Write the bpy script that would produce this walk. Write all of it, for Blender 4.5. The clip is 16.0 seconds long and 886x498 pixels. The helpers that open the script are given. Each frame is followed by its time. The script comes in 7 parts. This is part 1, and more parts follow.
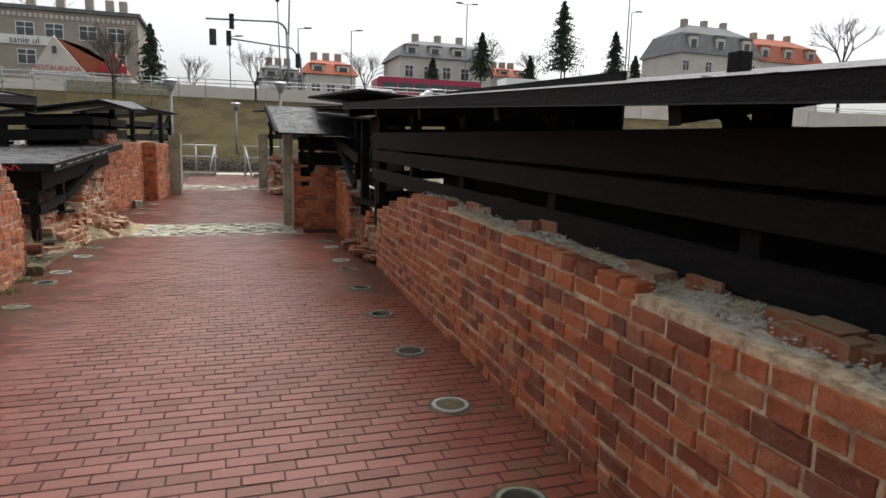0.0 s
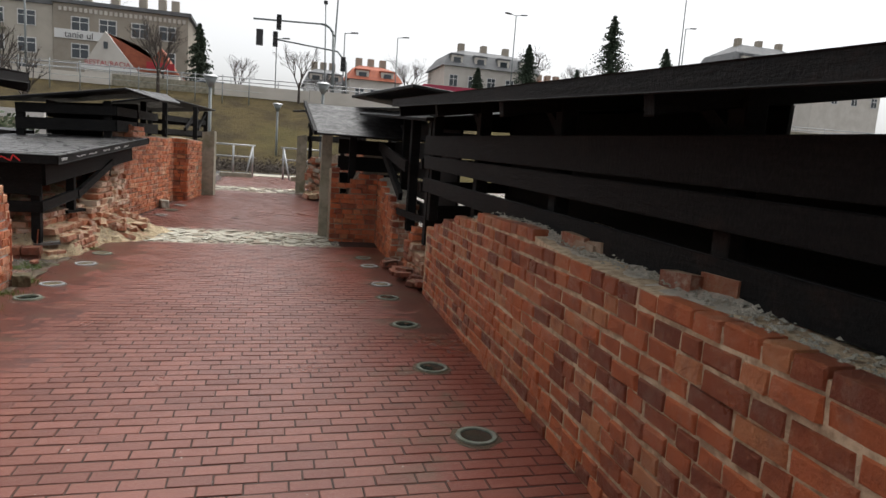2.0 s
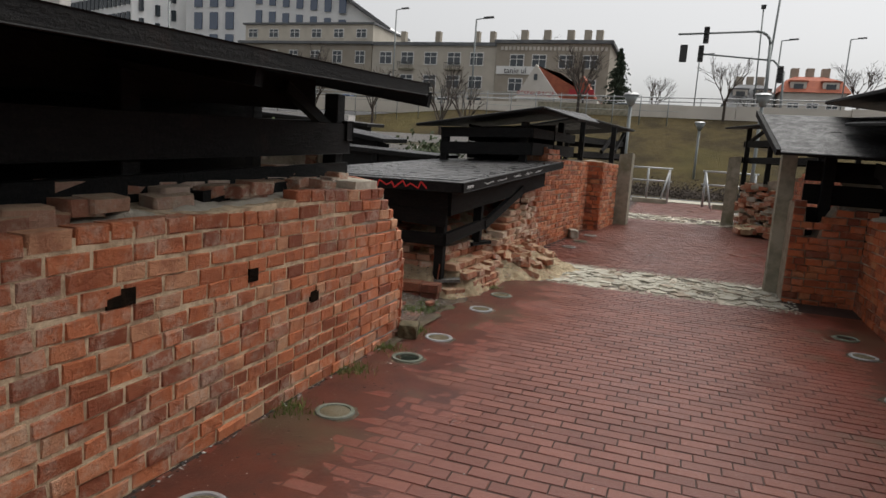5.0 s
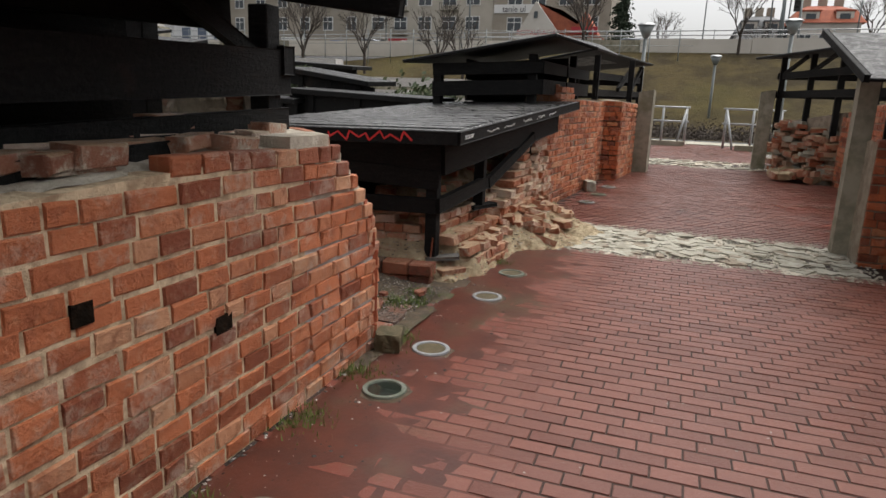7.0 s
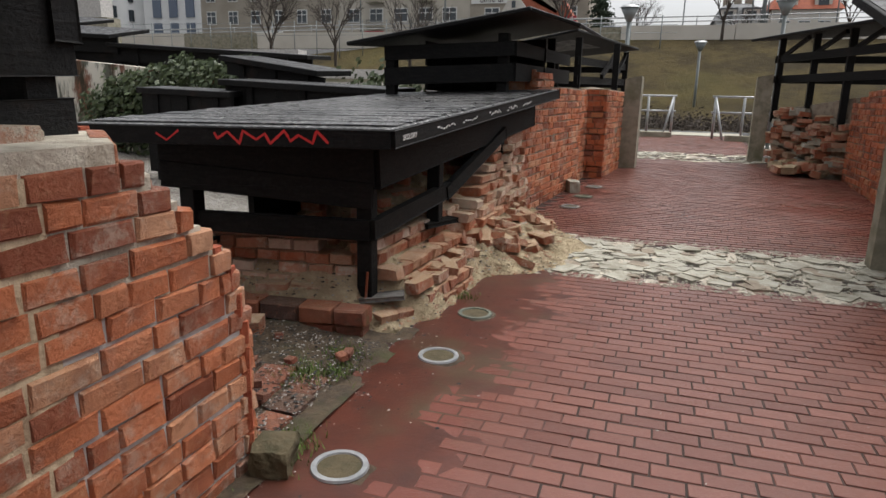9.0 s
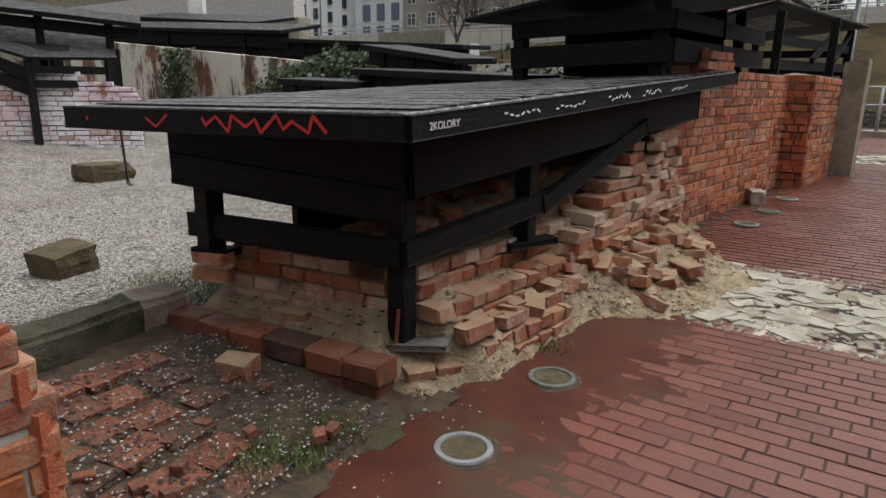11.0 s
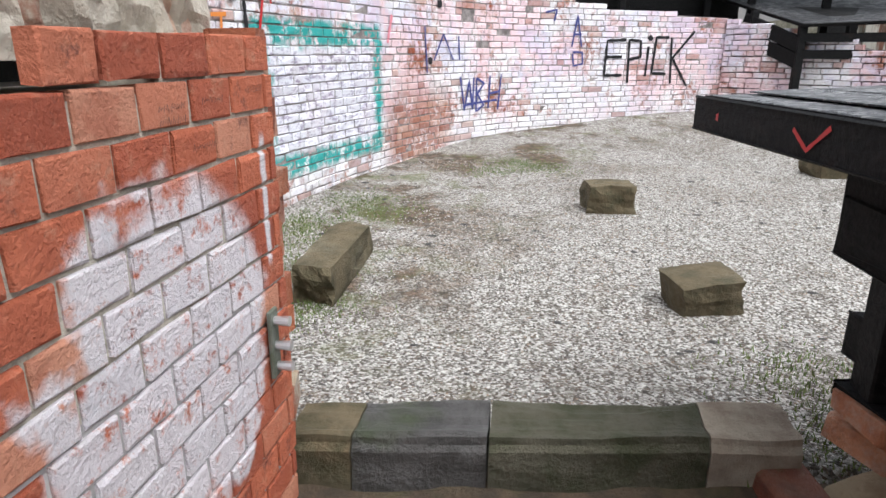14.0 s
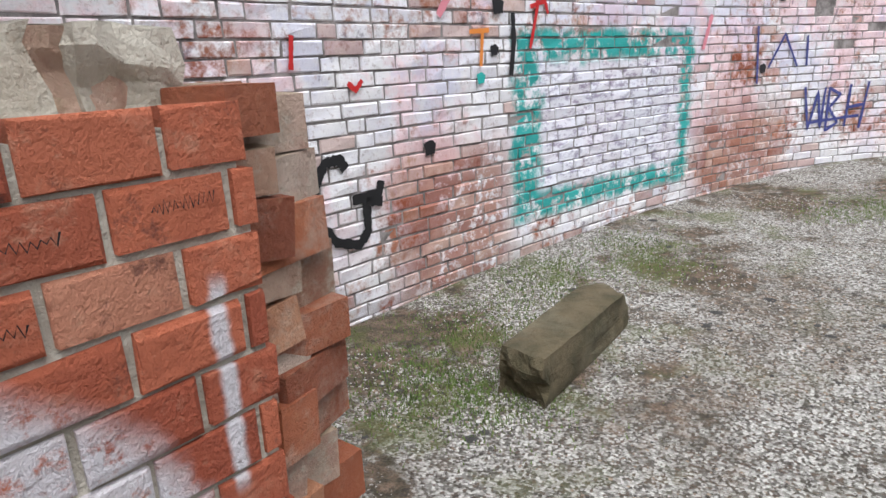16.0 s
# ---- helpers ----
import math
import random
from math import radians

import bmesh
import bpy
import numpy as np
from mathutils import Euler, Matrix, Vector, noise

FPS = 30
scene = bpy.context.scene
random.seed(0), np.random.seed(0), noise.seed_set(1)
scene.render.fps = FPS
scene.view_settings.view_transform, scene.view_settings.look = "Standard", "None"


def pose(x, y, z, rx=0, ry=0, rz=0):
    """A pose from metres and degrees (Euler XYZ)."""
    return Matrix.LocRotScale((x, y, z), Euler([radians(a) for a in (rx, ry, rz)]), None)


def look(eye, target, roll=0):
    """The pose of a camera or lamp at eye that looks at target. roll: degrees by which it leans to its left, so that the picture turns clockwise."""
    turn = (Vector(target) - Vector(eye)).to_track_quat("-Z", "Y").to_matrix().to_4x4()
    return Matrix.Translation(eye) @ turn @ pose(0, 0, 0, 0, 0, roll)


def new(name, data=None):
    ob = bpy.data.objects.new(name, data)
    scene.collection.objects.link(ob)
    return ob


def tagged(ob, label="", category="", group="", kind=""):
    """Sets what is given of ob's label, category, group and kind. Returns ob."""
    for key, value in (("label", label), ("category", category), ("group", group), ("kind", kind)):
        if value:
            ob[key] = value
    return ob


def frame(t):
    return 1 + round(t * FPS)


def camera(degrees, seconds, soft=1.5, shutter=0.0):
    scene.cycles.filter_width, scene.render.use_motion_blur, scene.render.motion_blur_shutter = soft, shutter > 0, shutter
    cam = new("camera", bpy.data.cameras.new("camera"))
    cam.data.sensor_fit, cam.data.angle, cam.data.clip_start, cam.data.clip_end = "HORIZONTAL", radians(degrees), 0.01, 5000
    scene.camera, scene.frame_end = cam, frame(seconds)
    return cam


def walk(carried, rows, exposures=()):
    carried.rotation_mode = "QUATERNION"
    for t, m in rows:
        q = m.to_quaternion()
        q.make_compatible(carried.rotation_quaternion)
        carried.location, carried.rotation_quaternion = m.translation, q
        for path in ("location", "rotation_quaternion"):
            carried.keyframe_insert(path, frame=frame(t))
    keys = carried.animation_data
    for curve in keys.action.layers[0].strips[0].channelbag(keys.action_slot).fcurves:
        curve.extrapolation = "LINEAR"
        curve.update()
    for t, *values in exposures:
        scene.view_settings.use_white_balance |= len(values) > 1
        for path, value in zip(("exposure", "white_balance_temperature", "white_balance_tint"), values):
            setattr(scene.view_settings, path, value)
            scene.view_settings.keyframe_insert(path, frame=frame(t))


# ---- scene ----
cam = camera(69.2, 16.0)
PATH = [
    (0, (0.376, 1.608, 1.605), (1.008, 3.482, 1.306), 1.5),
    (0.5, (0.394, 1.979, 1.574), (0.973, 3.874, 1.304), 2.9),
    (1, (0.395, 2.323, 1.613), (0.979, 4.211, 1.304), 0.7),
    (1.5, (0.52, 2.686, 1.585), (1.035, 4.597, 1.297), 2.3),
    (2, (0.532, 3.089, 1.572), (1.064, 4.997, 1.3), 4.1),
    (2.5, (0.449, 3.457, 1.6), (0.939, 5.377, 1.326), 2.1),
    (3, (0.444, 3.892, 1.587), (0.525, 5.879, 1.372), 3.5),
    (3.5, (0.334, 4.283, 1.594), (0.08, 6.259, 1.421), 3.3),
    (4, (0.202, 4.624, 1.65), (-0.263, 6.57, 1.63), 3.5),
    (4.5, (0.262, 5.002, 1.609), (-0.372, 6.889, 1.423), 2.7),
    (5, (0.183, 5.393, 1.586), (-0.477, 7.259, 1.295), 3.9),
    (5.2, (0.128, 5.548, 1.588), (-0.522, 7.407, 1.236), 4.7),
    (7.3, (-0.301, 7.194, 1.51), (-0.971, 9.022, 1.054), 1.4),
    (7.5, (-0.282, 7.377, 1.486), (-0.999, 9.185, 1.02), 1.4),
    (8, (-0.335, 7.743, 1.508), (-1.037, 9.547, 1.005), 3.2),
    (8.5, (-0.478, 8.079, 1.542), (-1.038, 9.937, 1.058), 2.6),
    (8.7, (-0.505, 8.195, 1.531), (-1.078, 10.051, 1.056), 2.0),
    (10.8, (-0.335, 9.702, 1.405), (-1.285, 11.405, 0.959), 0.2),
    (11, (-0.364, 9.803, 1.404), (-1.47, 11.397, 0.92), 0.9),
    (11.5, (-0.542, 10.075, 1.396), (-1.873, 11.466, 0.853), 2.8),
    (12, (-0.727, 10.288, 1.459), (-2.279, 11.458, 0.987), -0.2),
    (12.5, (-0.902, 10.568, 1.454), (-2.689, 11.34, 0.994), 1.8),
    (13, (-1.168, 10.695, 1.439), (-3.045, 11.148, 0.918), 0.9),
    (13.5, (-1.477, 10.784, 1.451), (-3.375, 10.989, 0.854), 0.7),
    (14, (-1.718, 10.947, 1.425), (-3.613, 10.705, 0.833), 0.2),
    (14.5, (-1.976, 11.026, 1.419), (-3.816, 10.614, 0.754), -0.2),
    (15, (-2.283, 10.975, 1.447), (-4.065, 10.355, 0.782), -2.1),
    (15.5, (-2.528, 11.032, 1.498), (-4.184, 10.037, 0.981), -1.5),
    (16, (-2.759, 11.041, 1.496), (-4.3, 9.899, 0.933), -2.3),
]
EXPOSURES = [(0, 0.82, 6500, 10), (3, 0.8, 6500, 10), (3.5, 0.6, 6500, 10), (4, 0.3, 6600, 10), (4.5, 0.28, 6600, 10), (5, 0.37, 6600, 10), (7.5, 0.65, 6600, 10), (8.5, 0.65, 6500, 10), (11, 0.4, 6400, 10), (11.5, 1.3, 6400, 10), (12, 1.18, 6400, 10), (12.5, 1.0, 6350, 10), (13, 0.9, 6300, 10), (13.5, 1.0, 6250, 10), (14.5, 1.1, 5950, 10), (15.5, 0.86, 6000, 10), (16, 0.75, 6050, 10)]
walk(cam, [(t, look(eye, target, roll)) for t, eye, target, roll in PATH], EXPOSURES)

# ---- light ----
world = bpy.data.worlds.new("overcast_sky")
scene.world = world
world.use_nodes = True
wn, wl = world.node_tree.nodes, world.node_tree.links
sky = wn.new("ShaderNodeTexSky")
sky.sky_type = "NISHITA"
sky.sun_disc = False
sky.sun_elevation, sky.sun_rotation = radians(69), radians(40)
sky.air_density, sky.dust_density, sky.ozone_density = 1.0, 4.0, 1.0
pale = wn.new("ShaderNodeHueSaturation")
pale.inputs["Saturation"].default_value = 0.12
wl.new(sky.outputs[0], pale.inputs["Color"])
wl.new(pale.outputs[0], wn["Background"].inputs[0])
wn["Background"].inputs[1].default_value = 0.125
sun_data = bpy.data.lights.new("sun", "SUN")
sun_data.energy, sun_data.angle, sun_data.color = 1.7, radians(60), (1, 0.97, 0.93)
sun_ob = new("sun", sun_data)
sun_ob.matrix_world = look((0, 0, 30), (-7.5, -9.0, 0))


# ---- materials ----
class Nodes:
    """A small writer of node materials."""

    def __init__(self, name):
        self.m = bpy.data.materials.new(name)
        self.m.use_nodes = True
        self.t = self.m.node_tree
        self.bsdf = self.t.nodes["Principled BSDF"]
        self.geo = self.t.nodes.new("ShaderNodeNewGeometry")
        self.pos = self.geo.outputs["Position"]
        info = self.t.nodes.new("ShaderNodeObjectInfo")
        s = self.math("ADD", self.geo.outputs["Random Per Island"], info.outputs["Random"])
        self.rnd = self.math("FRACT", s)
        self.rnd2 = self.math("FRACT", self.math("MULTIPLY", s, 7.31))

    def put(self, socket, v):
        if isinstance(v, bpy.types.NodeSocket):
            self.t.links.new(v, socket)
        elif isinstance(v, (tuple, list)):
            socket.default_value = (*v, 1) if len(v) == 3 and len(socket.default_value) == 4 else v
        else:
            socket.default_value = v

    def math(self, op, a, b=0.0, clamp=False):
        n = self.t.nodes.new("ShaderNodeMath")
        n.operation, n.use_clamp = op, clamp
        self.put(n.inputs[0], a), self.put(n.inputs[1], b)
        return n.outputs[0]

    def noise(self, scale, detail=4.0, rough=0.6, stretch=None, offset=0.0):
        n = self.t.nodes.new("ShaderNodeTexNoise")
        v = self.pos
        if stretch or offset:
            mp = self.t.nodes.new("ShaderNodeMapping")
            mp.inputs["Scale"].default_value = stretch or (1, 1, 1)
            mp.inputs["Location"].default_value = (offset, offset * 0.7, offset * 0.3)
            self.t.links.new(v, mp.inputs[0])
            v = mp.outputs[0]
        self.t.links.new(v, n.inputs["Vector"])
        n.inputs["Scale"].default_value, n.inputs["Detail"].default_value, n.inputs["Roughness"].default_value = scale, detail, rough
        return n.outputs[0]

    def cells(self, scale, feature="F1", out="Distance"):
        n = self.t.nodes.new("ShaderNodeTexVoronoi")
        n.feature = feature
        self.t.links.new(self.pos, n.inputs["Vector"])
        n.inputs["Scale"].default_value = scale
        return n.outputs[out]

    def ramp(self, v, lo, hi):
        """0 below lo, 1 above hi."""
        n = self.t.nodes.new("ShaderNodeMapRange")
        n.interpolation_type = "SMOOTHSTEP"
        self.put(n.inputs[0], v)
        n.inputs[1].default_value, n.inputs[2].default_value = lo, hi
        return n.outputs[0]

    def mix(self, f, a, b, kind="MIX"):
        n = self.t.nodes.new("ShaderNodeMix")
        n.data_type, n.blend_type = "RGBA", kind
        self.put(n.inputs[0], f), self.put(n.inputs[6], a), self.put(n.inputs[7], b)
        return n.outputs[2]

    def xyz(self):
        n = self.t.nodes.new("ShaderNodeSeparateXYZ")
        self.t.links.new(self.pos, n.inputs[0])
        return n.outputs

    def band(self, v, a, b, soft):
        """1 between a and b."""
        return self.math("MULTIPLY", self.ramp(v, a - soft, a + soft), self.math("SUBTRACT", 1.0, self.ramp(v, b - soft, b + soft)))

    def done(self, colour, rough=0.8, height=None, bump=0.3, dist=0.01, metal=0.0, spec=0.5):
        self.put(self.bsdf.inputs["Base Color"], colour)
        self.put(self.bsdf.inputs["Roughness"], rough)
        self.bsdf.inputs["Metallic"].default_value = metal
        self.bsdf.inputs["Specular IOR Level"].default_value = spec
        if height is not None:
            b = self.t.nodes.new("ShaderNodeBump")
            b.inputs["Strength"].default_value, b.inputs["Distance"].default_value = bump, dist
            self.t.links.new(height, b.inputs["Height"])
            self.t.links.new(b.outputs[0], self.bsdf.inputs["Normal"])
        return self.m


def brick_colour(n, dark=(0.27, 0.075, 0.036), mid=(0.56, 0.18, 0.078), pale=(0.62, 0.33, 0.19), pale_at=0.72):
    c = n.mix(n.ramp(n.rnd, 0.0, 0.55), dark, mid)
    c = n.mix(n.ramp(n.rnd, pale_at, 1.0), c, pale)
    c = n.mix(n.math("MULTIPLY", n.ramp(n.noise(22, 6, 0.7), 0.52, 0.75), 0.55), c, pale)
    c = n.mix(n.math("MULTIPLY", n.ramp(n.noise(9, 4), 0.48, 0.68), 0.5), c, dark)
    c = n.mix(n.math("MULTIPLY", n.ramp(n.noise(42, 7, 0.8, None, 13), 0.57, 0.7), 0.4), c, (0.09, 0.036, 0.025))
    return n.mix(n.math("MULTIPLY", n.ramp(n.noise(13, 6, 0.75, None, 19), 0.58, 0.7), 0.3), c, (0.6, 0.42, 0.29))


def brick_material(name, lime=0.0, moss=0.0, sandy=0.0, **kw):
    n = Nodes(name)
    c = brick_colour(n, **kw)
    fine = n.noise(70, 8, 0.75)
    if lime:
        c = n.mix(n.math("MULTIPLY", n.math("MULTIPLY", n.ramp(n.noise(4.2, 7, 0.72, offset=3), 0.48, 0.6), n.ramp(n.noise(26, 6, 0.75, offset=8), 0.36, 0.56)), lime), c, (0.62, 0.55, 0.45))
    if moss:
        c = n.mix(n.math("MULTIPLY", n.ramp(n.noise(5, 6, 0.7, offset=9), 0.56, 0.7), moss), c, (0.09, 0.1, 0.035))
    c = n.mix(n.math("MULTIPLY", n.ramp(n.noise(1.3, 3, offset=5), 0.5, 0.8), 0.4), c, (0.15, 0.06, 0.04))
    if sandy:
        # sand lying on the upper sides
        sep = n.t.nodes.new("ShaderNodeSeparateXYZ")
        n.t.links.new(n.geo.outputs["Normal"], sep.inputs[0])
        lying = n.math("MULTIPLY", n.ramp(n.math("ADD", sep.outputs[2], n.math("MULTIPLY", n.noise(16, 6, 0.75, None, 21), 0.9)), 0.75, 1.05), sandy)
        c = n.mix(lying, c, n.mix(n.noise(9, 5, 0.7), (0.58, 0.47, 0.3), (0.38, 0.28, 0.17)))
        c = n.mix(n.math("MULTIPLY", n.ramp(n.noise(6, 7, 0.75, None, 27), 0.45, 0.62), sandy * 0.5), c, (0.42, 0.33, 0.22))
    h = n.math("ADD", n.math("MULTIPLY", fine, 0.6), n.noise(20, 7, 0.75))
    return n.done(c, n.ramp(n.noise(4), -0.3, 1.4), h, 1.0, 0.022, spec=0.3)


def two_tone(name, a, b, scale, rough=0.8, bump=0.4, dist=0.01, fine=60, third=None, metal=0.0, stretch=None, spec=0.4):
    n = Nodes(name)
    c = n.mix(n.ramp(n.noise(scale, 5, 0.65, stretch), 0.35, 0.68), a, b)
    if third:
        c = n.mix(n.math("MULTIPLY", n.ramp(n.noise(scale * 0.31, 4, 0.6, None, 7), 0.5, 0.7), 0.8), c, third)
    c = n.mix(n.math("MULTIPLY", n.rnd, 0.35), c, (0.5 * a[0], 0.5 * a[1], 0.5 * a[2]))
    h = n.math("ADD", n.noise(fine, 6, 0.7, stretch), n.noise(fine * 0.2, 4, 0.6, stretch))
    return n.done(c, rough, h, bump, dist, metal, spec)


MAT = {}
MAT["brick"] = brick_material("old_brick", lime=0.4)
MAT["brick_red"] = brick_material("red_brick", lime=0.12, moss=0.12, dark=(0.2, 0.055, 0.028), mid=(0.52, 0.145, 0.055), pale=(0.52, 0.22, 0.1), pale_at=0.78)
MAT["brick_loose"] = brick_material("broken_brick", lime=0.55, moss=0.2, sandy=0.65, mid=(0.42, 0.14, 0.07), pale=(0.45, 0.28, 0.19), pale_at=0.6)
MAT["brick_lime"] = brick_material("lime_caked_brick", lime=0.95, sandy=0.55, mid=(0.5, 0.22, 0.13), dark=(0.34, 0.14, 0.09), pale=(0.68, 0.54, 0.44), pale_at=0.4)
MAT["brick_wall"] = brick_material("ruined_red_brick", lime=0.3, moss=0.15, sandy=0.4, mid=(0.42, 0.13, 0.06), pale=(0.48, 0.27, 0.17), pale_at=0.75)
MAT["tile"] = brick_material("worn_floor_tile", lime=0.05, moss=0.8, sandy=0.06, mid=(0.24, 0.075, 0.045), dark=(0.085, 0.045, 0.035), pale=(0.36, 0.13, 0.07))
MAT["mortar"] = two_tone("lime_mortar", (0.36, 0.31, 0.24), (0.22, 0.17, 0.13), 7, 0.95, 0.8, 0.012, 80)
MAT["mortar_dark"] = two_tone("sooty_mortar", (0.42, 0.38, 0.36), (0.1, 0.085, 0.08), 9, 0.95, 0.8, 0.012, 80)
MAT["mortar_warm"] = two_tone("ochre_mortar", (0.7, 0.56, 0.38), (0.34, 0.24, 0.155), 14, 0.95, 0.8, 0.012, 80)
MAT["mortar_grey"] = two_tone("grey_cement_mortar", (0.58, 0.56, 0.54), (0.42, 0.4, 0.39), 12, 0.95, 0.7, 0.01, 90)
MAT["mortar_pale"] = two_tone("pale_mortar", (0.66, 0.61, 0.51), (0.44, 0.38, 0.3), 9, 0.95, 0.9, 0.02, 50)
MAT["sand"] = two_tone("mortar_sand", (0.6, 0.49, 0.32), (0.4, 0.3, 0.19), 9, 0.97, 1.0, 0.04, 45, third=(0.28, 0.22, 0.13))
MAT["dirt"] = two_tone("damp_soil", (0.13, 0.09, 0.055), (0.05, 0.038, 0.026), 11, 0.7, 1.0, 0.025, 55, third=(0.065, 0.075, 0.022))
MAT["silt"] = two_tone("wet_red_silt", (0.1, 0.03, 0.019), (0.06, 0.022, 0.016), 5, 0.34, 0.3, 0.006, 45, third=(0.075, 0.06, 0.035))
MAT["stone"] = two_tone("mossy_stone", (0.13, 0.1, 0.055), (0.05, 0.045, 0.02), 7, 0.85, 0.8, 0.02, 45, third=(0.19, 0.165, 0.11))
MAT["sill"] = two_tone("dark_sill_stone", (0.11, 0.105, 0.1), (0.045, 0.043, 0.038), 9, 0.5, 1.0, 0.03, 40, third=(0.05, 0.07, 0.022))
MAT["sill_moss"] = two_tone("mossy_sill_stone", (0.1, 0.092, 0.062), (0.042, 0.047, 0.018), 6, 0.7, 1.0, 0.03, 40, third=(0.05, 0.07, 0.02))
MAT["concrete"] = two_tone("weathered_concrete", (0.36, 0.33, 0.26), (0.2, 0.19, 0.14), 5, 0.9, 0.5, 0.01, 60, third=(0.12, 0.12, 0.06))
MAT["rubble_pale"] = two_tone("pale_limestone", (0.47, 0.45, 0.38), (0.28, 0.26, 0.2), 6, 0.9, 0.7, 0.015, 60)
MAT["grey_wood"] = two_tone("weathered_grey_wood", (0.2, 0.19, 0.175), (0.09, 0.085, 0.08), 9, 0.85, 0.7, 0.01, 40, stretch=(1, 8, 8))
MAT["steel"] = two_tone("galvanised_steel", (0.42, 0.43, 0.44), (0.3, 0.31, 0.32), 12, 0.45, 0.1, 0.004, 90, metal=0.6)
MAT["iron"] = two_tone("dull_iron_ring", (0.19, 0.2, 0.17), (0.1, 0.12, 0.08), 20, 0.6, 0.4, 0.005, 90, metal=0.3)
MAT["plaster"] = two_tone("grey_render", (0.56, 0.515, 0.44), (0.46, 0.42, 0.355), 0.4, 0.95, 0.2, 0.02, 6)
MAT["plaster_dim"] = two_tone("sooty_render", (0.42, 0.375, 0.31), (0.33, 0.29, 0.235), 0.4, 0.95, 0.2, 0.02, 6)
MAT["white"] = two_tone("white_facade", (0.86, 0.86, 0.85), (0.78, 0.79, 0.79), 0.2, 0.85, 0.1, 0.02, 3)
MAT["cream"] = two_tone("cream_plaster", (0.7, 0.66, 0.6), (0.6, 0.56, 0.5), 0.5, 0.9, 0.2, 0.02, 8)
MAT["roof_red"] = two_tone("red_roof_tiles", (0.36, 0.11, 0.06), (0.26, 0.075, 0.045), 1.5, 0.85, 0.5, 0.03, 9)
MAT["roof_grey"] = two_tone("grey_roof_felt", (0.16, 0.165, 0.17), (0.11, 0.115, 0.12), 0.8, 0.8, 0.4, 0.03, 8)
MAT["asphalt"] = two_tone("asphalt", (0.06, 0.06, 0.06), (0.045, 0.045, 0.047), 2, 0.85, 0.3, 0.01, 60)
MAT["bark"] = two_tone("dark_bark", (0.07, 0.055, 0.045), (0.04, 0.032, 0.026), 6, 0.9, 0.5, 0.02, 30)
MAT["needles"] = two_tone("spruce_needles", (0.022, 0.04, 0.022), (0.04, 0.055, 0.03), 2, 0.8, 0.3, 0.02, 20)
MAT["leaf"] = two_tone("ivy_leaves", (0.035, 0.055, 0.02), (0.07, 0.09, 0.03), 6, 0.5, 0.2, 0.01, 40)
MAT["weed"] = two_tone("short_grass", (0.09, 0.15, 0.03), (0.15, 0.17, 0.05), 9, 0.8, 0.2, 0.01, 40)
# near-black colour standing in for the shade inside missing-brick holes
MAT["hollow"] = two_tone("painted_hole_shade", (0.012, 0.01, 0.008), (0.03, 0.02, 0.014), 20, 1.0, 1.0, 0.02, 30, spec=0.0)
MAT["debris"] = two_tone("dark_litter", (0.03, 0.028, 0.026), (0.06, 0.055, 0.05), 9, 0.8, 0.5, 0.01, 60)


def plain(name, colour, rough=0.5, metal=0.0):
    n = Nodes(name)
    c = n.mix(n.math("MULTIPLY", n.noise(14, 4), 0.3), colour, (0.6 * colour[0], 0.6 * colour[1], 0.6 * colour[2]))
    return n.done(c, rough, metal=metal)


for key, col, ro, me in (("glass_dark", (0.05, 0.06, 0.07), 0.12, 0), ("glass_blue", (0.1, 0.13, 0.19), 0.12, 0), ("window_white", (0.75, 0.75, 0.73), 0.5, 0),
                         ("pole", (0.2, 0.22, 0.22), 0.5, 0.4), ("black_metal", (0.02, 0.02, 0.022), 0.4, 0), ("red_coach", (0.35, 0.02, 0.06), 0.3, 0),
                         ("car_white", (0.75, 0.76, 0.77), 0.25, 0), ("car_grey", (0.25, 0.27, 0.3), 0.25, 0.3), ("car_blue", (0.05, 0.12, 0.28), 0.25, 0), ("tyre", (0.02, 0.02, 0.02), 0.8, 0),
                         ("paint_black", (0.012, 0.012, 0.014), 0.45, 0), ("paint_blue", (0.06, 0.07, 0.24), 0.5, 0), ("paint_red", (0.55, 0.02, 0.02), 0.5, 0),
                         ("paint_white", (0.75, 0.75, 0.74), 0.6, 0), ("paint_pink", (0.7, 0.25, 0.3), 0.6, 0), ("paint_orange", (0.75, 0.25, 0.04), 0.6, 0), ("paint_teal", (0.03, 0.4, 0.36), 0.6, 0),
                         ("sign_red", (0.4, 0.02, 0.03), 0.5, 0), ("sign_blue", (0.04, 0.15, 0.42), 0.5, 0), ("sign_yellow", (0.7, 0.5, 0.05), 0.5, 0), ("lens_dark", (0.02, 0.025, 0.02), 0.1, 0), ("bolt", (0.75, 0.75, 0.76), 0.3, 0.9)):
    MAT[key] = plain(key, col, ro, me)


def timber_material():
    n = Nodes("black_tarred_timber")
    g = n.noise(5, 6, 0.65, (9, 1.2, 9))
    g2 = n.noise(5, 6, 0.65, (1.2, 9, 9), 4)
    gr = n.math("MULTIPLY", n.math("ADD", g, g2), 0.5)
    c = n.mix(n.ramp(gr, 0.4, 0.7), (0.004, 0.004, 0.0044), (0.013, 0.0125, 0.0115))
    c = n.mix(n.math("MULTIPLY", n.ramp(n.noise(1.7, 5, 0.7, None, 3), 0.58, 0.75), 0.3), c, (0.055, 0.03, 0.02))
    return n.done(c, 0.66, gr, 0.8, 0.014, spec=0.18)


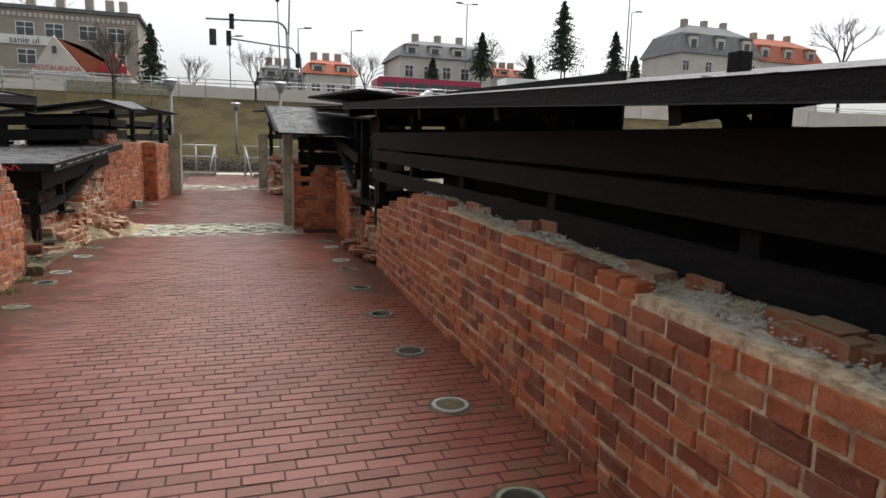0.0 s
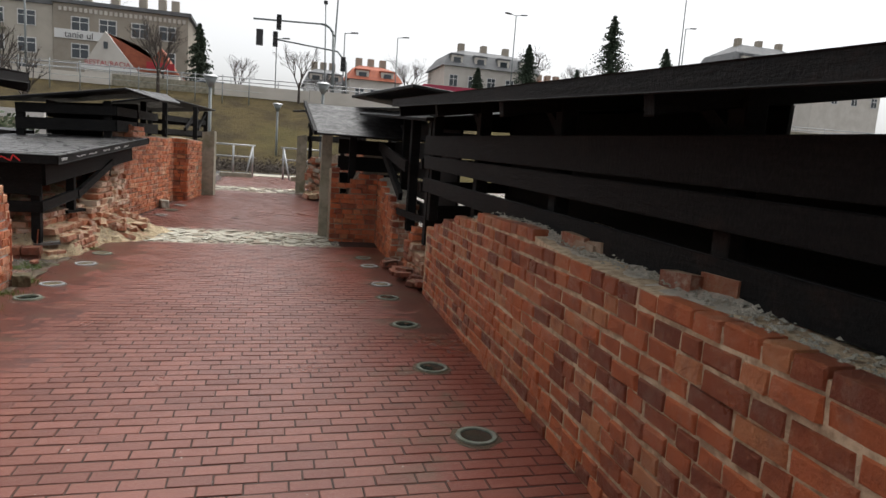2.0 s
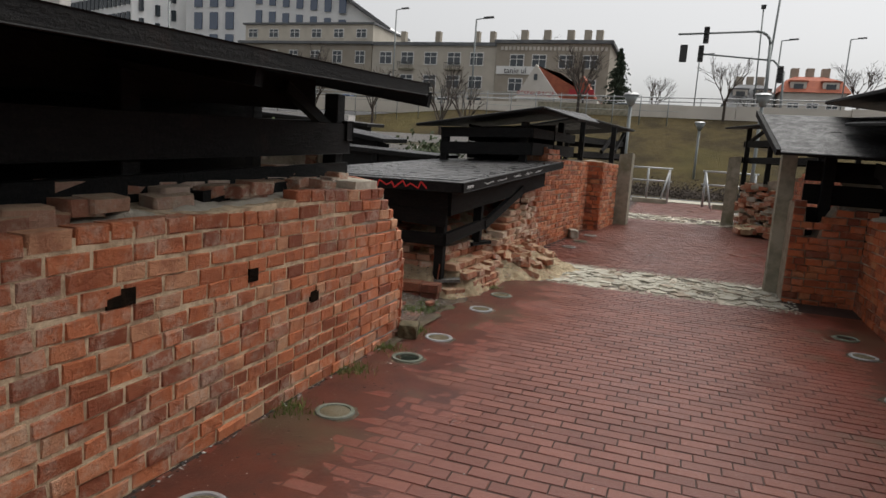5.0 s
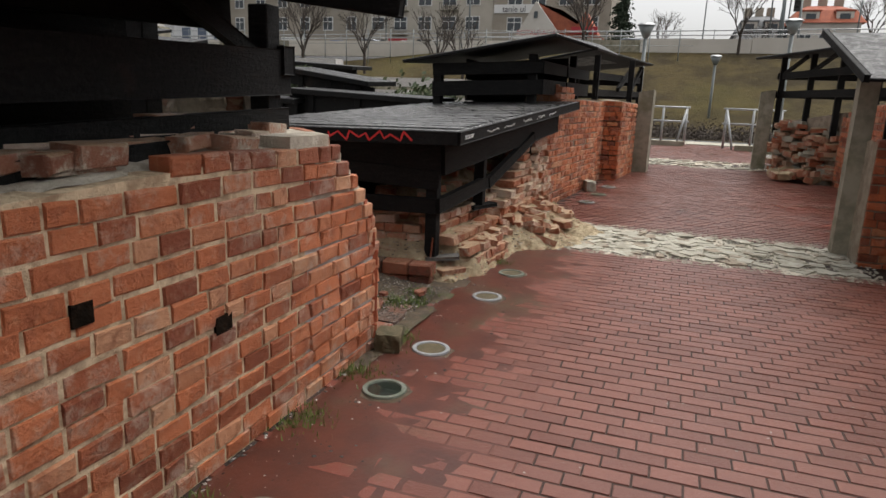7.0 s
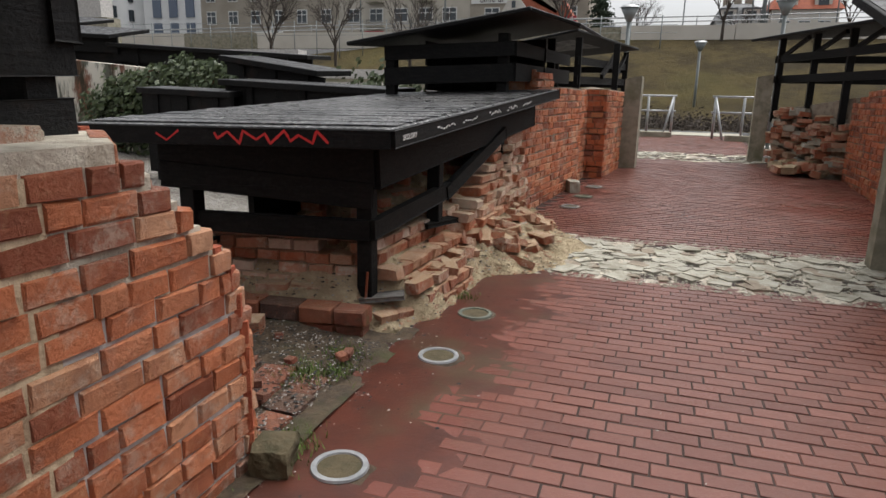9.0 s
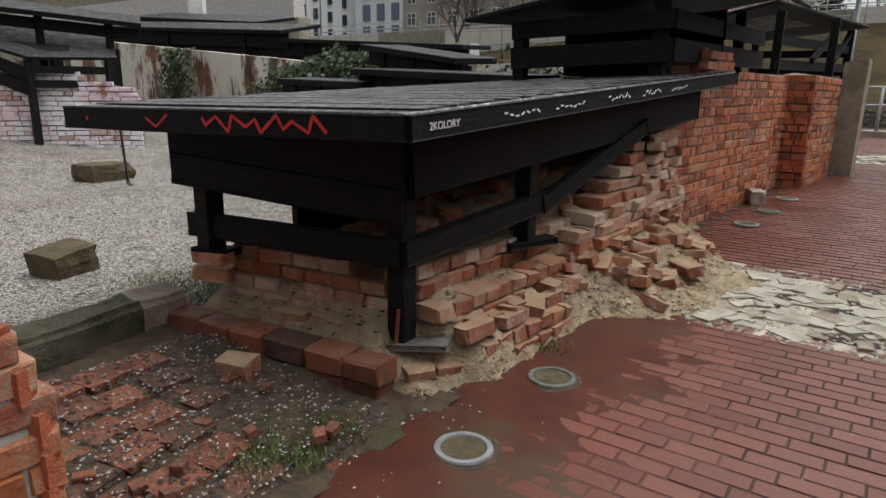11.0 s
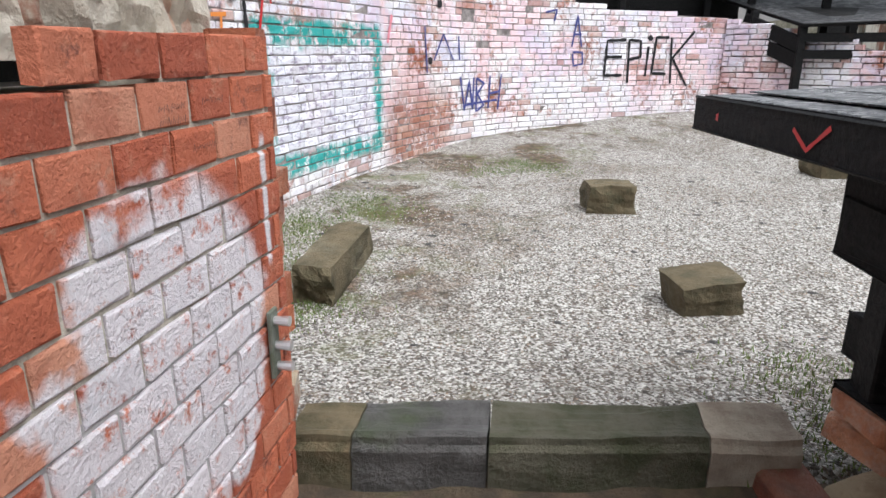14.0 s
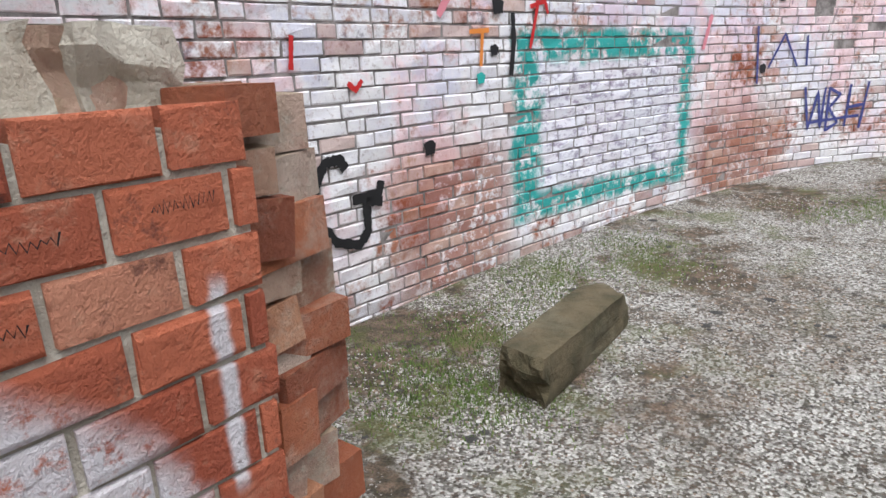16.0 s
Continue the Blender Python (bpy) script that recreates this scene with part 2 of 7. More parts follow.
def felt_material(name, litter):
    n = Nodes(name)
    c = n.mix(n.ramp(n.noise(3, 5, 0.7), 0.4, 0.7), (0.009, 0.009, 0.010), (0.022, 0.0225, 0.024))
    flecks = n.math("MULTIPLY", n.ramp(n.noise(30, 7, 0.8, (1.6, 0.7, 1)), 0.5, 0.62), n.ramp(n.noise(1.7, 4, 0.6, None, 2), 0.3, 0.55))
    c = n.mix(n.math("MULTIPLY", flecks, litter), c, (0.42, 0.41, 0.4))
    rough = n.math("ADD", n.math("MULTIPLY", n.ramp(n.noise(7, 6, 0.7, None, 5), 0.35, 0.65), 0.3), 0.22 if litter > 0.5 else 0.36)
    return n.done(c, rough, n.noise(22, 7, 0.75), 0.45, 0.012, spec=0.6 if litter > 0.5 else 0.35)


MAT["timber"] = timber_material()
MAT["felt"] = felt_material("roofing_felt", 0.25)
MAT["felt_litter"] = felt_material("littered_roofing_felt", 0.9)


def paver_material():
    n = Nodes("clinker_paver")
    c = n.mix(n.rnd, (0.112, 0.038, 0.026), (0.175, 0.066, 0.047))
    c = n.mix(n.math("MULTIPLY", n.ramp(n.noise(30, 6, 0.7), 0.45, 0.75), 0.45), c, (0.13, 0.045, 0.035))
    x, y, z = n.xyz()
    edge = n.math("ADD", n.ramp(x, 0.9, 1.75), n.math("SUBTRACT", 1.0, n.ramp(x, -1.75, -0.9)))
    worn = n.math("MULTIPLY", n.math("MULTIPLY", edge, n.ramp(n.noise(1.1, 5, 0.6), 0.3, 0.6)), 0.85, True)
    c = n.mix(worn, c, (0.15, 0.034, 0.021))
    grime = n.math("MULTIPLY", n.ramp(n.noise(2.6, 7, 0.75, None, 11), 0.52, 0.64), edge)
    c = n.mix(n.math("MULTIPLY", grime, 0.7), c, (0.075, 0.06, 0.035))
    wet = n.ramp(n.noise(0.9, 5, 0.6, None, 2), 0.3, 0.7)
    rough = n.math("ADD", n.math("MULTIPLY", wet, 0.2), 0.27)
    return n.done(c, rough, n.math("ADD", n.noise(90, 5, 0.7), n.noise(14, 3)), 0.45, 0.006, spec=0.42)


MAT["paver"] = paver_material()
MAT["joint"] = two_tone("paving_joint", (0.026, 0.015, 0.011), (0.05, 0.025, 0.019), 3, 0.75, 0.6, 0.006, 70)


def gravel_material():
    n = Nodes("pale_gravel")
    t = n.cells(80, out="Color")
    sep = n.t.nodes.new("ShaderNodeSeparateColor")
    n.t.links.new(t, sep.inputs[0])
    c = n.mix(n.ramp(sep.outputs[0], 0.0, 1.0), (0.07, 0.062, 0.052), (0.56, 0.54, 0.5))
    c = n.mix(n.ramp(sep.outputs[1], 0.86, 0.9), c, (0.12, 0.09, 0.07))
    d = n.cells(80)
    c = n.mix(n.math("MULTIPLY", n.ramp(d, 0.45, 0.8), 0.45), c, (0.16, 0.145, 0.12))
    x, y, z = n.xyz()
    patch = n.ramp(n.noise(0.75, 6, 0.65, None, 1), 0.47, 0.64)
    patch2 = n.math("ADD", n.math("MULTIPLY", n.ramp(n.noise(2.6, 6, 0.7, None, 6), 0.52, 0.66), 0.7), patch)
    near_wall = n.math("SUBTRACT", 1.0, n.ramp(n.math("SUBTRACT", y, n.math("MULTIPLY", n.math("POWER", n.math("ADD", x, 5.0), 2.0), 0.055)), 9.2, 11.4))
    sill_side = n.ramp(x, -4.6, -3.7)
    soil = n.math("MULTIPLY", n.math("ADD", n.math("ADD", n.math("MULTIPLY", near_wall, 1.1), n.math("MULTIPLY", sill_side, 0.6)), 0.34), patch2, True)
    c = n.mix(soil, c, n.mix(n.ramp(n.noise(12, 5, 0.7), 0.4, 0.65), (0.06, 0.05, 0.035), (0.17, 0.12, 0.085)))
    lit = n.ramp(n.noise(17, 8, 0.85, None, 8), 0.535, 0.595)
    c = n.mix(n.math("MULTIPLY", lit, 0.85), c, (0.05, 0.042, 0.036))
    c = n.mix(n.math("MULTIPLY", n.ramp(n.noise(5, 7, 0.8, None, 15), 0.54, 0.64), 0.4), c, (0.1, 0.085, 0.06))
    c = n.mix(n.math("MULTIPLY", n.math("MULTIPLY", near_wall, n.ramp(n.noise(1.6, 6, 0.7, None, 33), 0.52, 0.62)), 0.6), c, (0.1, 0.11, 0.035))
    h = n.math("SUBTRACT", 1.0, d)
    return n.done(c, 0.9, h, 1.0, 0.012, spec=0.2)


MAT["gravel"] = gravel_material()


def grass_bank_material():
    n = Nodes("winter_grass_bank")
    c = n.mix(n.ramp(n.noise(0.45, 6, 0.7), 0.38, 0.62), (0.045, 0.036, 0.02), (0.085, 0.066, 0.03))
    c = n.mix(n.math("MULTIPLY", n.ramp(n.noise(2.2, 6, 0.75, None, 3), 0.45, 0.7), 0.7), c, (0.045, 0.035, 0.02))
    c = n.mix(n.math("MULTIPLY", n.ramp(n.noise(0.12, 4, 0.6, None, 5), 0.5, 0.68), 0.7), c, (0.1, 0.085, 0.032))
    return n.done(c, 0.95, n.noise(3, 8, 0.8), 1.0, 0.15, spec=0.1)


MAT["bank"] = grass_bank_material()


def painted_wall_material():
    """Brick washed over with white, with sprayed pink, teal and lilac fields."""
    n = Nodes("whitewashed_brick")
    x, y, z = n.xyz()
    c = brick_colour(n, mid=(0.36, 0.15, 0.09), pale=(0.5, 0.3, 0.22), pale_at=0.7)
    big = n.noise(1.15, 6, 0.68, None, 2)
    small = n.noise(11, 6, 0.72, None, 5)
    wash = n.ramp(n.math("ADD", n.math("MULTIPLY", big, 0.55), n.math("MULTIPLY", small, 0.45)), 0.37, 0.49)
    raw = n.math("MULTIPLY", n.band(x, -6.65, -5.6, 0.2), n.math("SUBTRACT", 1.0, n.ramp(z, 0.7, 1.2)))
    raw2 = n.math("MULTIPLY", n.band(x, -10.4, -9.1, 0.2), n.math("SUBTRACT", 1.0, n.ramp(z, 0.7, 1.2)))
    raw = n.math("MULTIPLY", n.math("ADD", raw, raw2, True), n.ramp(small, 0.38, 0.5))
    wash = n.math("MULTIPLY", n.math("MULTIPLY", wash, n.math("SUBTRACT", 1.0, n.math("MULTIPLY", raw, 0.85))), n.math("SUBTRACT", 1.0, n.math("MULTIPLY", n.ramp(n.rnd2, 0.9, 0.94), 0.6)))
    white = n.mix(n.ramp(n.noise(3, 5, 0.7, None, 9), 0.35, 0.7), (0.84, 0.82, 0.82), (0.72, 0.7, 0.76))
    white = n.mix(n.math("MULTIPLY", n.ramp(n.noise(26, 6, 0.8, None, 4), 0.52, 0.68), 0.65), white, (0.33, 0.24, 0.22))
    pinkish = n.math("MULTIPLY", n.ramp(n.noise(1.1, 6, 0.7, None, 14), 0.46, 0.58), n.ramp(z, 0.15, 0.9))
    white = n.mix(n.math("MULTIPLY", pinkish, 0.45), white, (0.8, 0.4, 0.42))
    lilac = n.math("MULTIPLY", n.ramp(n.noise(1.3, 6, 0.7, None, 23), 0.5, 0.6), n.ramp(z, 0.5, 1.1))
    white = n.mix(n.math("MULTIPLY", lilac, 0.42), white, (0.56, 0.55, 0.72))
    white = n.mix(n.math("MULTIPLY", n.ramp(n.noise(2.4, 7, 0.75, None, 37), 0.6, 0.68), 0.75), white, (0.12, 0.09, 0.13))
    c = n.mix(wash, c, white)
    # the sprayed panel: a teal frame round a pale field
    wob = n.math("MULTIPLY", n.math("SUBTRACT", n.noise(5, 6, 0.75, None, 31), 0.5), 0.4)
    wz = n.math("ADD", z, n.math("MULTIPLY", wob, 0.5))
    wx = n.math("ADD", x, wob)
    outer = n.math("MULTIPLY", n.band(wx, -8.98, -6.68, 0.05), n.band(wz, 0.33, 1.68, 0.05))
    inner = n.math("MULTIPLY", n.band(wx, -8.82, -6.98, 0.05), n.band(wz, 0.52, 1.46, 0.05))
    field = n.mix(n.ramp(n.noise(9, 6, 0.75, (1, 1, 2.4), 3), 0.48, 0.62), (0.78, 0.78, 0.84), (0.3, 0.27, 0.38))
    c = n.mix(n.math("MULTIPLY", inner, 0.8), c, field)
    frame_mask = n.math("MULTIPLY", n.math("SUBTRACT", outer, inner, True), n.ramp(n.noise(6, 7, 0.75, None, 17), 0.4, 0.52))
    c = n.mix(n.math("MULTIPLY", frame_mask, 0.95), c, (0.01, 0.33, 0.3))
    foot = n.math("MULTIPLY", n.math("SUBTRACT", 1.0, n.ramp(z, 0.02, 0.3)), n.ramp(n.noise(5, 5, 0.7, None, 41), 0.4, 0.6))
    c = n.mix(n.math("MULTIPLY", foot, 0.4), c, (0.25, 0.2, 0.15))
    h = n.math("ADD", n.math("MULTIPLY", n.noise(70, 7, 0.75), 0.6), n.noise(15, 5, 0.7))
    return n.done(c, 0.85, h, 0.7, 0.012, spec=0.25)


MAT["painted"] = painted_wall_material()


def end_face_material():
    """Red brick with a broad white sprayed field and a thin upright stroke."""
    n = Nodes("sprayed_red_brick")
    x, y, z = n.xyz()
    c = brick_colour(n, dark=(0.38, 0.09, 0.045), mid=(0.56, 0.16, 0.08), pale=(0.62, 0.31, 0.2), pale_at=0.72)
    c = n.mix(n.math("MULTIPLY", n.ramp(n.noise(8, 7, 0.8, None, 2), 0.57, 0.68), 0.75), c, (0.12, 0.045, 0.035))
    wob = n.math("MULTIPLY", n.math("SUBTRACT", n.noise(7, 4, 0.6, None, 3), 0.5), 0.35)
    dx = n.math("DIVIDE", n.math("ADD", n.math("ADD", x, 2.82), wob), 0.40)
    dz = n.math("DIVIDE", n.math("ADD", n.math("SUBTRACT", z, 0.80), n.math("MULTIPLY", wob, 0.8)), 0.40)
    d = n.math("ADD", n.math("MULTIPLY", dx, dx), n.math("MULTIPLY", dz, dz))
    spray = n.math("SUBTRACT", 1.0, n.ramp(d, 0.72, 1.05))
    spray = n.math("MULTIPLY", spray, n.ramp(n.noise(24, 6, 0.75, None, 6), 0.3, 0.48))
    line = n.math("MULTIPLY", n.band(n.math("ADD", x, n.math("MULTIPLY", wob, 0.12)), -3.252, -3.228, 0.006), n.band(z, 0.9, 1.22, 0.02))
    c = n.mix(n.math("MULTIPLY", n.math("ADD", spray, line, True), 0.88), c, n.mix(n.noise(18, 5, 0.7), (0.7, 0.69, 0.73), (0.88, 0.87, 0.89)))
    h = n.math("ADD", n.math("MULTIPLY", n.noise(80, 8, 0.75), 0.6), n.noise(20, 5, 0.7))
    return n.done(c, 0.7, h, 1.0, 0.018, spec=0.3)


MAT["end_face"] = end_face_material()


def peeling_material():
    n = Nodes("peeling_plaster")
    c = n.mix(n.ramp(n.noise(2.2, 5, 0.7, None, 3), 0.4, 0.6), (0.28, 0.13, 0.085), (0.16, 0.085, 0.06))
    streak = n.ramp(n.noise(0.9, 7, 0.7, (1.6, 1.6, 0.4), 2), 0.45, 0.52)
    c = n.mix(streak, c, n.mix(n.noise(3, 5, 0.7), (0.62, 0.57, 0.46), (0.72, 0.7, 0.64)))
    c = n.mix(n.math("MULTIPLY", n.ramp(n.noise(1.3, 7, 0.75, (1.5, 1.5, 0.4), 12), 0.5, 0.6), 0.85), c, (0.035, 0.04, 0.025))
    return n.done(c, 0.9, n.noise(20, 7, 0.75), 0.6, 0.02, spec=0.2)


MAT["peeling"] = peeling_material()


# ---- builders ----
def mesh_object(name, verts, faces, material, parent=None, label="", smooth=False):
    me = bpy.data.meshes.new(name)
    me.from_pydata(verts, [], faces)
    me.materials.append(MAT[material])
    if smooth:
        me.polygons.foreach_set("use_smooth", [True] * len(me.polygons))
    me.update()
    ob = new(name, me)
    if parent is not None:
        ob.parent = parent
    if label:
        ob["label"] = label
    return ob


def part(name, bm, material, parent, label="", smooth=False):
    me = bpy.data.meshes.new(name)
    bm.to_mesh(me)
    bm.free()
    me.materials.append(MAT[material])
    if smooth:
        me.polygons.foreach_set("use_smooth", [True] * len(me.polygons))
    ob = new(name, me)
    if parent is not None:
        ob.parent = parent
    if label:
        ob["label"] = label
    return ob


def thing(name, label, category, group="", kind=""):
    return tagged(new(name), label, category, group, kind)


def beam_mesh(p0, p1, w, h, bevel=0.006, up=(0, 0, 1)):
    """A sawn board from p0 to p1, w wide across and h high."""
    p0, p1 = Vector(p0), Vector(p1)
    u = (p1 - p0).normalized()
    s = u.cross(Vector(up))
    s = s.normalized() if s.length > 1e-4 else Vector((1, 0, 0))
    v = s.cross(u)
    bm = bmesh.new()
    bmesh.ops.create_cube(bm, size=1)
    ln, c = (p1 - p0).length, (p0 + p1) / 2
    for q in bm.verts:
        q.co = c + u * q.co.x * ln + s * q.co.y * w + v * q.co.z * h
    if bevel:
        bmesh.ops.bevel(bm, geom=bm.edges[:], offset=bevel, segments=1, affect="EDGES")
    return bm


def beam(name, p0, p1, w, h, material, parent, label="", bevel=0.006, up=(0, 0, 1)):
    return part(name, beam_mesh(p0, p1, w, h, bevel, up), material, parent, label)


def prism(name, pts, z0, z1, material, parent=None, label=""):
    """An upright block over the plan pts; z0 and z1 are one height or one a corner."""
    n = len(pts)
    z0 = z0 if isinstance(z0, (list, tuple)) else [z0] * n
    z1 = z1 if isinstance(z1, (list, tuple)) else [z1] * n
    if sum(a[0] * b[1] - b[0] * a[1] for a, b in zip(pts, pts[1:] + pts[:1])) < 0:
        pts, z0, z1 = pts[::-1], z0[::-1], z1[::-1]
    v = [(x, y, z) for (x, y), z in zip(pts, z0)] + [(x, y, z) for (x, y), z in zip(pts, z1)]
    f = [tuple(range(n))[::-1], tuple(range(n, 2 * n))] + [(i, (i + 1) % n, n + (i + 1) % n, n + i) for i in range(n)]
    return mesh_object(name, v, f, material, parent, label)


def floor_z(y):
    """The paving: level at first, then rising gently."""
    return 0.0 if y < 14 else 0.27 * (y - 14) / 8 if y < 22 else 0.27 + 0.11 * (min(y, 31) - 22) / 9


def yard_z(x, y):
    return float(np.interp(-x, [3.6, 4.4, 5.2, 6.5, 9.7, 12, 13.3], [0.14, 0.06, 0.03, 0.08, 0.13, 0.3, 0.47])) + 0.012 * math.sin(x * 1.7) * math.sin(y * 1.3)


# ---- bricks ----
def brick_shape(rng, cx, cz, rough):
    """A unit brick: x and z from -0.5 to 0.5, its face at y = 0 and its back at y = 1; cx, cz: the worn edge."""
    j = lambda a: rng.uniform(-a, a)  # noqa: E731
    ring = [(-0.5, -0.5), (0.5, -0.5), (0.5, 0.5), (-0.5, 0.5)]
    v = [(x, 1.0, z) for x, z in ring]
    v += [(x + j(0.012) * rough, 0.10 + j(0.05), z + j(0.05) * rough) for x, z in ring]
    v += [(x * (1 - 2 * cx) + j(0.02) * rough, j(0.05) * rough, z * (1 - 2 * cz) + j(0.08) * rough) for x, z in ring]
    f = [(a, b, 4 + b, 4 + a) for a, b in ((0, 1), (1, 2), (2, 3), (3, 0))]
    f += [(4 + a, 4 + b, 8 + b, 8 + a) for a, b in ((0, 1), (1, 2), (2, 3), (3, 0))]
    f += [(8, 9, 10, 11), (3, 2, 1, 0)]
    return v, f


shape_rng = random.Random(5)
BRICKS = {k: [brick_shape(shape_rng, c, 2 * c, 1.0) for _ in range(10)] for k, c in (("worn", 0.045), ("crisp", 0.03))}
brick_meshes = {}


def brick_mesh(kind, i, material):
    if (kind, i, material) not in brick_meshes:
        me = bpy.data.meshes.new("brick")
        v, f = BRICKS[kind][i]
        me.from_pydata(v, [], f)
        me.materials.append(MAT[material])
        brick_meshes[kind, i, material] = me
    return brick_meshes[kind, i, material]


def lay(wall, a, b, z0, top, material, course=0.09, lengths=(0.15, 0.2, 0.27), joint=0.012, depth=0.1, proud=0.008, seed=1, near=None,
        holes=(), start=None, stop=None, kind="worn", lean=0.0, missing=0.0, budget=300):
    """Courses of bricks on the line a to b, seen from its right-hand side; top(s): the height that they reach.
    near: the stretch of s where each brick is a part of its own; start(z), stop(z): ragged ends."""
    rng = random.Random(seed)
    a, b = Vector((*a, 0)), Vector((*b, 0))
    u = (b - a).normalized()
    inward = Vector((-u.y, u.x, 0))
    total = (b - a).length
    rest_v, rest_f, made = [], [], 0
    row, z = 0, z0
    while z < z0 + 4:
        s = (start(z) if start else 0.0) - (rng.random() * 0.13 if not start else 0)
        end = stop(z) if stop else total
        any_laid = False
        while s < end - 0.03:
            ln = rng.choice(lengths) * rng.uniform(0.95, 1.05)
            s1 = min(s + ln, end)
            mid = (max(s, 0) + s1) / 2
            hgt = course - joint
            zb = z + course * (0.12 * math.sin(mid * 0.9 + seed) + 0.07 * math.sin(mid * 3.7 + row * 1.9 + seed))
            if zb + hgt * 0.75 < top(mid) and s1 - max(s, 0) > 0.04 and rng.random() >= missing:
                any_laid = True
                lx = s1 - max(s, 0) - joint
                centre = a + u * mid + Vector((0, 0, zb + course / 2))
                if not any(abs(mid - hs) < hw and abs(zb + course / 2 - hz) < course * 0.6 for hs, hz, hw in holes):
                    m = Matrix((( *(u * lx), 0), (*(inward * depth), 0), (0, 0, hgt, 0), (0, 0, 0, 1))).transposed()
                    out = -inward * (rng.uniform(0, proud) + lean * (top(mid) - zb)) 
                    tilt = Matrix.Rotation(rng.uniform(-0.014, 0.014), 4, inward)
                    m = Matrix.Translation(centre + out) @ tilt @ m
                    i = rng.randrange(10)
                    if near and near[0] <= mid <= near[1] and made < budget:
                        ob = new("brick", brick_mesh(kind, i, material))
                        ob.parent, ob.matrix_basis = wall, m
                        made += 1
                    else:
                        v, f = BRICKS[kind][i]
                        o = len(rest_v)
                        rest_v += [tuple(m @ Vector(p)) for p in v]
                        rest_f += [tuple(k + o for k in q) for q in f]
            s = s1
        if not any_laid and row > 2:
            break
        z += course
        row += 1
    if rest_v:
        tagged(mesh_object("brickwork", rest_v, rest_f, material, wall), kind="stuff")


def core(wall, pts, tops, material="mortar", z0=-0.15, name="wall_core"):
    return prism(name, pts, z0, tops, material, wall)


def profile(*knots):
    """A height along s, by straight lines between knots."""
    xs, ys = [k[0] for k in knots], [k[1] for k in knots]
    return lambda s: float(np.interp(s, xs, ys))


def core_along(wall, a, b, top, thick, material="mortar", set_back=0.014, z0=-0.15, n=24, lower=0.03, name="wall_core"):
    """The mortar body behind the bricks, its top following top(s)."""
    a, b = Vector((*a, 0)), Vector((*b, 0))
    u = (b - a).normalized()
    inward = Vector((-u.y, u.x, 0))
    ln = (b - a).length
    rng = random.Random(n)
    v, f = [], []
    for i in range(n + 1):
        s = ln * i / n
        t = top(s) - lower
        for off, z in ((set_back, z0), (set_back, t), (set_back + thick * 0.5, t + rng.uniform(-0.01, 0.05)), (set_back + thick, t + rng.uniform(-0.02, 0.03)), (set_back + thick, z0)):
            v.append(tuple(a + u * s + inward * off + Vector((0, 0, z))))
    for i in range(n):
        for k in range(4):
            p, q = i * 5 + k, (i + 1) * 5 + k
            f.append((p, q, q + 1, p + 1))
    f += [(0, 1, 2, 3, 4), tuple(n * 5 + k for k in (4, 3, 2, 1, 0))]
    return mesh_object(name, v, f, material, wall)


def loose_brick(parent, x, y, z, rng, material="brick_loose", size=(0.25, 0.12, 0.075), tilt=0.25, yaw=None, name="brick"):
    sx, sy, sz = (k * rng.uniform(0.7, 1.05) for k in size)
    i = rng.randrange(10)
    m = Matrix.Translation((x, y, z)) @ Euler((rng.uniform(-tilt, tilt), rng.uniform(-tilt, tilt), rng.uniform(0, 6.28) if yaw is None else yaw + rng.uniform(-0.25, 0.25))).to_matrix().to_4x4()
    m = m @ Matrix.Translation((0, -sy / 2, 0)) @ Matrix.Diagonal((sx, sy, sz, 1))
    ob = new(name, brick_mesh("worn", i, material))
    ob.parent, ob.matrix_basis = parent, m
    return ob


# ---- ground ----
def yard_sheet():
    """One sheet of ground to the horizon: gravel yard, then the slope up to the road."""
    xs = sorted({*np.linspace(-18, 10, 57).round(2).tolist(), *np.linspace(-400, -18, 24).round(1).tolist(), *np.linspace(10, 400, 24).round(1).tolist(), -3.64, -3.52})
    ys = sorted({*np.linspace(-6, 34, 81).round(2).tolist(), -300, -100, -30, 35, 36, 36.5, 37, 38, 40, 42, 44, 46, 47.5, 48, 52, 60, 70, 85, 100, 130, 170, 230, 320, 450})
    v, f = [], []
    for y in ys:
        for x in xs:
            z = yard_z(x, y) if x < -3.6 else -0.1
            if y > 30:
                lip = 36.5 if x > -14 else 36.5 + min(6.0, (-14 - x) * 0.25)
                rise = min(1.0, max(0.0, (y - lip) / 11.5))
                z = max(z, 0.3) * (1 - rise) + 4.75 * rise if rise > 0 else 0.3 * min(1, (y - 30) / 3) + z * (1 - min(1, (y - 30) / 3))
            if y > 60:
                z = 4.75 + 3.2 * min(1, (y - 60) / 30)
            v.append((x, y, z))
    w = len(xs)
    for j in range(len(ys) - 1):
        for i in range(w - 1):
            f.append((j * w + i, j * w + i + 1, (j + 1) * w + i + 1, (j + 1) * w + i))
    ob = mesh_object("ground", v, f, "gravel", None, smooth=True)
    ob.data.materials.append(MAT["bank"])
    ob.data.materials.append(MAT["asphalt"])
    for p in ob.data.polygons:
        cy, cx = p.center.y, p.center.x
        p.material_index = 1 if cy > 36.4 and cy < 48 else 2 if cy > 48 or cy > 33.5 else 0
    return tagged(ob, "pale gravel yard rising into a winter grass bank", "ground", kind="structure")


yard_sheet()

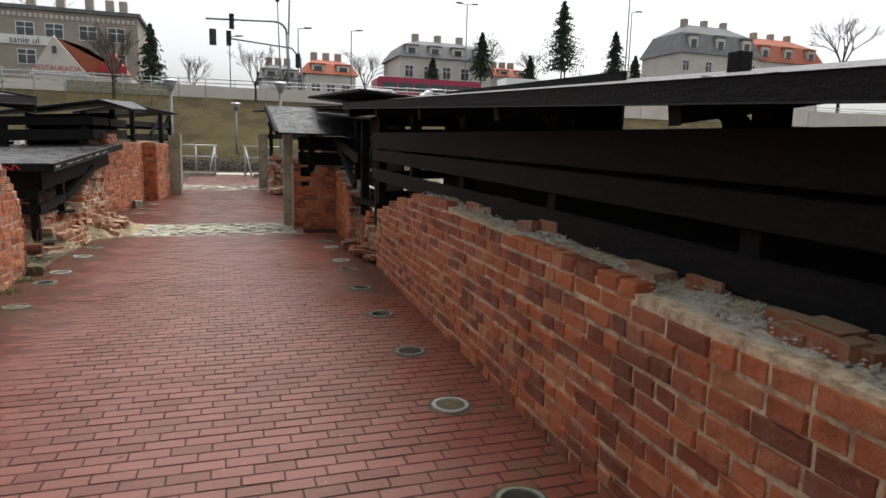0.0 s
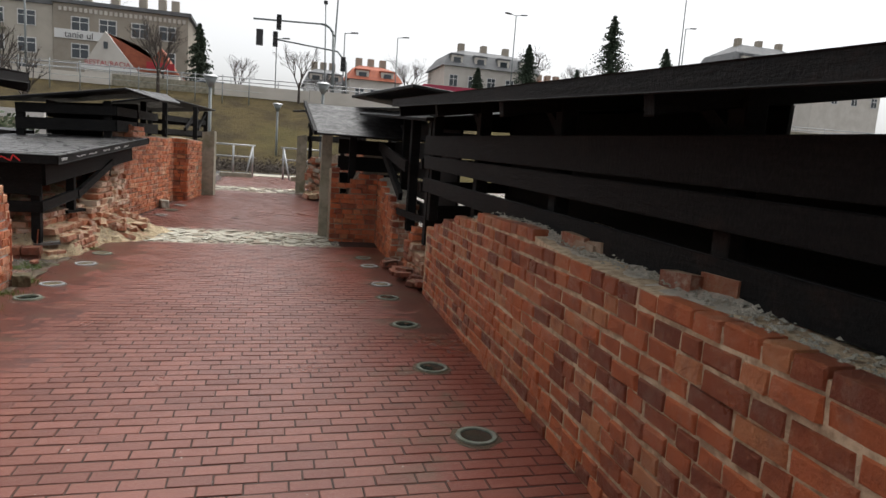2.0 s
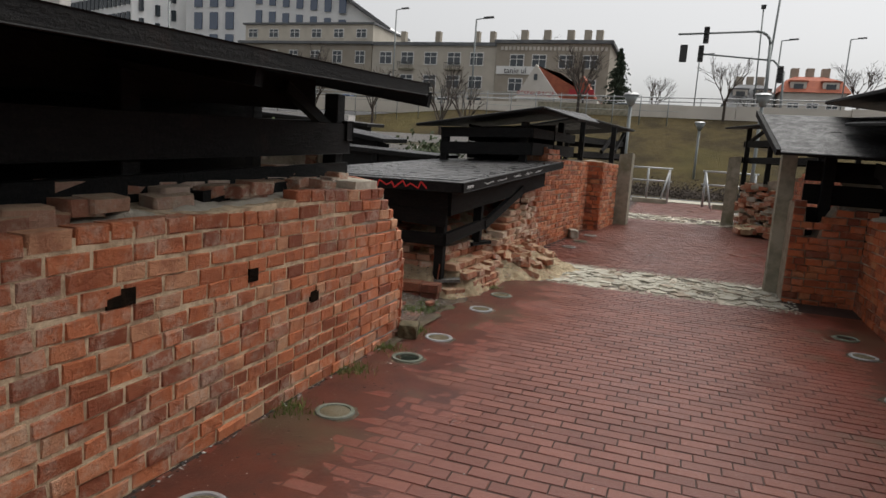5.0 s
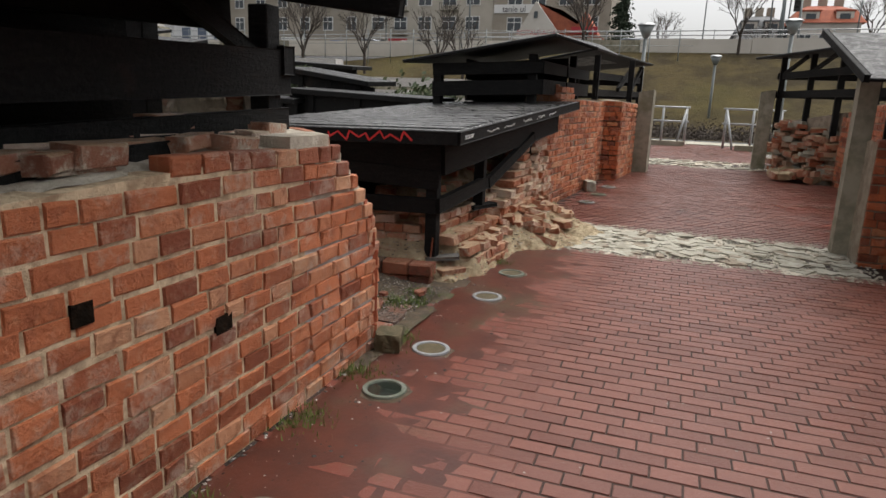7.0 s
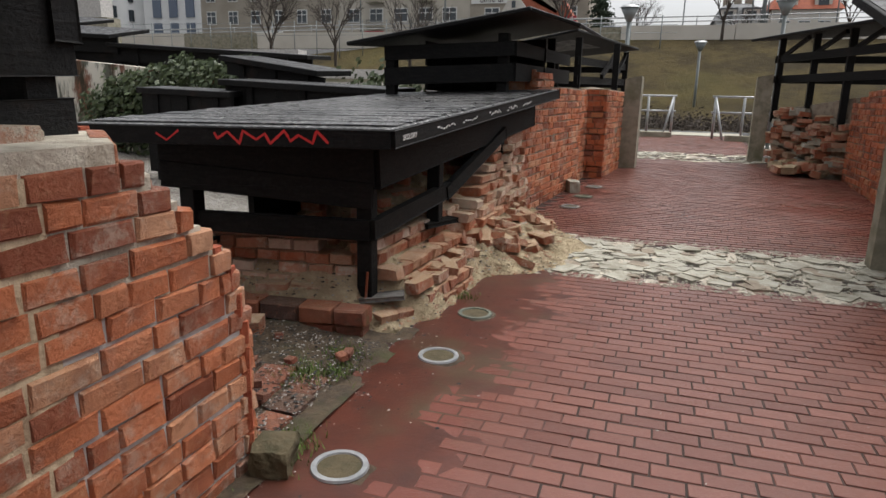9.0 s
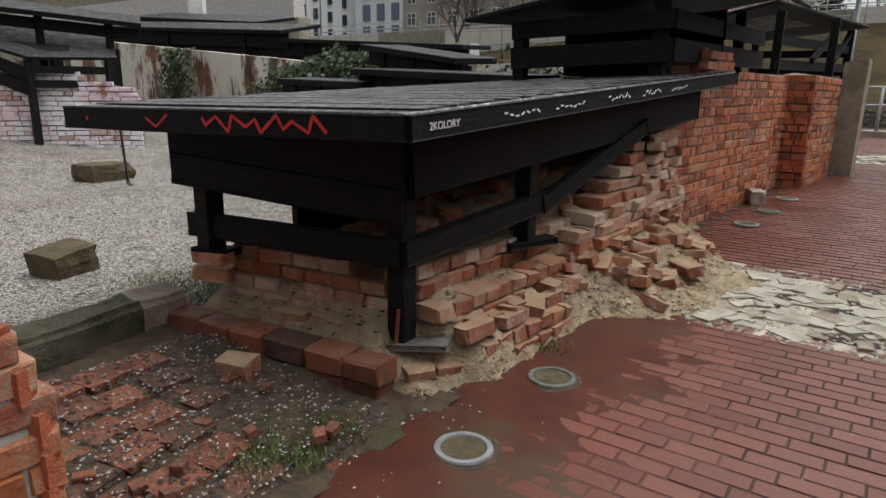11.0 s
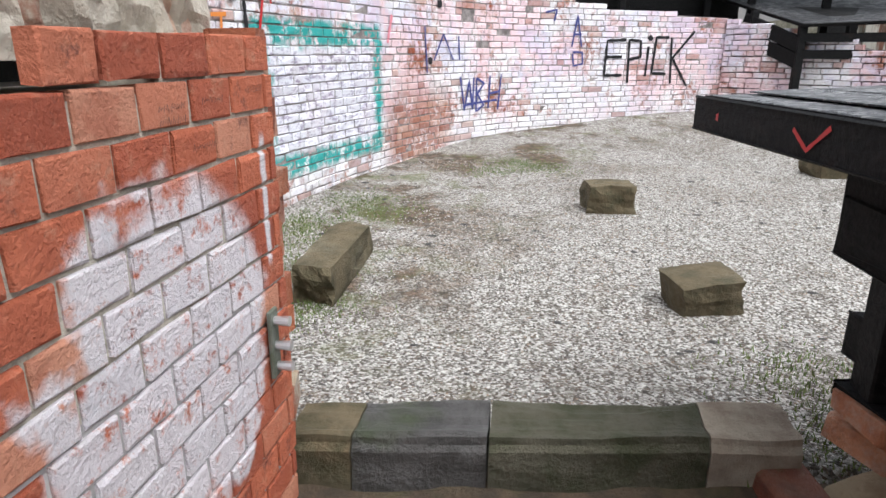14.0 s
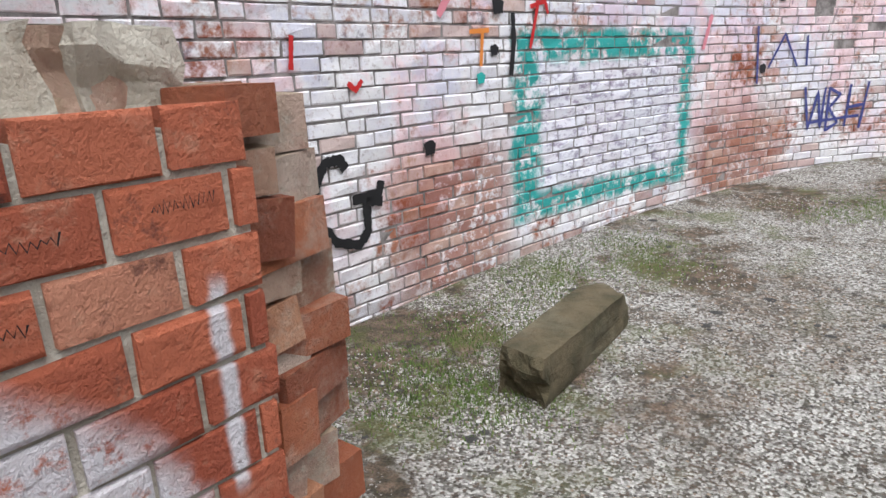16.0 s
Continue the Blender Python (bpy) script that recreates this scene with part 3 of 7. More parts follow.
LIGHTS = [(1.60, 2.9), (1.64, 4.12), (1.694, 5.288), (1.744, 6.431), (1.783, 7.647), (1.833, 8.895), (1.88, 10.05), (1.92, 10.8), (1.97, 12.1), (1.98, 12.8),
          (-1.6, 6.3), (-1.6, 7.5), (-1.6, 8.68), (-1.63, 9.86), (-1.61, 10.51), (-1.6, 11.75), (-1.6, 12.56), (-1.5, 16.9), (-1.42, 17.7), (-1.35, 18.6)]


def right_edge(y):
    return 2.03 + 0.0503 * (y - 4.04) if y < 10.4 else 2.42 if y < 16 else 2.5 if y < 20.9 else 1.75


def left_edge(y):
    return -1.94 if y < 15.8 else -2.0 + 0.113 * (y - 15.9) if y < 20.9 else -1.15


def paving():
    ys = [-5, 0, 4, 8, 10.4, 12, 14, 16, 18, 20, 22, 24, 27, 31]
    v, f = [], []
    for y in ys:
        for x in (left_edge(y) - 0.25, right_edge(y) + (0.5 if 10.3 < y < 15 else 0.2)):
            v.append((x, y, floor_z(y) - 0.0045))
    for i in range(len(ys) - 1):
        f.append((2 * i, 2 * i + 1, 2 * i + 3, 2 * i + 2))
    slab = tagged(mesh_object("pavement", v, f, "joint"), "wet red clinker paving laid in stretcher rows", "pavement", kind="structure")
    return slab


pavement = paving()

# ---- left wall by the path, with its sprayed end face ----
L_TOP = profile((0, 1.04), (4.0, 1.11), (6.9, 1.18), (7.4, 1.22), (8.6, 1.28), (9.7, 1.32), (10.4, 1.32))
wall_left = thing("wall_left", "ruined brick wall of weathered orange bricks with a ragged end", "wall", kind="structure")


def left_stop(z):
    return 4.0 + float(np.interp(z, [0.2, 0.6, 0.84, 1.02, 1.15, 1.29], [10.45, 10.45, 10.36, 10.16, 10.03, 9.85]))


core_along(wall_left, (-1.95, -4.0), (-1.95, 9.6), lambda s: L_TOP(s - 4.0), 1.2, "mortar_warm", n=40, set_back=0.005)
prism("wall_core", [(-2.3, 9.4), (-2.45, 9.9), (-3.19, 9.9), (-3.19, 9.4)], -0.15, [1.2, 1.36, 1.36, 1.36], "mortar_grey", wall_left)

# ---- right wall by the path ----
R_TOP = profile((0, 0.80), (0.5, 0.84), (1.1, 0.98), (2.1, 1.12), (2.5, 1.18), (3.4, 1.18), (3.9, 1.12), (5.2, 1.10), (6.2, 1.05), (7.5, 1.02), (15, 0.95))
wall_right = thing("wall_right", "low red brick wall with a broken mortar-covered top", "wall", kind="structure")
R_A, R_B = (2.35, 10.4), (1.63, -4.0)
core_along(wall_right, R_A, R_B, R_TOP, 0.75, "mortar_warm", n=50, lower=0.02, set_back=0.004)

# ---- curved painted wall round the yard ----
CURVE = [(-3.45, 8.45), (-5.2, 8.55), (-6.8, 8.8), (-8.2, 9.1), (-9.5, 9.5), (-10.6, 10.0), (-11.5, 10.7), (-12.2, 11.7), (-12.9, 12.9), (-13.5, 14.2)]


def curve_points(step):
    """Points along a smooth line through CURVE, and their distance along it."""
    pts, n = [], len(CURVE)
    for i in range(n - 1):
        p = [Vector(CURVE[max(0, min(n - 1, i + k))]) for k in (-1, 0, 1, 2)]
        for k in range(12):
            t = k / 12
            pts.append(0.5 * ((2 * p[1]) + (p[2] - p[0]) * t + (2 * p[0] - 5 * p[1] + 4 * p[2] - p[3]) * t * t + (3 * p[1] - p[0] - 3 * p[2] + p[3]) * t ** 3))
    pts.append(Vector(CURVE[-1]))
    d = [0.0]
    for a, b in zip(pts, pts[1:]):
        d.append(d[-1] + (b - a).length)
    xs, ys = [p.x for p in pts], [p.y for p in pts]
    at = lambda s: Vector((float(np.interp(s, d, xs)), float(np.interp(s, d, ys))))  # noqa: E731
    return at, d[-1]


curve_at, CURVE_LEN = curve_points(0.2)


def curve_s(x):
    """The distance along the wall at world x."""
    ss = np.linspace(0, CURVE_LEN, 400)
    xs = np.array([curve_at(s).x for s in ss])
    return float(np.interp(-x, -xs, ss))


def wall_top(x):
    return float(np.interp(-x, [3.4, 4.4, 5.5, 8, 10.2, 11.5, 11.65, 12.0, 12.5, 13.5], [1.8, 2.1, 2.4, 2.7, 2.7, 2.5, 2.32, 2.2, 2.05, 1.98]))


wall_yard = thing("wall_yard", "curved brick wall whitewashed and sprayed with faded graffiti", "wall", kind="structure")


def curved_wall():
    rng = random.Random(41)
    n = 90
    v, f = [], []
    for i in range(n + 1):
        s = CURVE_LEN * i / n
        p, q = curve_at(s), curve_at(min(CURVE_LEN, s + 0.05))
        u = (q - p) if (q - p).length > 1e-6 else (p - curve_at(s - 0.05))
        u.normalize()
        inward = Vector((-u.y, u.x))
        t = wall_top(p.x) - 0.04
        for o, z in ((0.006, -0.3), (0.006, t), (0.45, t), (0.45, -0.3)):
            w = p + inward * o
            v.append((w.x, w.y, z))
    for i in range(n):
        for k in range(3):
            f.append((i * 4 + k, (i + 1) * 4 + k, (i + 1) * 4 + k + 1, i * 4 + k + 1))
    f += [(0, 1, 2, 3), (n * 4 + 3, n * 4 + 2, n * 4 + 1, n * 4)]
    mesh_object("wall_core", v, f, "mortar_dark", wall_yard)
    rv, rf, made = [], [], 0
    z, row = -0.1, 0
    holes = ((-10.12, 2.0), (-10.79, 1.86), (-11.06, 1.48), (-11.42, 1.62), (-11.64, 2.0), (-12.6, 1.75))
    while z < 3.0:
        s = -rng.random() * 0.2
        while s < CURVE_LEN - 0.05:
            ln = rng.choice((0.13, 0.26, 0.26)) * rng.uniform(0.96, 1.04)
            s1 = min(s + ln, CURVE_LEN)
            mid = (max(0, s) + s1) / 2
            p, q = curve_at(max(0, s)), curve_at(s1)
            u3 = Vector((q.x - p.x, q.y - p.y, 0))
            if u3.length > 0.05 and z + 0.06 < wall_top(p.x) and not any(abs(curve_at(mid).x - hx) < 0.07 and abs(z + 0.04 - hz) < 0.05 for hx, hz in holes):
                un = u3.normalized()
                inw = Vector((-un.y, un.x, 0))
                c = Vector(((p.x + q.x) / 2, (p.y + q.y) / 2, z + 0.04))
                out = -inw * rng.uniform(0, 0.005)
                if rng.random() < 0.03:
                    out = inw * 0.004
                m = Matrix(((*(un * (u3.length - 0.009)), 0), (*(inw * 0.09), 0), (0, 0, 0.073, 0), (0, 0, 0, 1))).transposed()
                m = Matrix.Translation(c + out) @ m
                i = rng.randrange(10)
                if -6.9 < c.x < -5.1 and z < 1.5 and made < 300:
                    ob = new("brick", brick_mesh("worn", i, "painted"))
                    ob.parent, ob.matrix_basis = wall_yard, m
                    made += 1
                else:
                    bv, bf = BRICKS["worn"][i]
                    o = len(rv)
                    rv.extend(tuple(m @ Vector(w)) for w in bv)
                    rf.extend(tuple(k + o for k in g) for g in bf)
            s = s1
        z += 0.082
        row += 1
    tagged(mesh_object("brickwork", rv, rf, "painted", wall_yard), kind="stuff")


# ---- left wall further on, with pillar, recess, buttress and end stone ----
wall_far_left = thing("wall_far_left", "tall red brick wall with a pillar stub and upright slots", "wall", kind="structure")
core_along(wall_far_left, (-2.02, 15.9), (-1.66, 18.95), profile((0, 1.42), (0.7, 1.45), (0.9, 1.78), (1.35, 1.78), (1.4, 1.62), (3.1, 1.66)), 0.6, "mortar", n=20)
core_along(wall_far_left, (-1.70, 18.95), (-1.62, 19.62), profile((0, 1.6), (0.7, 1.62)), 0.6, "mortar", n=4)
core_along(wall_far_left, (-1.32, 19.62), (-1.14, 21.0), profile((0, 1.68), (1.4, 1.66)), 0.8, "mortar", n=8)
prism("pillar_core", [(-2.0, 16.72), (-1.90, 17.18), (-2.3, 17.2), (-2.35, 16.75)], 0, 1.76, "mortar", wall_far_left)

# ---- right side further on: niche, side wall, far wall and rubble end ----
wall_niche = thing("wall_niche", "dark red brick niche with stepped broken edges", "wall", kind="structure")
core_along(wall_niche, (1.60, 14.52), (2.42, 14.52), profile((0, 1.30), (0.15, 1.30), (0.17, 0.84), (0.3, 0.86), (0.34, 1.05), (0.42, 1.12), (0.46, 1.27), (0.85, 1.24)), 0.4, "mortar", n=24, set_back=0.02)
core_along(wall_niche, (2.42, 14.5), (2.34, 12.55), profile((0, 1.22), (0.5, 1.1), (1.0, 1.0), (1.6, 0.98), (1.9, 0.7)), 0.4, "mortar_pale", n=12, set_back=0.02)
wall_far_right = thing("wall_far_right", "red brick wall breaking off into a rubble heap", "wall", kind="structure")
core_along(wall_far_right, (2.55, 20.9), (2.3, 15.6), profile((0, 1.5), (1.5, 1.72), (4, 1.78), (6, 1.7)), 0.6, "mortar", n=12)


# ---- timber shelters ----
def roof_sheet(name, corners, thick, parent, material="felt", label=""):
    """A flat roof of boards under felt, given its four upper corners in turn, with a fascia round it."""
    p = [Vector(c) for c in corners]
    n = (p[1] - p[0]).cross(p[3] - p[0]).normalized()
    if n.z < 0:
        p = [p[0], p[3], p[2], p[1]]
        n = -n
    bm = bmesh.new()
    lo = [bm.verts.new(c - n * thick) for c in p]
    hi = [bm.verts.new(c) for c in p]
    bm.faces.new(hi), bm.faces.new(lo[::-1])
    for i in range(4):
        bm.faces.new((lo[i], lo[(i + 1) % 4], hi[(i + 1) % 4], hi[i]))
    bmesh.ops.bevel(bm, geom=bm.edges[:], offset=0.008, segments=1, affect="EDGES")
    bm.normal_update()
    for face in bm.faces:
        face.material_index = 0 if face.normal.dot(n) > 0.3 else 1
    ob = part(name, bm, material, parent, label)
    ob.data.materials.append(MAT["timber"])
    return ob


def board(parent, p0, p1, h, w=0.035, name="board", label=""):
    return beam(name, p0, p1, w, h, "timber", parent, label, 0.004)


def post(parent, x, y, z0, z1, w=0.12, name="post"):
    return beam(name, (x, y, z0), (x, y, z1), w, w, "timber", parent, "", 0.006, (0, 1, 0))


def rise(y):
    return 0.045 * y


shelter_right = thing("timber_shelter", "long black tarred timber shelter over the low red wall", "shelter")
roof_sheet("roof", [(1.95, -4.0, 1.49), (1.95, 10.82, 2.245), (4.7, 10.82, 2.62), (4.7, -4.0, 1.46 + 0.4)], 0.05, shelter_right)
beam("fascia", (1.945, -4.0, 1.45), (1.945, 10.8, 2.21), 0.03, 0.09, "timber", shelter_right)
for z, h in ((1.02, 0.15), (1.28, 0.14), (1.51, 0.21)):
    board(shelter_right, (2.36, -4.0, z - 0.02), (2.34, 10.62, z + 0.26 - (0.03 if z > 1.5 else 0)), h)
for k in range(9):
    y = -3.2 + 1.72 * k
    post(shelter_right, 2.45, y, 0.85, 1.66 + rise(y) + 0.12, 0.11)
    beam("rafter", (1.98, y, 1.62 + rise(y)), (4.6, y, 2.02 + rise(y)), 0.06, 0.11, "timber", shelter_right)
    beam("brace", (2.45, y, 1.45 + rise(y)), (2.45, y + 0.42, 1.78 + rise(y)), 0.05, 0.07, "timber", shelter_right)
for z in (0.3, 0.56, 0.82, 1.08, 1.34):
    board(shelter_right, (3.5, -4.0, z - 0.1), (3.5, 10.9, z + 0.5), 0.27)
for ya, yb in ((-4.0, 3.9), (6.3, 10.9)):
    # the upper boards leave a gap to the daylight behind
    for z in (1.48, 1.74):
        board(shelter_right, (3.5, ya, z + 0.0403 * (ya + 4)), (3.5, yb, z + 0.0403 * (yb + 4)), 0.29)
for k in range(6):
    post(shelter_right, 3.56, -3 + 2.7 * k, -0.1, 2.3, 0.11)
for z in (0.62, 0.9, 1.8, 2.06):
    board(shelter_right, (2.55, 10.86, z), (3.5, 10.92, z + 0.03), 0.22)
board(shelter_right, (2.3, 10.66, 1.24), (3.5, 10.8, 1.28), 0.13)
board(shelter_right, (2.3, 10.68, 1.52), (3.5, 10.82, 1.55), 0.13)

shelter_niche = thing("timber_shelter", "black timber shelter with a small felt roof over the brick niche", "shelter")
roof_sheet("roof", [(1.27, 13.88, 1.88), (3.4, 13.88, 1.88), (3.4, 15.66, 2.46), (1.17, 15.66, 2.46)], 0.035, shelter_niche, "felt", "small sloping roof of wet black felt")
beam("barge_board", (1.25, 13.85, 1.875), (1.155, 15.68, 2.465), 0.05, 0.07, "timber", shelter_niche, "pale-edged barge board")
roof_sheet("strip_roof", [(2.08, 14.84, 2.32), (2.30, 10.58, 2.06), (4.2, 10.4, 2.3), (4.2, 14.8, 2.6)], 0.045, shelter_niche)
roof_sheet("upper_roof", [(2.14, 16.65, 2.77), (2.25, 11.2, 2.5), (4.8, 11.2, 2.3), (4.8, 16.6, 2.5)], 0.05, shelter_niche)
for x, y in ((2.6, 12.45), (2.62, 11.3), (2.5, 10.9), (2.75, 13.8), (2.0, 14.9), (2.9, 15.6)):
    post(shelter_niche, x, y, 0.0 if y > 13 else 0.5, 2.2, 0.13)
for z in (0.75, 1.05, 1.35, 1.65, 1.95):
    board(shelter_niche, (2.85, 10.9, z), (2.8, 15.4, z + 0.1), 0.24)
    board(shelter_niche, (1.75, 15.0, z + 0.05), (2.9, 15.02, z + 0.05), 0.26)
board(shelter_niche, (2.42, 14.5, 1.75), (2.44, 12.2, 1.45), 0.16)
board(shelter_niche, (2.40, 12.5, 0.78), (2.75, 11.0, 0.72), 0.09)
beam("prop", (2.44, 14.3, 1.7), (2.44, 12.5, 1.0), 0.06, 0.12, "timber", shelter_niche)

shelter_left = thing("timber_shelter", "black tarred timber shelter over the ruined orange wall", "shelter")
roof_sheet("roof", [(-1.6, 9.83, 2.07), (-1.6, -4.0, 1.44), (-3.5, -4.0, 1.7), (-3.5, 9.9, 2.33)], 0.05, shelter_left)
beam("fascia", (-1.59, 9.82, 2.04), (-1.59, -4.0, 1.41), 0.03, 0.08, "timber", shelter_left)
beam("end_fascia", (-1.6, 9.85, 2.04), (-3.5, 9.92, 2.29), 0.03, 0.09, "timber", shelter_left)
board(shelter_left, (-2.38, -4.0, 1.12), (-2.38, 10.12, 1.66), 0.24, 0.05)
board(shelter_left, (-2.38, -4.0, 0.83), (-2.38, 10.1, 1.40), 0.14, 0.05)
board(shelter_left, (-2.52, -4.0, 1.36), (-2.52, 9.8, 1.97), 0.24, 0.05)
for y in (-3, -1, 1.2, 3.4, 5.5, 7.9, 10.0):
    post(shelter_left, -2.44, y, 0.9, 1.52 + 0.048 * y, 0.12)
    beam("rafter", (-1.64, y, 1.50 + 0.0485 * y), (-3.4, y, 1.74 + 0.0485 * y), 0.06, 0.1, "timber", shelter_left)
    post(shelter_left, -3.08, y - 0.2, 0.9, 1.68 + 0.048 * y, 0.12)
beam("brace", (-2.44, 9.95, 1.72), (-2.44, 9.3, 1.98), 0.05, 0.08, "timber", shelter_left)
for z in (0.75, 1.0, 1.25, 1.5):
    board(shelter_left, (-3.0, -4.0, z), (-3.0, 9.6, z + 0.62), 0.262)
beam("cross_beam", (-2.34, 10.08, 1.72), (-3.3, 10.1, 1.70), 0.1, 0.15, "timber", shelter_left)
beam("sole_plate", (-2.22, 8.15, 1.27), (-2.28, 9.15, 1.31), 0.14, 0.07, "timber", shelter_left)

# the low roof like a table over the ruined corner
table = thing("timber_shelter", "low black timber roof on legs with red sprayed zigzag", "shelter")
roof_sheet("roof", [(-1.93, 11.79, 1.31), (-1.70, 16.55, 1.60), (-3.75, 16.7, 1.52), (-4.01, 11.54, 1.285)], 0.045, table, "felt_litter", "wet black felt strewn with pale litter")
beam("front_fascia", (-1.925, 11.775, 1.25), (-4.015, 11.525, 1.228), 0.03, 0.10, "timber", table, "black board with red zigzag spray")
beam("side_fascia", (-1.915, 11.79, 1.25), (-1.69, 16.5, 1.54), 0.03, 0.10, "timber", table, "black board with white scrawled words")
beam("back_fascia", (-4.0, 11.56, 1.23), (-3.75, 16.6, 1.46), 0.03, 0.1, "timber", table)
post(table, -2.25, 12.17, 0.15, 1.25, 0.105, "leg")
post(table, -3.44, 11.95, 0.50, 1.22, 0.115, "leg")
post(table, -2.15, 13.25, 0.50, 1.3, 0.105, "leg")
post(table, -3.35, 13.6, 0.2, 1.3, 0.1, "leg")
post(table, -2.1, 15.2, 0.9, 1.45, 0.1, "leg")
beam("front_rail", (-2.20, 12.10, 0.645), (-3.57, 11.92, 0.645), 0.05, 0.125, "timber", table)
beam("side_rail", (-2.19, 12.10, 0.645), (-2.10, 13.45, 0.745), 0.05, 0.125, "timber", table)
beam("diagonal_rail", (-2.10, 13.35, 0.72), (-1.95, 14.75, 1.15), 0.05, 0.11, "timber", table)
beam("front_apron", (-2.17, 12.10, 1.06), (-3.58, 11.85, 1.03), 0.05, 0.27, "timber", table)
beam("front_apron", (-2.18, 12.09, 0.87), (-3.57, 11.845, 0.965), 0.045, 0.16, "timber", table)
beam("side_apron", (-2.16, 12.11, 1.06), (-1.9, 16.0, 1.32), 0.05, 0.29, "timber", table)
beam("foot_board", (-2.29, 12.13, 0.165), (-2.02, 12.25, 0.185), 0.13, 0.03, "grey_wood", table, "grey split foot board")
# boards added at the back to make the gap under the roof dark
for z in (0.62, 0.9, 1.12):
    beam("back_board", (-3.36, 12.5, z), (-3.28, 16.2, z + 0.12), 0.04, 0.28, "timber", table)
beam("foot_pad", (-3.52, 11.93, 0.50), (-3.3, 11.98, 0.50), 0.14, 0.035, "timber", table)
beam("foot_pad", (-2.2, 13.1, 0.49), (-2.05, 13.42, 0.5), 0.12, 0.035, "timber", table)
for k in range(5):
    beam("rafter", (-2.05, 12.4 + 0.95 * k, 1.24 + 0.05 * k), (-3.8, 12.2 + 0.95 * k, 1.21 + 0.05 * k), 0.06, 0.07, "timber", table)
for k in range(22):
    # overlapping strips of felt, a little uneven
    y0 = 12.02 + 0.205 * k
    jog = 0.03 * math.sin(k * 2.7)
    beam("felt_strip", (-1.95 + 0.0095 * k, y0 + jog, 1.329 + 0.0125 * k), (-3.98 + 0.009 * k, y0 - 0.26 + 0.006 * k - jog, 1.304 + 0.0098 * k), 0.2, 0.003 + 0.003 * (k % 2), "felt_litter", table, "", 0.001, (-0.016, -0.055, 1))

# sheds over the far left wall
shed_far = thing("timber_shed", "black timber roof with a low ridge above the far brick wall", "shed")
roof_sheet("roof", [(-3.9, 15.2, 2.06), (-1.88, 15.45, 2.43), (-1.75, 19.2, 2.62), (-3.9, 19.4, 2.3)], 0.045, shed_far)
roof_sheet("roof", [(-1.9, 15.47, 2.43), (-1.40, 15.9, 2.30), (-1.45, 19.15, 2.45), (-1.77, 19.2, 2.62)], 0.045, shed_far)
for x, y, z in ((-3.55, 15.7, 2.0), (-2.25, 15.9, 2.2), (-2.2, 19.0, 2.4), (-3.5, 19.0, 2.2)):
    post(shed_far, x, y, 1.2 if x > -3 else 0.2, z, 0.12)
for z, h in ((1.72, 0.2), (1.98, 0.16)):
    board(shed_far, (-3.6, 15.6, z - 0.02), (-2.1, 15.8, z + 0.05), h)
    board(shed_far, (-2.1, 15.8, z + 0.05), (-1.95, 19.2, z + 0.1), h)
for z in (0.5, 0.8, 1.1, 1.4, 1.7, 2.0):
    board(shed_far, (-3.3, 16.2, z), (-3.3, 19.2, z), 0.29)
    if z > 1.3:
        board(shed_far, (-3.5, 17.2, z), (-2.0, 17.3, z + 0.1), 0.3)
shed_end = thing("timber_shed", "black timber shed roof with open braced frame", "shed")
roof_sheet("roof", [(-3.2, 19.7, 2.35), (-1.9, 19.7, 2.62), (-1.05, 23.9, 2.6), (-3.0, 23.9, 2.4)], 0.045, shed_end)
for x, y in ((-1.35, 21.3), (-1.3, 23.6), (-1.9, 20.0), (-2.8, 23.5)):
    post(shed_end, x, y, 1.2, 2.5, 0.11)
for z in (1.8, 2.12):
    board(shed_end, (-1.9, 19.9, z), (-1.28, 23.7, z + 0.06), 0.13)
    board(shed_end, (-2.9, 23.7, z), (-1.25, 23.7, z), 0.13)
beam("brace", (-1.6, 21.3, 1.9), (-1.4, 22.4, 2.45), 0.05, 0.08, "timber", shed_end)
beam("brace", (-1.4, 22.4, 1.95), (-1.3, 23.5, 2.45), 0.05, 0.08, "timber", shed_end)
# shed over the far right rubble end
shed_right = thing("timber_shed", "black timber shed roof on braced posts above rubble", "shed")
roof_sheet("roof", [(1.2, 23.9, 2.78), (2.6, 19.4, 2.74), (4.8, 19.4, 2.9), (4.6, 24.2, 2.95)], 0.05, shed_right)
for x, y in ((1.75, 23.4), (2.15, 22.3), (2.5, 21.3), (2.8, 20.0), (4.2, 23.4)):
    post(shed_right, x, y, 1.1, 2.75, 0.11)
for z in (1.95, 2.35):
    board(shed_right, (1.7, 23.5, z), (2.9, 19.7, z), 0.14)
    board(shed_right, (1.66, 23.52, z), (4.4, 23.6, z), 0.14)
for k in range(3):
    beam("brace", (1.78 + 0.36 * k, 23.3 - 1.1 * k, 2.4), (2.05 + 0.36 * k, 22.5 - 1.1 * k, 2.7), 0.05, 0.07, "timber", shed_right)

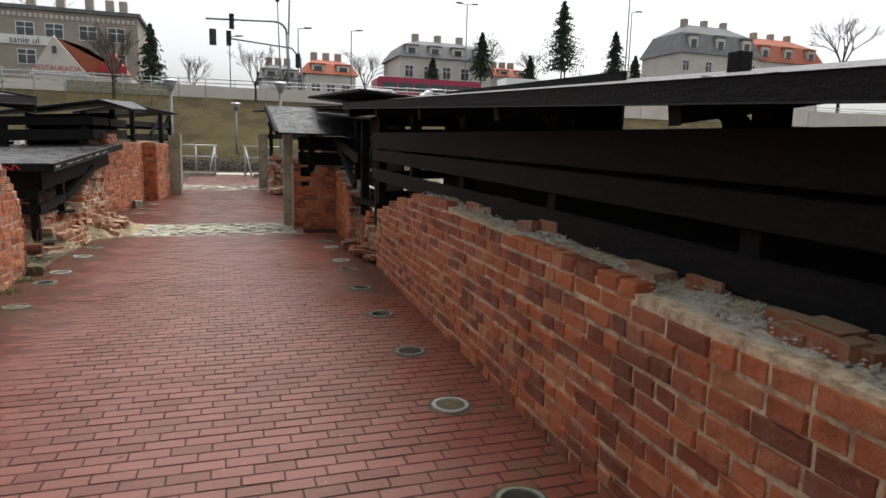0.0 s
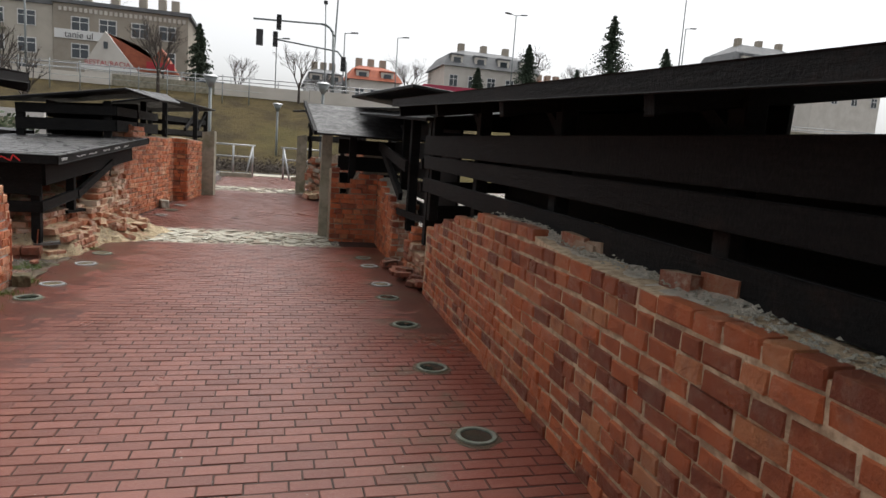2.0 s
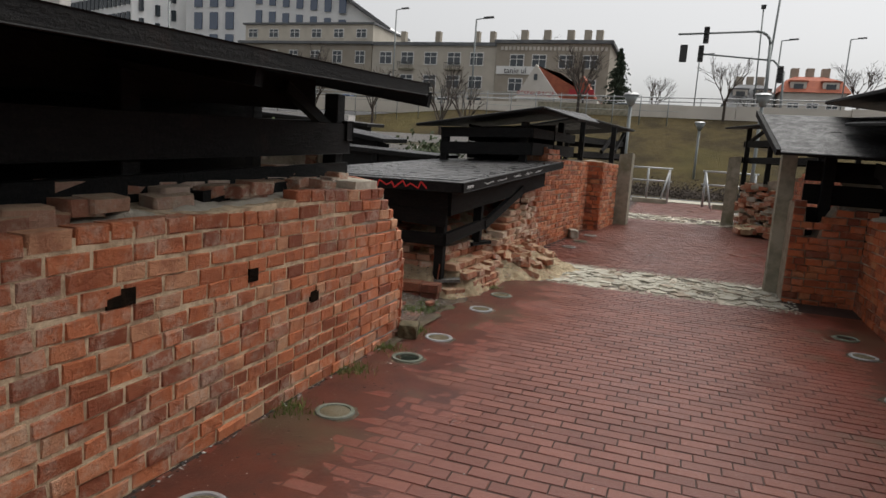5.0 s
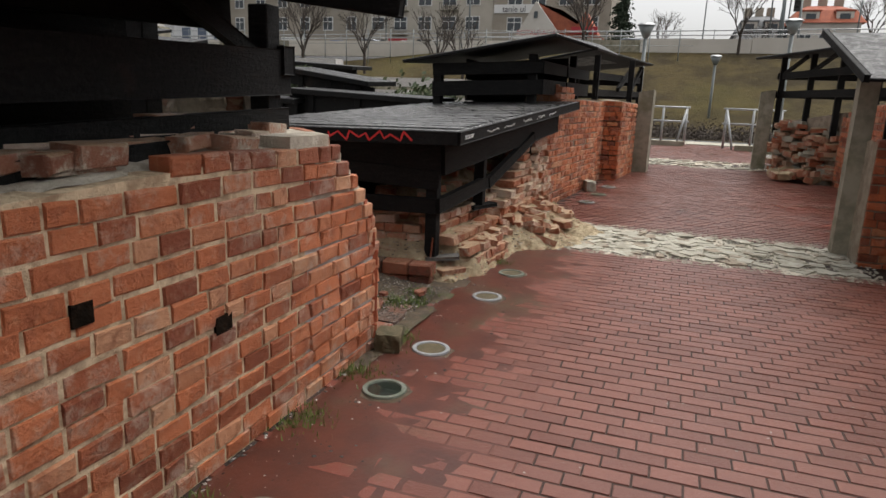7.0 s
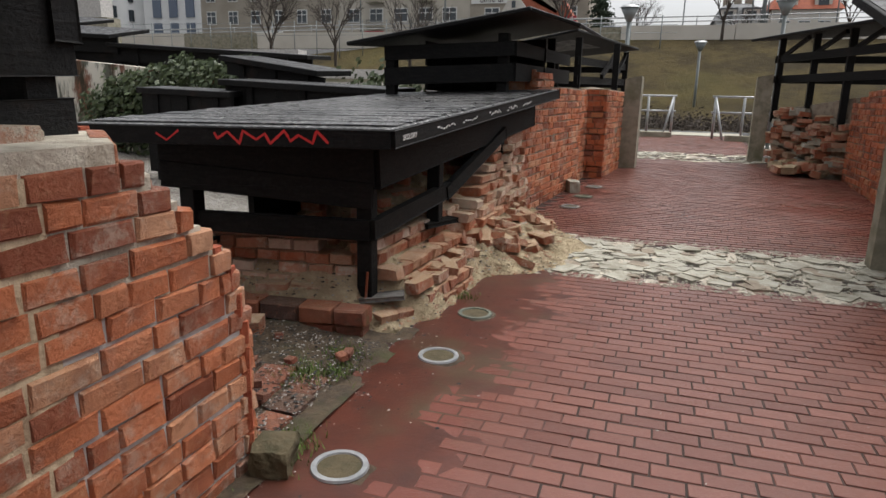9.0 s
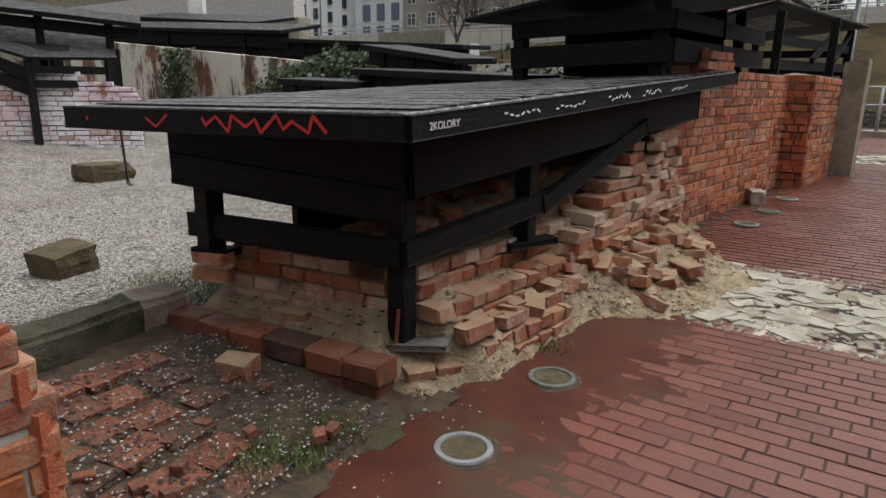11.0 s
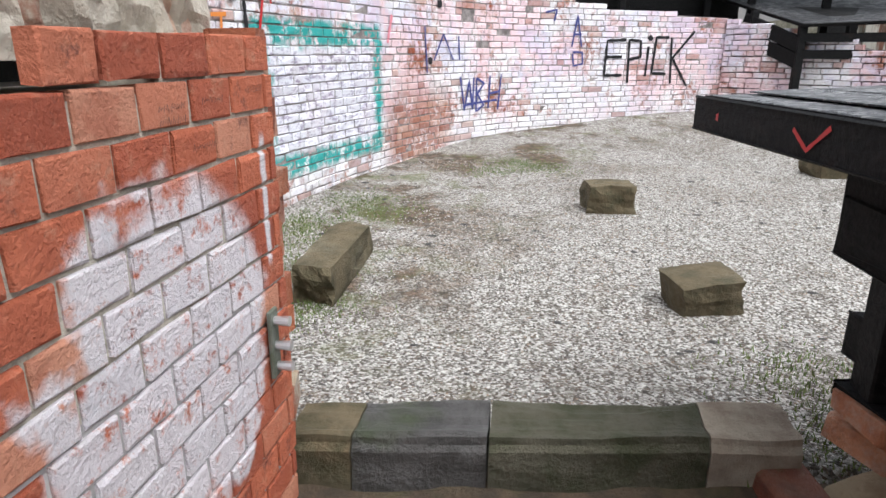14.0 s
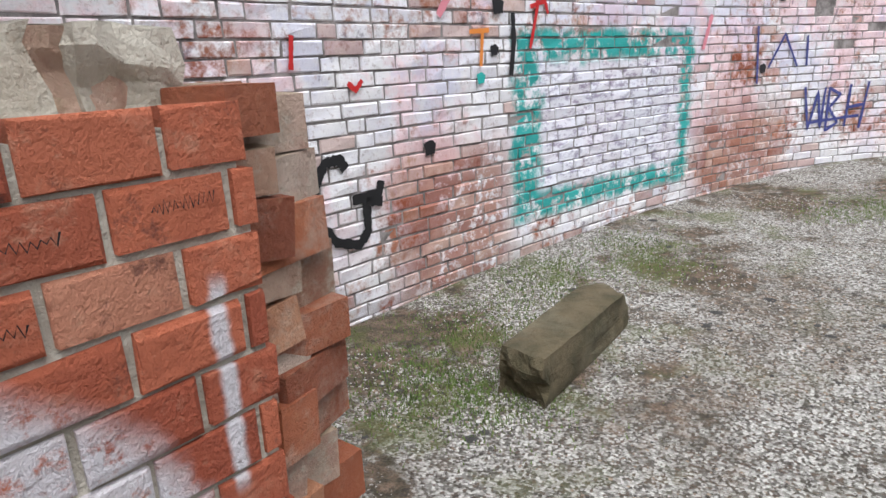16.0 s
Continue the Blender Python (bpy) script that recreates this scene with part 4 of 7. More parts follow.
# sheds at the back of the yard
shed_yard = thing("timber_shed", "low sloping black felt roof on legs beside the painted wall", "shed")
roof_sheet("roof", [(-12.4, 14.95, 1.82), (-11.9, 16.2, 1.86), (-14.2, 17.4, 2.4), (-15.2, 14.0, 2.52)], 0.06, shed_yard, "felt")
for x, y, z in ((-12.5, 15.0, 1.8), (-12.0, 16.1, 1.82), (-13.35, 14.55, 2.05), (-13.0, 16.8, 2.05)):
    post(shed_yard, x, y, 0.1, z, 0.11, "leg")
for z in (1.18, 1.42):
    beam("rail", (-12.48, 15.0, z + 0.2), (-12.0, 16.1, z + 0.2), 0.05, 0.13, "timber", shed_yard)
    beam("rail", (-12.48, 14.98, z + 0.1), (-13.5, 14.45, z + 0.5), 0.05, 0.2, "timber", shed_yard)


def low_roof(label, x0, y0, x1, y1, z0, z1, depth, legs=3, solid=True, pitch=0.25):
    """A long low roof from (x0, y0) to (x1, y1), z0 and z1 high at its ends."""
    ob = thing("timber_shed", label, "shed", "low black roofs of the ruins")
    u = Vector((x1 - x0, y1 - y0, 0)).normalized()
    s = Vector((-u.y, u.x, 0)) * depth
    roof_sheet("roof", [(x0, y0, z0), (x1, y1, z1), (x1 + s.x, y1 + s.y, z1 + pitch), (x0 + s.x, y0 + s.y, z0 + pitch)], 0.09, ob)
    for k in range(legs):
        t = (k + 0.5) / legs
        za, zb = z0 + (z1 - z0) * k / legs, z0 + (z1 - z0) * (k + 1) / legs
        post(ob, x0 + (x1 - x0) * t + s.x * 0.2, y0 + (y1 - y0) * t + s.y * 0.2, 0.0, z0 + (z1 - z0) * t, 0.11)
        for dz in (0.55, 0.85, 1.15, 1.45):
            if za - dz > 0.1 and solid:
                board(ob, (x0 + (x1 - x0) * k / legs + s.x * 0.3, y0 + (y1 - y0) * k / legs + s.y * 0.3, za - dz), (x0 + (x1 - x0) * (k + 1) / legs + s.x * 0.3, y0 + (y1 - y0) * (k + 1) / legs + s.y * 0.3, zb - dz), 0.31)
        board(ob, (x0 + (x1 - x0) * k / legs + s.x * 0.2, y0 + (y1 - y0) * k / legs + s.y * 0.2, za - 0.2), (x0 + (x1 - x0) * (k + 1) / legs + s.x * 0.2, y0 + (y1 - y0) * (k + 1) / legs + s.y * 0.2, zb - 0.2), 0.4 if solid else 0.2)
    return ob


low_roof("black roof rising behind the broken wall top", -12.0, 10.3, -14.4, 15.0, 3.25, 3.05, 2.0)
low_roof("long low black roof along the yard", -13.9, 14.0, -12.2, 16.9, 2.75, 2.5, 1.4, 3, False)
low_roof("black roof behind the near end of the painted wall", -3.5, 8.1, -8.6, 8.4, 2.72, 2.9, 1.6, 3, False)
low_roof("long low black roof behind the peeling wall", -24, 19.6, -12.4, 20.4, 3.2, 2.66, 1.4, 4)
low_roof("low black roof beyond the peeling wall", -22, 22.4, -15.2, 22.0, 3.6, 3.1, 1.4, 3)
low_roof("low black roof beyond the ivy", -12.6, 20.5, -7.6, 20.8, 2.5, 2.25, 1.2, 4, True, 0.05)
low_roof("slipped black roof sheet beside the ivy", -7.4, 17.6, -5.5, 17.4, 2.06, 1.82, 1.0, 3, False, 0.04)
low_roof("low black roof near the ivy", -6.7, 16.6, -3.9, 16.3, 1.66, 1.56, 0.9, 3, True, 0.03)
low_roof("low black roof behind the table roof", -8.2, 16.6, -6.4, 16.4, 1.52, 1.48, 0.6, 3, True, 0.03)

wall_plaster = thing("wall_plaster", "tall wall with peeling pale plaster over dark brick", "wall", kind="structure")
prism("wall_core", [(-13.5, 14.2), (-11.6, 16.4), (-11.9, 16.6), (-13.9, 14.3)], -0.1, [1.93, 1.28, 1.28, 1.93], "mortar_dark", wall_plaster)
prism("wall_core", [(-19.5, 18.9), (-5.2, 19.3), (-5.2, 19.7), (-19.5, 19.3)], -0.1, [2.62, 1.5, 1.5, 2.62], "peeling", wall_plaster)

# end stones beside the way out
for x, y, h, lbl in ((-0.98, 21.2, 1.62, "tall leaning grey stone post"), (1.5, 23.4, 1.75, "tall grey stone post beside rubble")):
    st = tagged(prism("stone_post", [(x - 0.16, y - 0.2), (x + 0.13, y - 0.2), (x + 0.16, y + 0.15), (x - 0.13, y + 0.2)], 0.1, [0.24 + h, 0.3 + h, 0.27 + h, 0.22 + h], "concrete"), lbl, "post")
niche_post = tagged(prism("concrete_post", [(1.45, 14.95), (1.63, 14.93), (1.63, 15.13), (1.45, 15.13)], -0.02, [2.1, 2.1, 2.2, 2.2], "concrete"), "weathered yellowish concrete post under the small roof", "post")


# ---- stones, sill and threshold ----
def rough_stone(name, size, at, yaw, label, category, material="stone", seed=1, tilt=(0, 0), rough=0.085, cuts=7, group=""):
    """A hewn block with uneven faces."""
    rng = random.Random(seed)
    bm = bmesh.new()
    bmesh.ops.create_cube(bm, size=1)
    bmesh.ops.subdivide_edges(bm, edges=bm.edges[:], cuts=cuts, use_grid_fill=True)
    for v in bm.verts:
        p = v.co.copy()
        d = 1 - 0.02 * (abs(p.x * 2) ** 3 * abs(p.z * 2) ** 3 + abs(p.y * 2) ** 3 * abs(p.z * 2) ** 3 + abs(p.y * 2) ** 3 * abs(p.x * 2) ** 3)
        w = noise.noise_vector(p * 2.3 + Vector((seed * 3.1, 0, 0))) * rough + noise.noise_vector(p * 6 + Vector((0, seed, 0))) * rough * 0.3 + noise.noise_vector(p * 14 + Vector((seed, 0, 2))) * 0.012
        p = p * d + Vector((w.x, w.y, w.z * 0.6))
        v.co = Vector((p.x * size[0], p.y * size[1], p.z * size[2]))
    ob = part(name, bm, material, None)
    ob.matrix_basis = pose(*at, *tilt, yaw)
    return tagged(ob, label, category, group)


rough_stone("stone_block", (0.98, 0.25, 0.28), (-5.48, 9.78, 0.13), 1, "long mossy sandstone block lying on gravel", "stone", seed=2)
rough_stone("stone_block", (0.32, 0.37, 0.25), (-5.28, 11.97, 0.11), 12, "mossy squared stone on pale gravel", "stone", seed=4, tilt=(6, 4), group="stones on the gravel")
rough_stone("stone_block", (0.36, 0.42, 0.29), (-7.36, 11.68, 0.19), 4, "small mossy squared stone on pale gravel", "stone", seed=6, group="stones on the gravel")
rough_stone("stone_block", (0.42, 0.62, 0.30), (-9.2, 14.35, 0.2), 8, "low brown stone block beside a bent pipe", "stone", seed=8, group="stones on the gravel")

sill = thing("door_sill", "worn dark stone doorsill blocks, mossy and chipped", "sill")
for k, (y0, y1, mt, lb) in enumerate(((10.24, 10.445, "stone", "short pale sill piece"), (10.45, 10.865, "sill", ""), (10.872, 11.55, "sill_moss", "mossy green sill block"), (11.555, 11.84, "mortar", "crumbling pale sill end"))):
    bm = bmesh.new()
    bmesh.ops.create_cube(bm, size=1)
    bmesh.ops.subdivide_edges(bm, edges=bm.edges[:], cuts=9, use_grid_fill=True)
    for v in bm.verts:
        x, y, z = v.co
        yy = y0 + (y + 0.5) * (y1 - y0)
        xo = -3.37 - 0.125 * (yy - 10.36)
        w = noise.noise((x * 3, yy * 3, z * 3)) * 0.02 + noise.noise((x * 9, yy * 9, z * 9)) * 0.009
        edge = 0.018 if x > 0.45 and z > 0.45 else 0
        v.co = (xo - 0.115 + x * (0.235 + w) - edge, yy, -0.1 + (z + 0.5) * (0.375 + (w if z > 0 else 0)) - edge)
    part("sill_block", bm, mt, sill, lb)

bm = bmesh.new()
bmesh.ops.create_grid(bm, x_segments=26, y_segments=26, size=0.5)
for v in bm.verts:
    x, y = -2.72 + v.co.x * 1.75, 11.05 + v.co.y * 2.1
    v.co = (x, y, 0.005 + 0.10 * min(1, max(0, (-x - 2.0) / 1.2)) + 0.03 * noise.noise((x * 4, y * 4, 0)) + 0.012 * noise.noise((x * 13, y * 13, 3)))
threshold = tagged(part("threshold_floor", bm, "dirt", None, "", True), "muddy threshold floor with broken square brick tiles", "floor", kind="structure")
rng = random.Random(21)
for iy in range(6):
    for ix in range(6):
        if rng.random() < 0.05:
            continue
        s = rng.uniform(0.85, 1.05)
        x, y = -3.17 + 0.215 * ix + rng.uniform(-0.02, 0.02), 10.50 + 0.205 * iy + rng.uniform(-0.02, 0.02)
        if y > 11.75 + (-3.35 - x) * 0.25 - 0.25:
            continue
        z = 0.02 + 0.10 * min(1, max(0, (-x - 2.0) / 1.2))
        loose_brick(threshold, x, y, z - 0.017 + rng.uniform(-0.01, 0.008), rng, "tile", (0.205, 0.2, 0.05), 0.016, rng.uniform(-0.08, 0.08) + 0.1, "tile")
for k in range(26):
    loose_brick(threshold, rng.uniform(-3.2, -2.0), rng.uniform(10.5, 11.7), 0.07, rng, "tile", (0.07, 0.05, 0.035), 0.2, None, "tile")

spare = thing("loose_brick", "single old brick with a mortar-caked top", "brick")
loose_brick(spare, -2.78, 11.58, 0.10, rng, "brick_loose", (0.23, 0.13, 0.10), 0.05, 0.45)


# ---- the ruined corner under the low roof ----
def heap_z(x, y):
    """The sand and mortar heap round the ruined wall."""
    foot = float(np.interp(y, [11.6, 12.3, 13.4, 14.2, 14.8, 15.5, 16.4], [-2.0, -1.95, -1.86, -1.35, -1.15, -1.5, -1.86]))
    crest = float(np.interp(y, [11.55, 11.74, 11.8, 12.05, 12.3, 13.3, 14.3, 15.2, 15.9], [-0.14, -0.05, 0.17, 0.27, 0.42, 0.48, 0.66, 1.0, 1.3]))
    # level with the kerb in front
    yk = y - 0.1 * min(1.46, max(0, x + 3.58))
    crest = min(crest, float(np.interp(yk, [11.7, 11.82, 11.87, 12.05, 12.3], [-0.14, -0.1, 0.165, 0.27, 0.6])))
    s = (x + 2.3) / (foot + 2.3)
    z = crest * (1 - 0.88 * min(1, max(0, s)) ** 0.5)
    if s > 1:
        z -= (s - 1) * 0.35
    # sand on the ledges of the stepped masonry
    tier = min(1, max(0, (y - 12.28) / 0.1)) * min(1, max(0, (13.75 - y) / 0.5))
    if tier > 0 and x > -2.5:
        z = z * (1 - tier) + tier * float(np.interp(-x, [1.5, 1.7, 1.84, 1.9, 2.04, 2.09, 2.2, 2.26, 2.5], [-0.3, -0.08, 0.03, 0.155, 0.175, 0.33, 0.35, 0.53, 0.56]))
    if -3.3 < x < -2.3 and y > 12.4:
        z += 0.22 * min(1, (y - 12.4) / 0.5) * min(1, (-2.3 - x) / 0.3) * min(1, (x + 3.3) / 0.3)
    if x < -3.5:
        z -= (-3.5 - x) * 1.8
    uneven = min(1, max(0.25, (yk - 11.8) / 0.5))
    return z + uneven * (0.06 * noise.noise((x * 3.1, y * 3.1, 0)) + 0.04 * noise.noise((x * 8, y * 8, 2)) + 0.02 * noise.noise((x * 19, y * 19, 5)))


ruin = thing("ruined_wall", "crumbling brick ruin sunk in yellow mortar sand", "ruin")
bm = bmesh.new()
bmesh.ops.create_grid(bm, x_segments=90, y_segments=150, size=0.5)
for v in bm.verts:
    x, y = -2.3 + v.co.x * 2.6, 14.0 + v.co.y * 5.0
    v.co = (x, y, max(-0.12, heap_z(x, y)))
part("sand_heap", bm, "sand", ruin, "yellow sandy mortar heap", True)
# kerb course in front, then the inner face, then stepped courses along the path
def course(x0, y0, x1, y1, z, high=0.09, deep=0.16, lengths=(0.2, 0.26), gap=0.0, wander=0.015, tilt=0.05, material="brick_loose"):
    """One row of old bricks from (x0, y0) to (x1, y1)."""
    d = Vector((x1 - x0, y1 - y0, 0))
    yaw, total, s = math.atan2(d.y, d.x), d.length, 0.0
    d.normalize()
    while s < total - 0.05:
        ln = min(rng.uniform(*lengths), total - s)
        if rng.random() >= gap:
            p = Vector((x0, y0, z)) + d * (s + ln / 2) + Vector((-d.y, d.x, 0)) * (deep / 2 + rng.uniform(-wander, wander))
            m = Matrix.Translation(p) @ Euler((rng.uniform(-tilt, tilt), rng.uniform(-tilt, tilt), yaw + rng.uniform(-tilt, tilt))).to_matrix().to_4x4() @ Matrix.Translation((0, -deep / 2, 0)) @ Matrix.Diagonal((ln - 0.008, deep, high * rng.uniform(0.9, 1.02), 1))
            ob = new("brick", brick_mesh("worn", rng.randrange(10), material))
            ob.parent, ob.matrix_basis = ruin, m
        s += ln


course(-3.58, 11.70, -2.12, 11.84, 0.125, 0.11, 0.16, (0.22, 0.28), 0.0, 0.006, 0.025, "tile")
course(-3.58, 11.72, -2.14, 11.86, 0.025, 0.09, 0.16, (0.22, 0.28), 0.0, 0.008, 0.03, "tile")
course(-3.0, 11.98, -2.4, 12.1, 0.2, 0.085, 0.14, (0.18, 0.26), 0.2, 0.04, 0.12)
course(-2.6, 12.0, -2.2, 12.08, 0.14, 0.08, 0.14, (0.16, 0.24), 0.3, 0.04, 0.2)
for k in range(5):
    course(-3.42, 12.03 + 0.012 * k, -2.25, 12.2 + 0.012 * k, 0.24 + 0.08 * k, 0.078, 0.16, (0.16, 0.25), 0.06, 0.012, 0.04, "brick_lime" if k != 2 else "brick_wall")
for x0, z0, rows, ya, yb in ((-1.87, 0.035, 2, 12.36, 13.28), (-2.06, 0.225, 2, 12.22, 13.62), (-2.21, 0.41, 2, 12.25, 14.0)):
    for k in range(rows):
        course(x0 - 0.008 * k, ya + 0.02 * k, x0 + 0.06 - 0.008 * k, yb - 0.03 * k, z0 + 0.088 * k, 0.082, 0.2, (0.11, 0.16), 0.03, 0.012, 0.03, "brick_lime" if z0 > 0.4 and k else "brick_wall")
course(-2.1, 12.02, -1.9, 12.36, 0.06, 0.085, 0.2, (0.14, 0.2), 0.1, 0.03, 0.1, "brick_wall")
for k in range(9):
    # lime-caked masonry climbing towards the tall wall
    course(-1.99 - 0.012 * k, 13.55 + 0.2 * k, -1.9 - 0.012 * k, 15.9, 0.36 + 0.088 * k, 0.085, 0.24, (0.13, 0.25), 0.05, 0.03, 0.05, "brick_lime" if k % 3 else "brick_wall")
for k in range(16):
    t = k / 15
    loose_brick(ruin, -1.98 + rng.uniform(-0.12, 0.05), 12.4 + 1.5 * t, 0.2 + rng.uniform(-0.02, 0.04), rng, "brick_loose", (0.22, 0.13, 0.08), 0.25)
for k in range(110):
    y = rng.uniform(13.2, 16.2)
    x = rng.uniform(-2.35, -1.45 if 13.9 < y < 15.4 else -1.95)
    loose_brick(ruin, x, y, heap_z(x, y) + rng.uniform(-0.01, 0.04), rng, "brick_loose", (0.24, 0.13, 0.08), 0.35)
for k in range(90):
    y = rng.uniform(12.5, 15.8)
    x = rng.uniform(-3.2, -2.4)
    loose_brick(ruin, x, y, heap_z(x, y) + 0.02, rng, "brick_loose", (0.2, 0.12, 0.08), 0.25)
for z in range(9):
    # pale bare wall end rising to the tall wall
    loose_brick(ruin, -2.12, 15.15 + 0.05 * z, 0.5 + 0.09 * z, rng, "brick_lime", (0.3, 0.5, 0.09), 0.08, 0.0)
    loose_brick(ruin, -2.2, 14.75 + 0.09 * z, 0.45 + 0.08 * z, rng, "brick_loose", (0.26, 0.3, 0.09), 0.12, 0.1)
loose_brick(ruin, -3.4, 11.92, 0.47, rng, "brick", (0.26, 0.14, 0.08), 0.05, 0.2)
loose_brick(ruin, -3.46, 11.96, 0.36, rng, "brick", (0.24, 0.14, 0.08), 0.08, 0.4)


# ---- rubble on the wall tops ----
def wall_rubble(parent, line, count, material, size, seed, yaw=1.57, tilt=0.08):
    r = random.Random(seed)
    for k in range(count):
        x, y, z = line(r.random(), r)
        loose_brick(parent, x, y, z, r, material, size, tilt, yaw)


def right_top_line(t, r):
    s = 0.3 + 8.5 * t
    y = 10.4 - s
    return 2.03 + 0.0503 * (y - 4.04) + r.uniform(0.17, 0.36), y, R_TOP(s) + r.uniform(0.0, 0.045)


wall_rubble(wall_right, right_top_line, 46, "brick_loose", (0.22, 0.13, 0.08), 31)
wall_rubble(wall_left, lambda t, r: (r.uniform(-2.3, -2.12), 4.0 + 6.0 * t, L_TOP(4.0 + 6.0 * t) + r.uniform(0.0, 0.05)), 34, "brick_lime", (0.24, 0.13, 0.08), 33)
wall_rubble(wall_left, lambda t, r: (-2.2 - 0.8 * t, r.uniform(9.5, 9.75), 1.3 + 0.1 * t), 8, "brick_lime", (0.2, 0.12, 0.07), 34, 0.0, 0.05)


def crumb_ledge(parent, name, line, width, seed, material="mortar_pale", steps=90):
    """A strip of crushed mortar lying on a wall."""
    v, f = [], []
    for i in range(steps + 1):
        x, y, z, nx, ny = line(i / steps)
        for k in range(5):
            o = width * k / 4
            h = 0.045 * math.sin(math.pi * (k / 4)) * (0.6 + 0.8 * noise.noise((i * 0.35, k * 0.7, seed))) + 0.02 * noise.noise((i * 1.3, k * 1.7, seed + 4))
            v.append((x + nx * o, y + ny * o, z - 0.012 + max(0, h)))
    for i in range(steps):
        for k in range(4):
            a = i * 5 + k
            f.append((a, a + 5, a + 6, a + 1))
    return mesh_object(name, v, f, material, parent, "pale crushed mortar", True)


crumb_ledge(wall_right, "mortar_ledge", lambda t: (2.03 + 0.0503 * (10.2 - 12 * t - 4.04) + 0.05, 10.2 - 12 * t, R_TOP(0.2 + 12 * t) - 0.01, 1, 0), 0.42, 3, steps=160)
crumb_ledge(wall_left, "mortar_ledge", lambda t: (-2.02, 9.7 - 9 * t, L_TOP(9.7 - 9 * t) - 0.02, -1, 0), 0.36, 7, steps=120)
# plaster lump on the corner above the sprayed face
for k in range(9):
    lump = rough_stone("mortar_lump", (rng.uniform(0.13, 0.2), 0.2, rng.uniform(0.13, 0.17)), (-2.6 - 0.08 * k, 10.06 + rng.uniform(-0.04, 0.03), 1.49), rng.uniform(-12, 12), "", "", "brick_lime" if k in (1, 7) else "mortar_pale", 15 + k, rough=0.13, cuts=4)
    lump.parent = wall_left

# ---- lights sunk in the paving ----
def ring_mesh(r0, r1, z0, z1, n=24):
    bm = bmesh.new()
    rings = [[bm.verts.new((r * math.cos(a), r * math.sin(a), z)) for a in (6.2832 * i / n for i in range(n))] for r, z in ((r1, z0), (r1 - 0.004, z1), (r0 + 0.004, z1), (r0, z0))]
    for p, q in zip(rings, rings[1:]):
        for i in range(n):
            bm.faces.new((p[i], p[(i + 1) % n], q[(i + 1) % n], q[i]))
    return bm


def disc_mesh(r, z, n=24, wob=0.0, seed=0):
    bm = bmesh.new()
    rr = random.Random(seed)
    c = bm.verts.new((0, 0, z + 0.004))
    vs = [bm.verts.new((r * (1 + rr.uniform(-wob, wob)) * math.cos(6.2832 * i / n), r * (1 + rr.uniform(-wob, wob)) * math.sin(6.2832 * i / n), z)) for i in range(n)]
    for i in range(n):
        bm.faces.new((c, vs[i], vs[(i + 1) % n]))
    return bm


for k, (x, y) in enumerate(LIGHTS):
    z = floor_z(y)
    g = (y * 7 + x) % 3
    lt = tagged(new("ground_light"), "round sunken ground light with mossy glass in the paving", "light", "ground lights along the walls")
    lt.matrix_basis = pose(x, y, z + 0.002)
    part("collar", disc_mesh(0.15, 0.0005, 22, 0.10, k), "dirt", lt, "rough dirty collar")
    part("ring", ring_mesh(0.092, 0.122, 0.004, 0.014), "iron" if g < 2.5 else "steel", lt)
    part("glass", disc_mesh(0.092, 0.007), "lens_dark" if g < 1.8 else "stone", lt)

# ---- silt washed over the joints beside the walls ----
def silt_sheet(label, y0, y1, edge, inner, side):
    """A thin uneven film lying higher beside the wall than out on the path."""
    v, f, nx, ny = [], [], 26, int((y1 - y0) / 0.06)
    for j in range(ny + 1):
        y = y0 + (y1 - y0) * j / ny
        for i in range(nx + 1):
            t = i / nx
            x = edge(y) + side * inner * t
            lift = 0.0062 * (1 - t) ** 0.7 - 0.0048 * t + 0.0026 * noise.noise((x * 2.2, y * 2.2, 4)) + 0.0016 * noise.noise((x * 9, y * 9, 1))
            v.append((x, y, floor_z(y) + lift - 0.0012 - (0.008 if i in (0, nx) else 0)))
    for j in range(ny):
        for i in range(nx):
            a = j * (nx + 1) + i
            f.append((a, a + 1, a + nx + 2, a + nx + 1))
    return tagged(mesh_object("silt", v, f, "silt", None, "", True), label, "silt", kind="stuff")


silt_sheet("thin wet red silt over the paving joints", 4.0, 13.9, lambda y: -1.93, 1.25, 1)
silt_sheet("thin wet silt beside the low red wall", 8.6, 13.9, lambda y: min(2.4, right_edge(y)) - 0.02, 0.9, -1)

